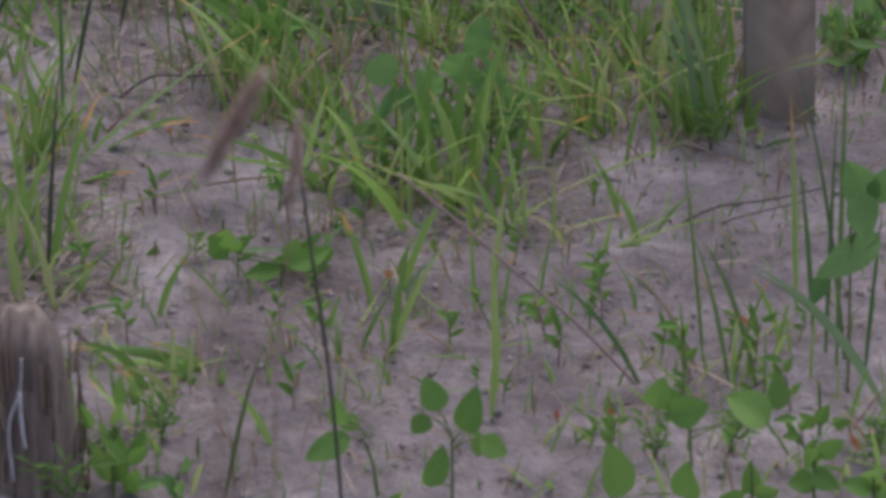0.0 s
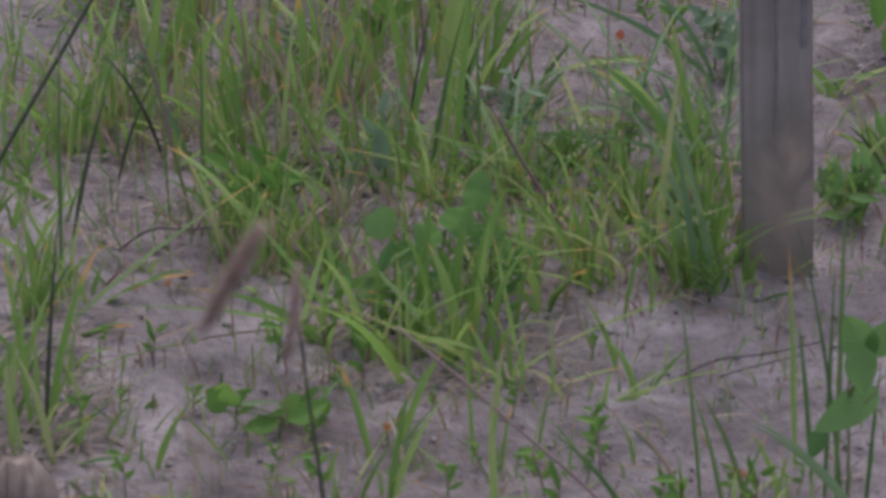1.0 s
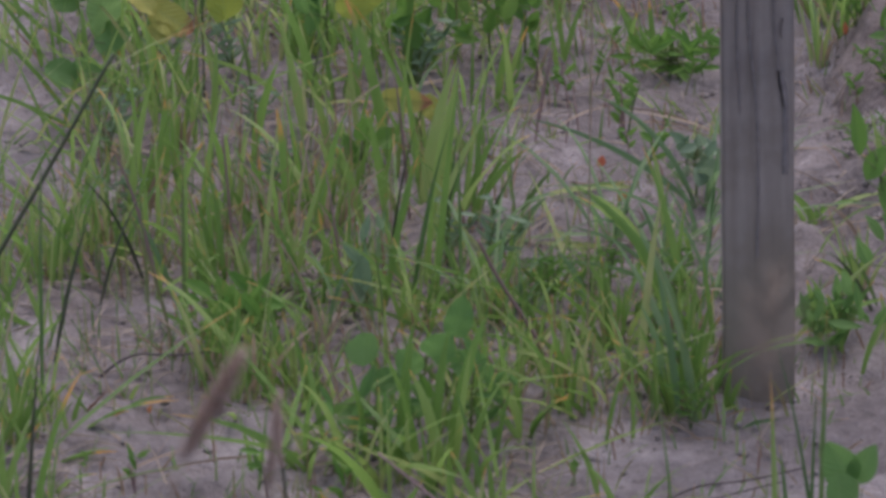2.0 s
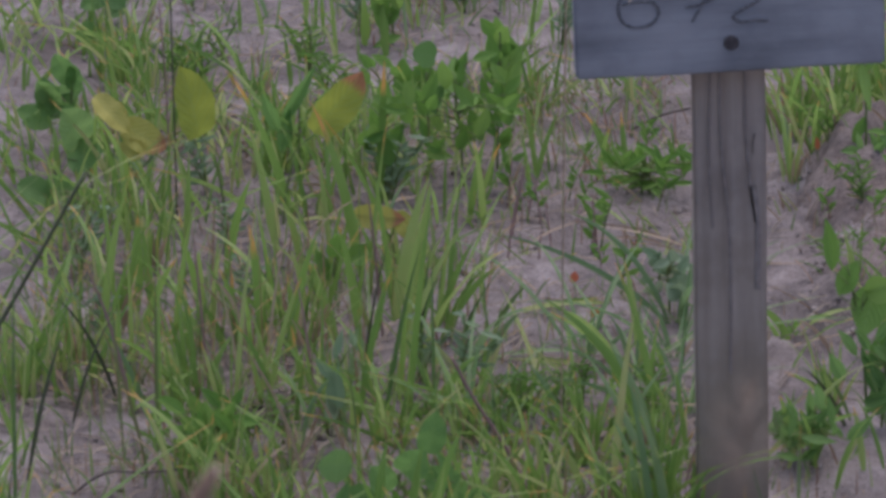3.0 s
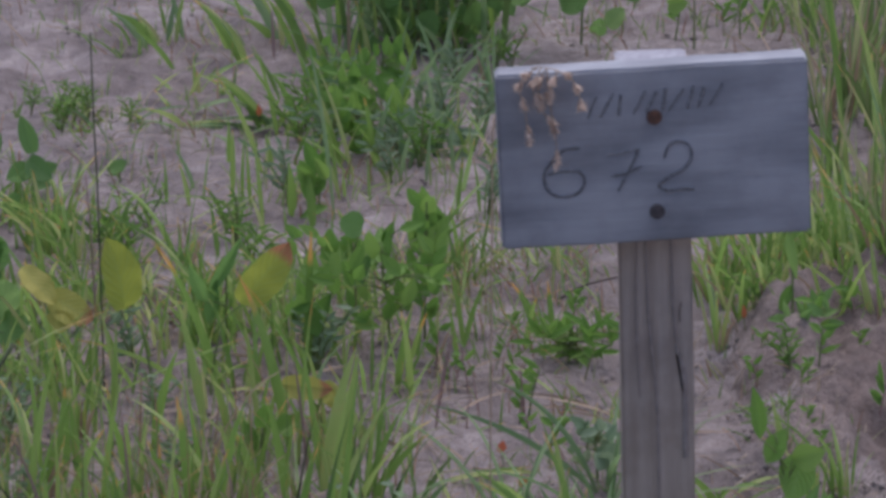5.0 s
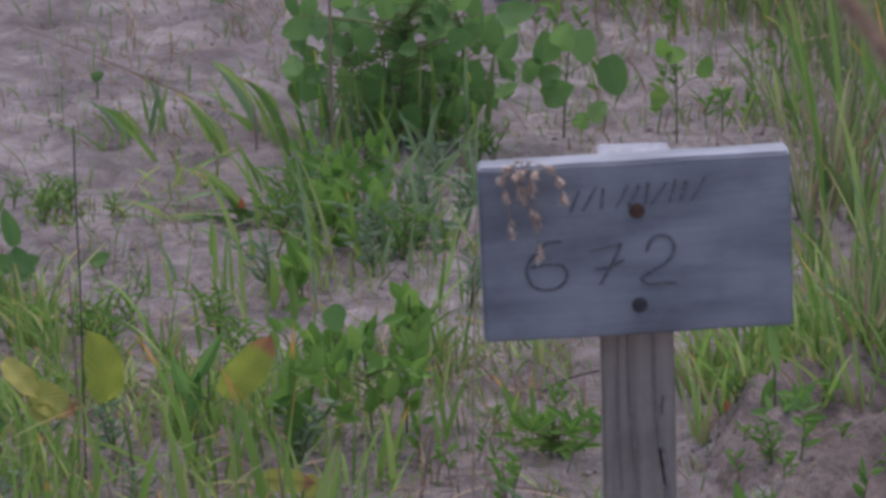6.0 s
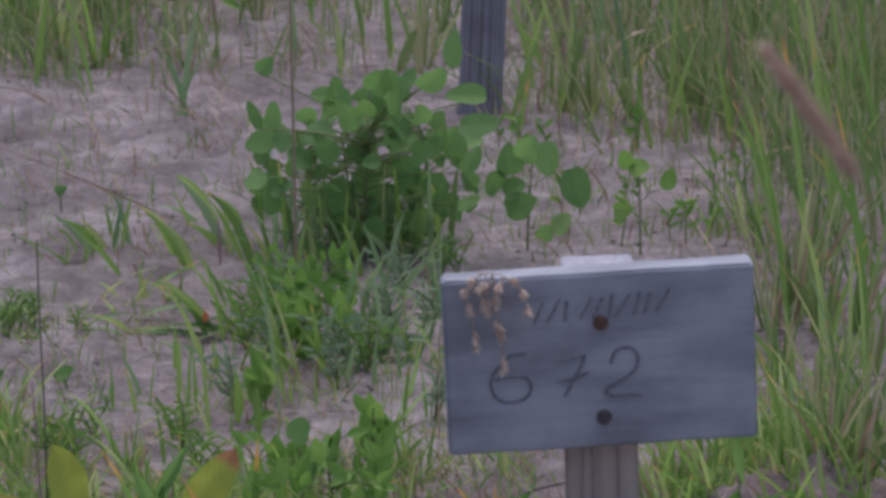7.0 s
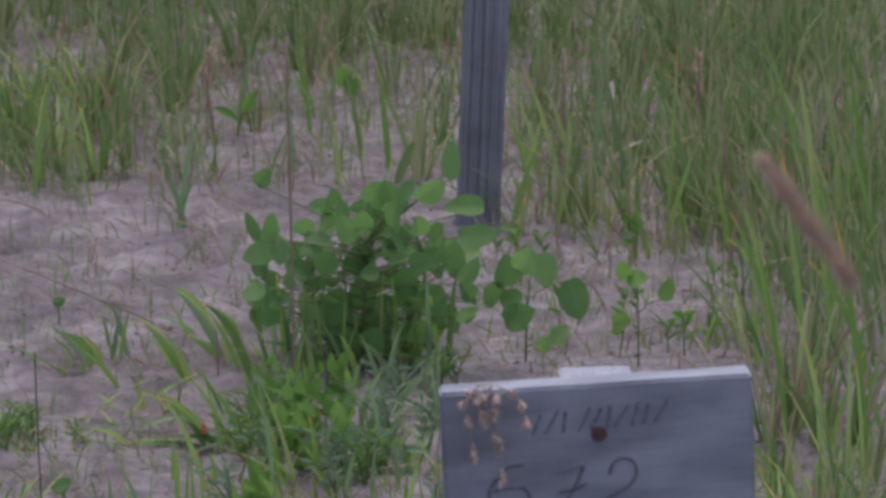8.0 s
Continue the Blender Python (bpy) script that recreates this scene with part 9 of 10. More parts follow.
blade(tuft, (-0.0216, -0.0442, -0.003), (-0.0182, -0.0347, 0.0984), 0.0065, 0.08, TIPPED)
blade(tuft, (0.0043, 0.1743, -0.003), (0.0292, 0.1933, 0.0378), 0.0059, 0.07, HUSK)
blade(tuft, (-0.0619, 0.6603, -0.003), (-0.0665, 0.6543, 0.0710), 0.0072, 0.09, HUSK)
blade(tuft, (0.2995, 0.3320, -0.003), (0.3112, 0.3121, 0.0868), 0.0077, 0.07, TIPPED)
blade(tuft, (-0.0434, -0.1774, -0.003), (-0.0721, -0.1670, 0.1074), 0.0072, 0.08, GRASS)
blade(tuft, (-0.0025, -0.3209, -0.003), (-0.0312, -0.3213, 0.0934), 0.0070, 0.11, GRASS)
blade(tuft, (0.0412, -0.2941, -0.003), (0.0259, -0.2967, 0.1086), 0.0070, 0.09, GRASS)
blade(tuft, (0.0663, -0.2380, -0.003), (0.0997, -0.2423, 0.1168), 0.0079, 0.06, GRASS)
blade(tuft, (0.0972, -0.2955, -0.003), (0.0744, -0.3000, 0.1162), 0.0070, 0.06, BRIGHT)
blade(tuft, (-0.1146, -0.1755, -0.003), (-0.0947, -0.1944, 0.0994), 0.0064, 0.07, GRASS)
blade(tuft, (-0.1686, -0.2886, -0.003), (-0.1554, -0.3035, 0.0899), 0.0055, 0.08, TIPPED)
blade(tuft, (-0.0819, -0.2341, -0.003), (-0.0466, -0.2246, 0.0773), 0.0063, 0.10, BRIGHT)
blade(tuft, (0.1542, 0.0590, -0.003), (0.1241, 0.0744, 0.1252), 0.0074, 0.07, GRASS)
blade(tuft, (0.2021, 0.1853, -0.003), (0.1856, 0.1921, 0.1370), 0.0076, 0.10, GRASS)
blade(tuft, (0.1092, 0.2533, -0.003), (0.0921, 0.2492, 0.1406), 0.0076, 0.10, GRASS)
blade(tuft, (0.0410, 0.2551, -0.003), (0.0537, 0.2393, 0.1429), 0.0076, 0.11, GRASS)
plant = bean_plant(-0.0896, 3.5791, (0.003, 0, 0.0654), "dark green leafy weed inside the grass clump", BEAN, "lance", "leafy_plant", "weed", "", 0.0013)
crowd(plant, 17, 0, 0.0359, 0.0370, 0.0305, 0.03, 0.0174, 0.0327, 0.3, 0.5, 31)
plant = bean_plant(-0.0157, 3.6237, (0.003, 0, 0.0748), "dark green leafy weed inside the grass clump", BEAN, "lance", "leafy_plant", "weed", "", 0.0013)
crowd(plant, 17, 0, 0.0412, 0.0374, 0.0352, 0.03, 0.0176, 0.0352, 0.28, 0.6, 32)
plant = bean_plant(-0.2044, 3.8447, (0.003, 0, 0.0417), "pale green leafy weed on sand", FRESH, "lance", "leafy_plant", "weed", "", 0.0013)
crowd(plant, 14, 0, 0.0229, 0.0185, 0.0185, 0.03, 0.0185, 0.0324, 0.4, 0.8, 33)
plant = bean_plant(-0.1490, 3.4211, (0.003, 0, 0.0252), "small pale green weed on sand", FRESH, "lance", "leafy_plant", "weed", "", 0.0013)
crowd(plant, 12, 0, 0.0138, 0.0189, 0.0105, 0.03, 0.0126, 0.0210, 0.4, 0.5, 34)
plant = bean_plant(0.2649, 3.8362, (0.003, 0, 0.0370), "dark green leafy weed beside the post", BEAN, "lance", "leafy_plant", "weed", "", 0.0013)
crowd(plant, 16, 0, 0.0203, 0.0231, 0.0185, 0.03, 0.0185, 0.0323, 0.35, 0.4, 35)
plant = bean_plant(-0.0349, 5.2367, (0.003, 0, 0.0671), "pale green leafy weed below the bush", FRESH, "lance", "leafy_plant", "weed", "", 0.0013)
crowd(plant, 34, 0, 0.0369, 0.0457, 0.0335, 0.03, 0.0171, 0.0317, 0.42, 0.6, 36)
plant = bean_plant(0.0315, 5.1513, (0.003, 0, 0.0420), "greyish green weed below the bush", GREY_LEAF, "lance", "leafy_plant", "weed", "", 0.0013)
crowd(plant, 26, 0, 0.0231, 0.0481, 0.0240, 0.03, 0.0144, 0.0264, 0.4, 0.4, 37)
plant = bean_plant(-0.0107, 5.3356, (0.003, 0, 0.0682), "pale green leafy weed below the bush", FRESH, "lance", "leafy_plant", "weed", "", 0.0013)
crowd(plant, 26, 0, 0.0375, 0.0372, 0.0341, 0.03, 0.0174, 0.0310, 0.42, 0.6, 61)
plant = bean_plant(-0.0732, 5.3816, (0.003, 0, 0.0563), "fresh green weed with upright leaves", FRESH, "lance", "leafy_plant", "weed", "", 0.0013)
crowd(plant, 18, 0, 0.0310, 0.0250, 0.0281, 0.03, 0.0175, 0.0300, 0.42, 0.7, 62)
plant = bean_plant(-0.0741, 4.9535, (0.003, 0, 0.0522), "fresh green weed with upright leaves", FRESH, "lance", "leafy_plant", "weed", "", 0.0013)
crowd(plant, 12, 0, 0.0287, 0.0174, 0.0261, 0.03, 0.0261, 0.0435, 0.4, 0.9, 38)
plant = bean_plant(-0.3789, 4.6147, (0.003, 0, 0.0707), "broad-leaved green weed in the grass", BEAN, "dock", "leafy_plant", "weed", "", 0.0013)
crowd(plant, 10, 0, 0.0389, 0.0326, 0.0326, 0.03, 0.0272, 0.0435, 0.6, 0.4, 39)
plant = bean_plant(-0.2006, 3.8119, (0.003, 0, 0.0414), "pale green leafy weed on sand", FRESH, "lance", "leafy_plant", "weed", "", 0.0013)
crowd(plant, 12, 0, 0.0228, 0.0161, 0.0184, 0.03, 0.0184, 0.0299, 0.4, 0.8, 40)
# two weeds added as dark fill for the shaded hollow at the bank
plant = bean_plant(0.3456, 3.8990, (0.003, 0, 0.0703), "dark green leafy weed added to stand for shade at the bank", BEAN, "lance", "leafy_plant", "weed", "", 0.0013)
crowd(plant, 30, 0, 0.0387, 0.0328, 0.0351, 0.03, 0.0211, 0.0375, 0.32, 0.4, 41)
plant = bean_plant(0.2823, 3.8246, (0.003, 0, 0.0507), "dark green leafy weed added to stand for shade at the bank", BEAN, "lance", "leafy_plant", "weed", "", 0.0013)
crowd(plant, 22, 0, 0.0279, 0.0277, 0.0230, 0.03, 0.0184, 0.0323, 0.3, 0.4, 42)
plant = bean_plant(0.3821, 4.4037, (0.003, 0, 0.0313), "green weed on top of the sand bank", BEAN, "lance", "leafy_plant", "weed", "", 0.0013)
crowd(plant, 14, 0, 0.0172, 0.0209, 0.0156, 0.03, 0.0156, 0.0261, 0.35, 0.5, 43)
plant = bean_plant(0.1655, 4.4748, (0.003, 0, 0.0423), "pale feathery weed beside the post", FRESH, "lance", "leafy_plant", "weed", "", 0.0013)
crowd(plant, 34, 0, 0.0233, 0.0397, 0.0185, 0.03, 0.0159, 0.0317, 0.2, 0.3, 45)
plant = bean_plant(0.1718, 4.2086, (0.003, 0, 0.0351), "greyish curled weed on bare sand", GREY_LEAF, "bean", "leafy_plant", "weed", "", 0.0013)
crowd(plant, 16, 0, 0.0193, 0.0175, 0.0175, 0.03, 0.0100, 0.0170, 0.6, 0.3, 46)
plant = bean_plant(-0.2688, 3.0557, (0.003, 0, 0.0574), "fresh green weed with upright leaves beside a wooden stub", FRESH, "lance", "leafy_plant", "weed", "", 0.0013)
crowd(plant, 9, 0, 0.0316, 0.0172, 0.0287, 0.03, 0.0230, 0.0383, 0.26, 0.9, 51)
plant = bean_plant(-0.2259, 3.0434, (0.003, 0, 0.0229), "small dark green leafy weed on sand", BEAN, "bean", "leafy_plant", "weed", "", 0.0013)
crowd(plant, 8, 0, 0.0126, 0.0114, 0.0114, 0.03, 0.0114, 0.0191, 0.5, 0.6, 52)
plant = bean_plant(-0.0273, 5.1714, (0.003, 0, 0.0663), "pale green leafy weed below the bush", FRESH, "lance", "leafy_plant", "weed", "", 0.0013)
crowd(plant, 26, 0, 0.0365, 0.0362, 0.0362, 0.03, 0.0211, 0.0362, 0.42, 0.6, 53)
plant = bean_plant(-0.0366, 4.7114, (0.003, 0, 0.0665), "fresh green weed with rounded leaves", FRESH, "bean", "leafy_plant", "weed", "", 0.0013)
crowd(plant, 18, 0, 0.0366, 0.0249, 0.0332, 0.03, 0.0194, 0.0332, 0.6, 0.6, 54)
plant = bean_plant(0.0355, 4.7284, (0.003, 0, 0.0667), "fresh green weed with upright leaves", FRESH, "lance", "leafy_plant", "weed", "", 0.0013)
crowd(plant, 18, 0, 0.0367, 0.0194, 0.0333, 0.03, 0.0222, 0.0389, 0.4, 0.8, 55)
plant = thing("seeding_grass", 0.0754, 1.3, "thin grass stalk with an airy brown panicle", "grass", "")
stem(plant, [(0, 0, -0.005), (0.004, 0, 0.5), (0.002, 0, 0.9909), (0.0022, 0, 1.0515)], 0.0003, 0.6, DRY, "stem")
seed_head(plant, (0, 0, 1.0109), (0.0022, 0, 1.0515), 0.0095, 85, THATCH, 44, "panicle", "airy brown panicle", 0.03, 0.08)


# ---------- countless growth ----------
sprigs = Lawn(8)
near_lawn, mid_lawn, far_lawn, litter = Lawn(1), Lawn(2), Lawn(3), Lawn(4)
near_lawn.area(-0.4014, -0.3097, 3.2779, 3.4969, 23, 0.05, 0.129, 0.0039, 0.78, 9, 0.022)
near_lawn.area(-0.148, 0.0328, 3.4677, 3.5847, 68, 0.05, 0.11, 0.0048, 0.99, 9, 0.022)
near_lawn.area(-0.3318, 0.0399, 3.1872, 3.5195, 62, 0.012, 0.046, 0.0025, 0.99, 4, 0.012)
near_lawn.area(-0.3126, -0.2191, 3.0307, 3.2135, 39, 0.02, 0.055, 0.0048, 0.99, 9, 0.022)
near_lawn.area(0.0378, 0.258, 3.0338, 3.1894, 62, 0.02, 0.064, 0.0029, 0.99, 9, 0.022)
near_lawn.area(0.1387, 0.2784, 3.1541, 3.3009, 18, 0.04, 0.11, 0.0029, 0.59, 9, 0.022)
near_lawn.area(0.0189, 0.1393, 3.1532, 3.3384, 17, 0.015, 0.041, 0.0026, 0.78, 5, 0.012)
near_lawn.area(-0.2557, 0.0513, 3.6517, 3.9406, 111, 0.04, 0.092, 0.004, 0.99, 9, 0.022)
near_lawn.area(-0.0037, 0.1892, 3.6531, 3.9679, 125, 0.03, 0.092, 0.004, 0.99, 9, 0.022)
near_lawn.area(-0.4253, -0.2673, 3.9134, 4.0712, 53, 0.05, 0.12, 0.004, 0.78, 9, 0.022)
near_lawn.area(-0.4205, -0.3253, 3.6273, 3.8628, 33, 0.05, 0.11, 0.0039, 0.78, 9, 0.022)
mid_lawn.area(-0.3635, -0.0313, 3.9556, 4.2296, 57, 0.06, 0.147, 0.0045, 0.59, 9, 0.022)
mid_lawn.area(-0.4248, -0.2392, 4.158, 4.5391, 67, 0.06, 0.129, 0.0043, 0.78, 9, 0.022)
mid_lawn.area(-0.2369, 0.0524, 4.4901, 4.7808, 67, 0.05, 0.11, 0.0043, 0.78, 9, 0.022)
mid_lawn.area(-0.3018, 0.0083, 4.2296, 4.4901, 48, 0.05, 0.129, 0.0043, 0.78, 9, 0.022)
mid_lawn.area(0.0083, 0.2062, 4.1722, 4.6228, 26, 0.015, 0.046, 0.0029, 0.99, 5, 0.014)
mid_lawn.area(0.3068, 0.4503, 4.6059, 4.7808, 35, 0.06, 0.11, 0.0043, 0.59, 9, 0.022)
mid_lawn.area(-0.3676, -0.1129, 4.4907, 4.9483, 48, 0.04, 0.092, 0.0043, 0.99, 9, 0.022)
mid_lawn.area(-0.1465, 0.107, 4.9831, 5.3805, 67, 0.04, 0.092, 0.0043, 0.78, 9, 0.022)
mid_lawn.area(-0.0359, 0.2125, 4.6864, 4.9426, 26, 0.03, 0.074, 0.0039, 0.78, 9, 0.022)
mid_lawn.area(-0.3272, -0.1267, 5.1059, 5.6912, 22, 0.03, 0.083, 0.0043, 0.99, 9, 0.022)
mid_lawn.area(0.4494, 0.5919, 4.479, 5.6779, 67, 0.08, 0.184, 0.0047, 0.49, 9, 0.022)
mid_lawn.area(-0.4093, -0.2487, 5.254, 5.3857, 85, 0.01, 0.032, 0.0039, 1.1, 9, 0.022)
far_lawn.area(-0.5014, -0.3086, 6.4034, 7.0862, 448, 0.06, 0.17, 0.0031, 0.41, 9, 0.022)
far_lawn.area(-0.3253, 0.1825, 6.4572, 7.4299, 448, 0.05, 0.15, 0.0031, 0.41, 9, 0.022)
far_lawn.area(0.2406, 0.5124, 6.1446, 7.4162, 448, 0.08, 0.2, 0.0028, 0.41, 9, 0.022)
far_lawn.area(0.4491, 0.7841, 6.0253, 7.2478, 961, 0.1, 0.24, 0.0031, 0.34, 9, 0.022)
far_lawn.area(0.492, 0.6854, 5.4434, 6.0799, 277, 0.08, 0.2, 0.0031, 0.34, 9, 0.022)
far_lawn.area(0.1744, 0.5125, 5.5909, 6.1154, 128, 0.015, 0.05, 0.0019, 0.54, 5, 0.015)
far_lawn.area(-0.5936, 0.9563, 7.1837, 7.949, 2030, 0.1, 0.26, 0.0032, 0.34, 9, 0.022)
far_lawn.area(-4.0, 4.5, 8.5, 14.0, 5000, 0.12, 0.32, 0.006, 0.3, 9, 0.05)
sprigs.area(-2.6, -0.62, 3.0, 8.0, 1300, 0.02, 0.12, 0.003, 0.5, 7, 0.05)
sprigs.area(0.95, 2.8, 3.0, 8.0, 1300, 0.02, 0.14, 0.003, 0.5, 7, 0.05)
far_lawn.area(-1.2, 1.5, 7.8, 10.5, 3200, 0.12, 0.3, 0.0042, 0.25, 9, 0.03)
litter.area(-0.3874, 0.2844, 3.049, 3.9656, 240, 0.01, 0.03, 0.0016, 2.5, 3, 0.03)
litter.area(-0.4229, 0.4229, 3.8546, 5.2965, 312, 0.012, 0.05, 0.002, 2.0, 3, 0.03)
litter.area(-0.445, 0.7356, 5.455, 7.6777, 504, 0.02, 0.09, 0.0022, 1.4, 3, 0.03)
sprigs.area(-0.3863, 0.285, 3.0323, 3.6067, 520, 0.01, 0.05, 0.0016, 0.6, 3, 0.03)
sprigs.area(-0.002, 0.3174, 3.6081, 3.9669, 160, 0.01, 0.04, 0.0016, 0.6, 3, 0.03)
sprigs.area(-0.4159, 0.1927, 3.6292, 4.1559, 420, 0.02, 0.07, 0.0018, 0.6, 3, 0.03)
sprigs.area(0.2654, 0.3487, 3.7001, 4.5228, 40, 0.01, 0.04, 0.0016, 0.6, 3, 0.03)
sprigs.area(-0.0126, 0.219, 4.0885, 4.8172, 330, 0.012, 0.055, 0.0017, 0.6, 3, 0.03)
sprigs.area(0.2749, 0.4288, 3.8301, 4.8172, 70, 0.015, 0.05, 0.0018, 0.6, 3, 0.03)
sprigs.area(-0.4728, -0.2089, 4.5064, 5.2965, 260, 0.012, 0.06, 0.0018, 0.6, 3, 0.03)
sprigs.area(-0.4282, -0.0918, 4.948, 6.2332, 420, 0.01, 0.05, 0.0018, 0.6, 3, 0.03)
sprigs.area(-0.0819, 0.1579, 4.6526, 5.1017, 260, 0.015, 0.06, 0.0018, 0.6, 3, 0.03)
sprigs.area(-0.4342, -0.0907, 5.4647, 6.4631, 180, 0.01, 0.04, 0.0018, 0.6, 3, 0.03)
sprigs.area(0.1669, 0.5307, 5.5429, 6.1152, 360, 0.012, 0.06, 0.0018, 0.6, 3, 0.03)
sprigs.area(-0.3198, 0.2103, 6.3635, 7.2682, 420, 0.02, 0.09, 0.002, 0.6, 3, 0.03)
sprigs.area(0.214, 0.7614, 6.0005, 6.877, 500, 0.03, 0.12, 0.0022, 0.6, 3, 0.03)
sprigs.area(-0.5337, 0.8738, 7.0326, 7.8567, 500, 0.05, 0.2, 0.0026, 0.6, 3, 0.03)
mid_lawn.area(0.411, 0.5446, 4.3978, 5.0708, 120, 0.05, 0.12, 0.0047, 0.65, 9, 0.022)
sprigs.area(-0.3648, -0.0118, 3.9299, 4.2884, 420, 0.04, 0.13, 0.0014, 0.5, 3, 0.03)
sprigs.area(-0.2695, 0.1887, 3.6297, 3.9669, 300, 0.03, 0.09, 0.0014, 0.5, 3, 0.03)
mid_lawn.area(-0.4619, -0.2545, 4.5064, 5.0466, 165, 0.04, 0.101, 0.0047, 0.72, 9, 0.022)
mid_lawn.area(-0.3886, -0.0344, 4.4263, 4.6744, 165, 0.06, 0.12, 0.0047, 0.58, 9, 0.022)
mid_lawn.area(-0.3566, 0.0652, 4.6571, 4.9295, 120, 0.04, 0.092, 0.0047, 0.72, 9, 0.022)
near_lawn.area(-0.4587, -0.3729, 3.7777, 4.1683, 85, 0.06, 0.138, 0.0047, 0.58, 9, 0.022)
mid_lawn.area(0.3526, 0.4746, 4.5064, 4.9295, 100, 0.05, 0.11, 0.0047, 0.58, 9, 0.022)
sprigs.area(0.0308, 0.2286, 4.5064, 4.8356, 200, 0.02, 0.07, 0.0018, 0.6, 3, 0.03)
far_lawn.area(0.5699, 0.8086, 6.0237, 7.4064, 320, 0.1, 0.24, 0.0034, 0.25, 9, 0.022)
sprigs.area(-0.3118, 0.1227, 3.1519, 3.5735, 220, 0.015, 0.05, 0.0018, 0.6, 3, 0.012)
sprigs.done("fine_growth", SPRIG, "fine green and reddish sprigs growing in sand")
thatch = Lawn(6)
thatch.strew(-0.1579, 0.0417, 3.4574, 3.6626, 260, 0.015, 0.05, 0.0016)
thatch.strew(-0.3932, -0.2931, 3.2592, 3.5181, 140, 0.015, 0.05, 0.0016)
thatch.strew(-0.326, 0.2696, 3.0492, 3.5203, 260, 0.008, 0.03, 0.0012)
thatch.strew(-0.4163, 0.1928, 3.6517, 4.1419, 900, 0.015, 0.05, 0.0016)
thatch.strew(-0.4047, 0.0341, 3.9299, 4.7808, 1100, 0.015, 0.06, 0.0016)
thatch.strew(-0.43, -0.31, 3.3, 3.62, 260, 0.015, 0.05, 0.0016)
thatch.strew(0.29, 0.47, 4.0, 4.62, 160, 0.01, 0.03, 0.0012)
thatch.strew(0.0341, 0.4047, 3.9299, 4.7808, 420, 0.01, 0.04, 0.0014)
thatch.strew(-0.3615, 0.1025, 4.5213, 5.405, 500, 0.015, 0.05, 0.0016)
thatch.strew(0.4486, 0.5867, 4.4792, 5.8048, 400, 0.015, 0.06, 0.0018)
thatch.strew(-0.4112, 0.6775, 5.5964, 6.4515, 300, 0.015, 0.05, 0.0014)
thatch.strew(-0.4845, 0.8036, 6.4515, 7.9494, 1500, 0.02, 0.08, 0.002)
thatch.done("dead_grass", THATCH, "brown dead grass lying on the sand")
soil_crumbs([(0.3, 0.5, 4.05, 4.6, 900), (-0.4037, 0.2975, 3.0323, 3.9656, 1500), (-0.4445, 0.4402, 3.8546, 5.2965, 1500), (-0.4484, 0.7153, 5.0682, 7.2622, 1500)], 12)
near_lawn.done("grass", GRASS, "short green grass growing through sand")
mid_lawn.done("grass", GRASS, "dense green grass around the sign post")
far_lawn.done("grass", TALL_GRASS, "tall green meadow grass behind the bush")
litter.done("dry_grass", DRY, "scattered dry brown grass stems")

tufts = [tuft_variant(11, 0.035, 0.11, 0.65, 0.0043, GRASS, 30 + i, "small green grass tuft on sand") for i in range(4)]
blue_tufts = [tuft_variant(10, 0.03, 0.1, 0.9, 0.004, BLUE_GRASS, 90 + i, "small bluish green grass tuft on sand") for i in range(4)]
tall_tufts = [tuft_variant(12, 0.1, 0.22, 0.35, 0.0055, TALL_GRASS, 40 + i, "tall green grass tuft in the meadow") for i in range(4)]
sprouts = [seedling_variant(5, 0.03, 0.014, FRESH, "lance", 50 + i, "tiny green seedling in sand") for i in range(4)]
weeds = [weed_variant(9, 0.055, 0.017, 0.16, FRESH, 60 + i, "small bushy green weed", 3 + i % 2) for i in range(5)]
grey_weeds = [weed_variant(9, 0.06, 0.018, 0.2, GREY_LEAF, 70 + i, "small greyish green weed") for i in range(2)]
scatter(sprouts, -0.3242, 0.0813, 3.1517, 3.5733, 30, 0.5, 1.2, 1)
scatter(sprouts, -0.0011, 0.2162, 3.067, 3.3002, 16, 0.7, 1.4, 2)
scatter(weeds, 0.0454, 0.2692, 3.0339, 3.1538, 3, 0.6, 1.0, 3)
scatter(weeds, -0.3178, -0.2212, 3.0141, 3.1683, 2, 0.7, 1.1, 4)
scatter(tufts, -0.2503, 0.0511, 3.6517, 3.9151, 14, 0.7, 1.1, 5)
scatter(weeds, -0.2242, 0.1662, 3.6522, 3.967, 16, 0.6, 1.1, 6)
scatter(tufts, 0.0055, 0.179, 3.6531, 3.9165, 9, 0.7, 1.1, 7)
scatter(tufts, -0.356, -0.0315, 3.9556, 4.2884, 9, 0.8, 1.3, 8)
scatter(grey_weeds, -0.3643, 0.0081, 3.9556, 4.5064, 10, 0.8, 1.3, 9)
scatter(sprouts, 0.0083, 0.2052, 4.144, 4.6059, 16, 0.8, 1.6, 10)
scatter(sprouts, 0.2781, 0.3952, 3.9556, 4.6228, 5, 0.5, 1.0, 11)
scatter(weeds, 0.2816, 0.4043, 3.9556, 4.7448, 4, 0.6, 1.0, 12)
scatter(weeds, -0.3465, -0.1132, 4.523, 4.9481, 6, 0.7, 1.1, 13)
scatter(tufts, -0.3465, -0.1132, 4.523, 4.9481, 8, 0.6, 1.0, 26)
scatter(weeds, -0.1166, 0.1072, 4.9829, 5.4028, 2, 0.8, 1.4, 14)
scatter(blue_tufts, -0.1231, 0.1198, 4.9828, 5.4483, 6, 0.6, 1.1, 27)
scatter(weeds, -0.1231, 0.1198, 5.15, 5.4483, 3, 0.8, 1.4, 28)
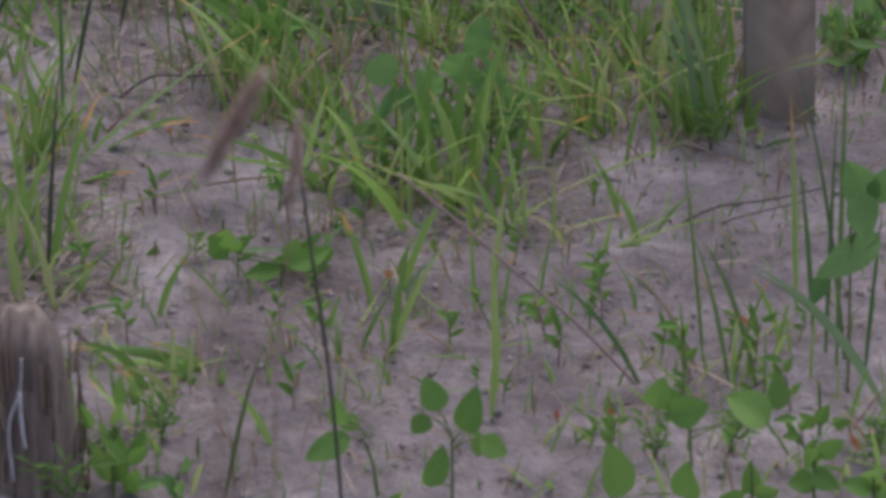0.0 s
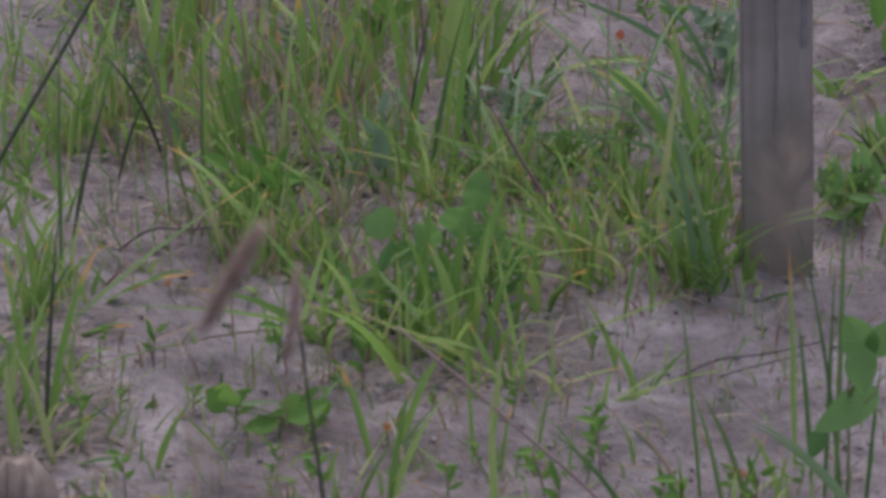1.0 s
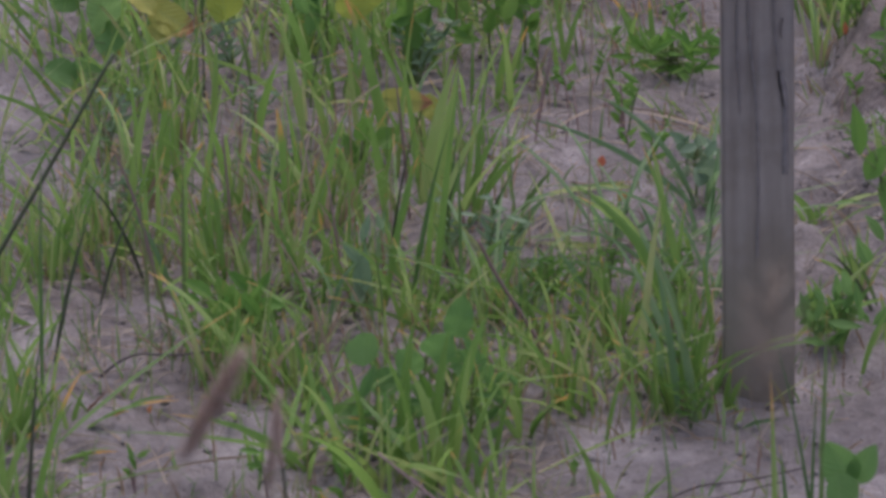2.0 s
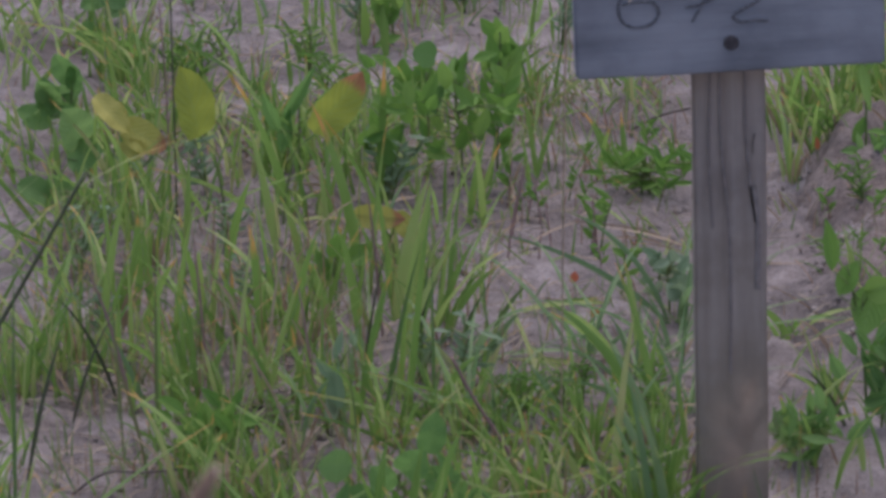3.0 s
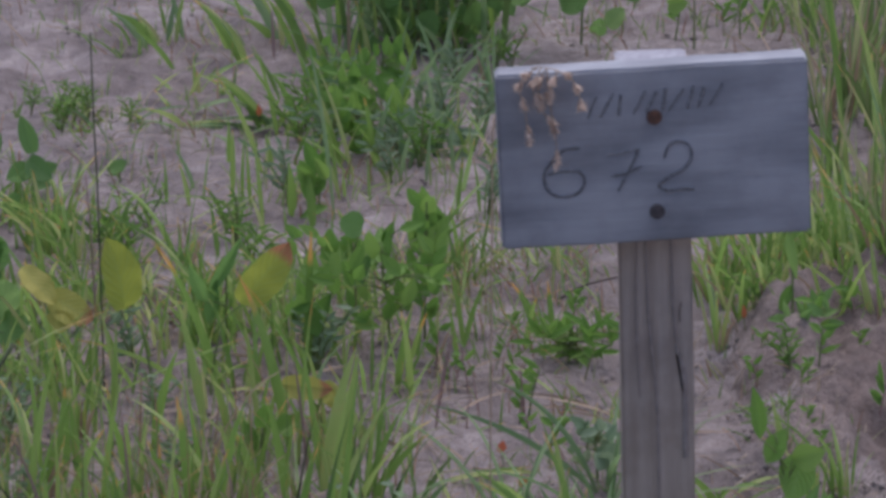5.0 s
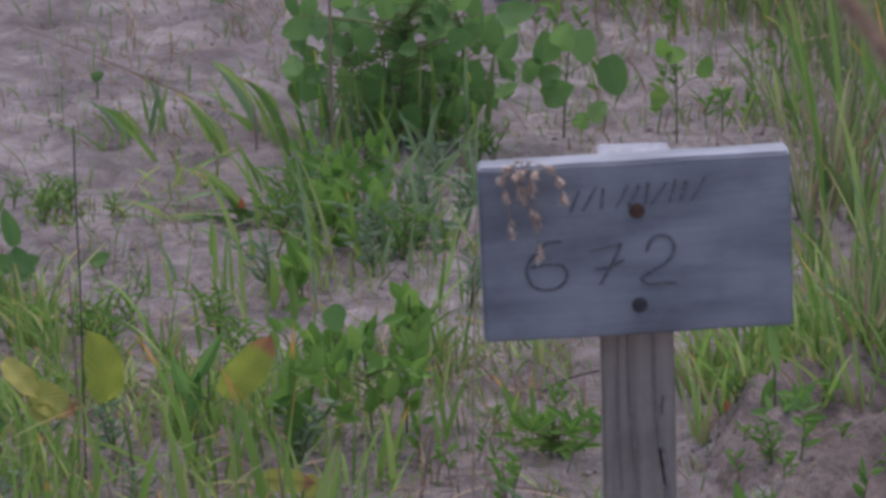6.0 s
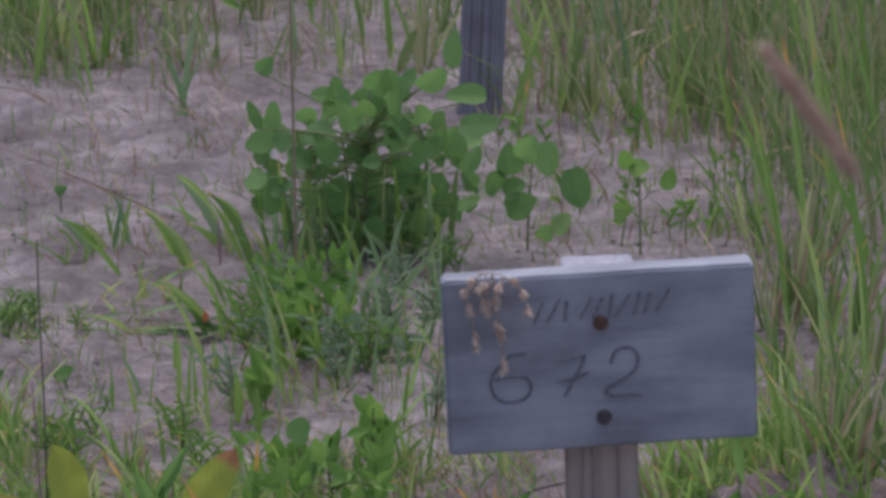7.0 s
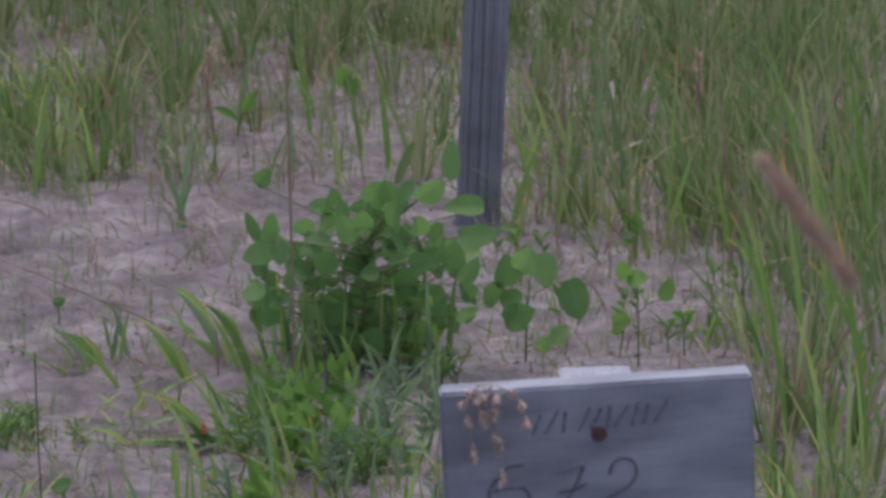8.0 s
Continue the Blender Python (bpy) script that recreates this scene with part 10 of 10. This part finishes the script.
scatter(grey_weeds, -0.1105, 0.1072, 4.9828, 5.4028, 5, 0.7, 1.2, 29)
scatter(grey_weeds, -0.1162, 0.1068, 4.9442, 5.4028, 5, 0.9, 1.3, 15)
scatter(weeds, -0.0985, 0.1459, 5.4807, 5.6233, 6, 0.7, 1.1, 24)
scatter(blue_tufts, -0.0987, 0.1591, 5.4806, 5.6476, 8, 0.7, 1.1, 25)
scatter(weeds, -0.3954, -0.2539, 5.2539, 5.3411, 8, 0.5, 0.8, 16)
scatter(tall_tufts, 0.4529, 0.5652, 4.5443, 5.5563, 14, 0.6, 1.0, 17)
scatter(tufts, -0.4495, -0.3124, 6.4029, 6.9024, 10, 1.0, 1.5, 18)
scatter(tall_tufts, -0.3259, 0.167, 6.4891, 7.4301, 18, 0.6, 1.0, 19)
scatter(tall_tufts, 0.2783, 0.7562, 6.084, 7.4118, 26, 0.7, 1.1, 20)
scatter(tall_tufts, -0.5388, 0.8652, 7.1842, 7.8569, 18, 0.8, 1.2, 21)
scatter(sprouts, 0.1735, 0.4967, 5.5911, 6.0591, 16, 1.0, 1.8, 22)
scatter(tufts, 0.3, 0.52, 4.42, 4.76, 22, 0.6, 1.1, 31)
scatter(sprouts, 0.29, 0.47, 4.05, 4.5, 9, 0.8, 1.6, 34)
scatter(tufts, 0.3, 0.42, 3.9, 4.15, 5, 0.6, 0.9, 35)
scatter(blue_tufts, -0.0115, 0.1902, 3.8546, 4.1722, 8, 0.7, 1.2, 33)
clear_variants(tufts + blue_tufts + tall_tufts + sprouts + weeds + grey_weeds)
random.seed(3)

def stump():
    """An old split stub of wood, wider at its foot, with a frayed rounded top."""
    s = thing("wood_stump", -0.3213, 3.0637, "old grey brown splintered wooden stub in sand", "stump")
    vs, fs, al = [], [], []
    rings, sides = 14, 28
    for i in range(rings + 1):
        k = i / rings
        for j in range(sides):
            a = 2 * math.pi * j / sides
            r = (0.036 - 0.013 * k) * (1 - max(0, k - 0.86) * 3.2) * (1 + 0.12 * noise.noise((math.cos(a) * 3, math.sin(a) * 3, k * 0.6)) + 0.05 * noise.noise((a * 6, k, 3)))
            vs.append((r * math.cos(a) - 0.006 * k, r * math.sin(a) * 0.8, -0.01 + 0.145 * k + 0.006 * noise.noise((j * 0.7, k * 2, 1)) * k))
            al.append(k)
    for i in range(rings):
        for j in range(sides):
            a, b = i * sides + j, i * sides + (j + 1) % sides
            fs.append((a, b, b + sides, a + sides))
    fs.append(tuple(range(rings * sides, (rings + 1) * sides)))
    attach(new("stub", mesh_of("stub", vs, fs, STUMP_WOOD)), s)
    rnd = random.Random(5)
    for _ in range(46):
        a = rnd.uniform(math.pi, 2 * math.pi)
        z0 = rnd.uniform(0.0, 0.09)
        r0 = 0.037 - 0.013 * z0 / 0.145
        x, y, ln = r0 * math.cos(a), 0.8 * r0 * math.sin(a), rnd.uniform(0.02, 0.06)
        stem(s, [(x, y, z0), (x * 1.03, y * 1.06, z0 + ln * 0.5), (x * rnd.uniform(0.9, 1.15), y * 1.04, z0 + ln)], 0.0011, 0.4, rnd.choice((THATCH, DRY, THATCH)), "splinter")
    stem(s, [(-0.012, -0.03, 0.02), (-0.014, -0.028, 0.06), (-0.006, -0.026, 0.085), (-0.004, -0.026, 0.11)], 0.0012, 0.6, PALE, "fibre", "pale curled fibre")
    stem(s, [(-0.006, -0.026, 0.085), (-0.005, -0.03, 0.06), (-0.003, -0.031, 0.045)], 0.0016, 0.8, PALE, "fibre", "pale curled fibre")


stump()

plant = thing("grass_stalk", -0.0462, 5.4138, "tall pale dry grass stalk beside the bush", "grass", "")
stem(plant, [(0, 0, -0.005), (0, 0, 0.0781), (-0.0009, 0, 0.1879), (-0.005, 0, 0.4233)], 0.0019, 0.7, DRY, "stem")
plant = thing("seeding_weed", -0.1737, 6.7735, "dry brown weed spike standing in the meadow", "weed", "")
stem(plant, [(0, 0, -0.005), (0.0023, 0, 0.0595), (0.0046, 0, 0.1187)], 0.0015, 0.7, PURPLE_STEM, "stem")
seed_head(plant, (0.0025, 0, 0.0654), (0.0046, 0, 0.1187), 0.009, 80, RUSSET, 370, "seed_spike", "", 0.08, 0.2)
plant = thing("seeding_weed", 0.4898, 6.5704, "dry brown weed spike standing in the meadow", "weed", "")
stem(plant, [(0, 0, -0.005), (-0.0024, 0, 0.0773), (-0.0048, 0, 0.1542)], 0.0015, 0.7, PURPLE_STEM, "stem")
seed_head(plant, (-0.0026, 0, 0.085), (-0.0048, 0, 0.1542), 0.009, 80, RUSSET, 1236, "seed_spike", "", 0.08, 0.2)
plant = thing("seeding_weed", 0.3134, 6.6748, "dry brown weed spike standing in the meadow", "weed", "")
stem(plant, [(0, 0, -0.005), (-0.0015, 0, 0.0674), (-0.0029, 0, 0.1345)], 0.0015, 0.7, PURPLE_STEM, "stem")
seed_head(plant, (-0.0016, 0, 0.0741), (-0.0029, 0, 0.1345), 0.0045, 120, HUSK, 997, "seed_spike", "", 0.08, 0.2)
plant = thing("seeding_weed", 0.3674, 6.5412, "dry brown weed spike standing in the meadow", "weed", "")
stem(plant, [(0, 0, -0.005), (0.0129, 0, 0.0327), (0.0258, 0, 0.0653)], 0.0015, 0.7, PURPLE_STEM, "stem")
seed_head(plant, (0.0142, 0, 0.036), (0.0258, 0, 0.0653), 0.004, 60, RUSSET, 1115, "seed_spike", "", 0.08, 0.2)
plant = thing("seeding_weed", 0.673, 6.4369, "dry brown weed spike standing in the meadow", "weed", "")
stem(plant, [(0, 0, -0.005), (-0.0068, 0, 0.0684), (-0.0136, 0, 0.1365)], 0.0015, 0.7, PURPLE_STEM, "stem")
seed_head(plant, (-0.0075, 0, 0.0753), (-0.0136, 0, 0.1365), 0.004, 80, HUSK, 1485, "seed_spike", "", 0.08, 0.2)
plant = thing("seeding_weed", -0.1177, 6.8592, "dry brown weed spike standing in the meadow", "weed", "")
stem(plant, [(0, 0, -0.005), (-0.0072, 0, 0.0602), (-0.0143, 0, 0.1202)], 0.0016, 0.7, PURPLE_STEM, "stem")
seed_head(plant, (-0.0079, 0, 0.0662), (-0.0143, 0, 0.1202), 0.006, 70, RUSSET, 420, "seed_spike", "", 0.08, 0.2)
panicle = thing("dry_grass_panicle", 0.0775, 3.78, "dry tan grass panicle drooping over the board's edge", "grass")
stem(panicle, [(0, 0, -0.005), (0.0009, -0.02, 0.3831), (0.0028, -0.035, 0.4563), (0.0137, -0.065, 0.4988), (0.0344, -0.09, 0.5134), (0.0488, -0.108, 0.5159)], 0.0007, 0.6, DRY)
stem(panicle, [(0.0486, -0.112, 0.517), (0.0444, -0.114, 0.5083), (0.0424, -0.112, 0.4967)], 0.0006, 0.7, DRY, "branch")
seed_head(panicle, (0.0465, -0.113, 0.5127), (0.0444, -0.114, 0.5083), 0.0037, 90, HUSK, 35, "spikelet", "", 0.42, 0.4)
seed_head(panicle, (0.0434, -0.113, 0.5025), (0.0424, -0.112, 0.4967), 0.0037, 90, HUSK, 95, "spikelet", "", 0.42, 0.4)
stem(panicle, [(0.0401, -0.112, 0.5188), (0.0337, -0.114, 0.5083), (0.0361, -0.112, 0.4878), (0.0447, -0.114, 0.475)], 0.0006, 0.7, DRY, "branch")
seed_head(panicle, (0.0369, -0.113, 0.5135), (0.0337, -0.114, 0.5083), 0.0037, 90, HUSK, 74, "spikelet", "", 0.42, 0.4)
seed_head(panicle, (0.0349, -0.113, 0.4981), (0.0361, -0.112, 0.4878), 0.0037, 90, HUSK, 5, "spikelet", "", 0.42, 0.4)
seed_head(panicle, (0.0404, -0.113, 0.4814), (0.0447, -0.114, 0.475), 0.0037, 90, HUSK, 16, "spikelet", "", 0.42, 0.4)
stem(panicle, [(0.0337, -0.112, 0.5197), (0.0231, -0.114, 0.5127), (0.0189, -0.112, 0.5033), (0.0232, -0.114, 0.4884), (0.0278, -0.112, 0.4589)], 0.0006, 0.7, DRY, "branch")
seed_head(panicle, (0.0284, -0.113, 0.5162), (0.0231, -0.114, 0.5127), 0.0037, 90, HUSK, 91, "spikelet", "", 0.42, 0.4)
seed_head(panicle, (0.021, -0.113, 0.508), (0.0189, -0.112, 0.5033), 0.0037, 90, HUSK, 52, "spikelet", "", 0.42, 0.4)
seed_head(panicle, (0.0211, -0.113, 0.4959), (0.0232, -0.114, 0.4884), 0.0037, 90, HUSK, 31, "spikelet", "", 0.42, 0.4)
seed_head(panicle, (0.0255, -0.113, 0.4736), (0.0278, -0.112, 0.4589), 0.0037, 90, HUSK, 21, "spikelet", "", 0.42, 0.4)
stem(panicle, [(0.0465, -0.112, 0.517), (0.0571, -0.114, 0.5127), (0.0637, -0.112, 0.5011), (0.0667, -0.114, 0.4883)], 0.0006, 0.7, DRY, "branch")
seed_head(panicle, (0.0518, -0.113, 0.5149), (0.0571, -0.114, 0.5127), 0.0037, 90, HUSK, 79, "spikelet", "", 0.42, 0.4)
seed_head(panicle, (0.0604, -0.113, 0.5069), (0.0637, -0.112, 0.5011), 0.0037, 90, HUSK, 65, "spikelet", "", 0.42, 0.4)
seed_head(panicle, (0.0652, -0.113, 0.4947), (0.0667, -0.114, 0.4883), 0.0037, 90, HUSK, 6, "spikelet", "", 0.42, 0.4)
stem(panicle, [(0.0401, -0.112, 0.5179), (0.0424, -0.114, 0.4928), (0.0469, -0.112, 0.4656), (0.0484, -0.114, 0.4416)], 0.0006, 0.7, DRY, "branch")
seed_head(panicle, (0.0412, -0.113, 0.5054), (0.0424, -0.114, 0.4928), 0.0037, 90, HUSK, 95, "spikelet", "", 0.42, 0.4)
seed_head(panicle, (0.0447, -0.113, 0.4792), (0.0469, -0.112, 0.4656), 0.0037, 90, HUSK, 47, "spikelet", "", 0.42, 0.4)
seed_head(panicle, (0.0477, -0.113, 0.4536), (0.0484, -0.114, 0.4416), 0.0037, 90, HUSK, 87, "spikelet", "", 0.42, 0.4)
stem(panicle, [(0.0358, -0.112, 0.5188), (0.0295, -0.114, 0.5061), (0.0339, -0.112, 0.4922)], 0.0006, 0.7, DRY, "branch")
seed_head(panicle, (0.0327, -0.113, 0.5124), (0.0295, -0.114, 0.5061), 0.0037, 90, HUSK, 67, "spikelet", "", 0.42, 0.4)
seed_head(panicle, (0.0317, -0.113, 0.4992), (0.0339, -0.112, 0.4922), 0.0037, 90, HUSK, 76, "spikelet", "", 0.42, 0.4)
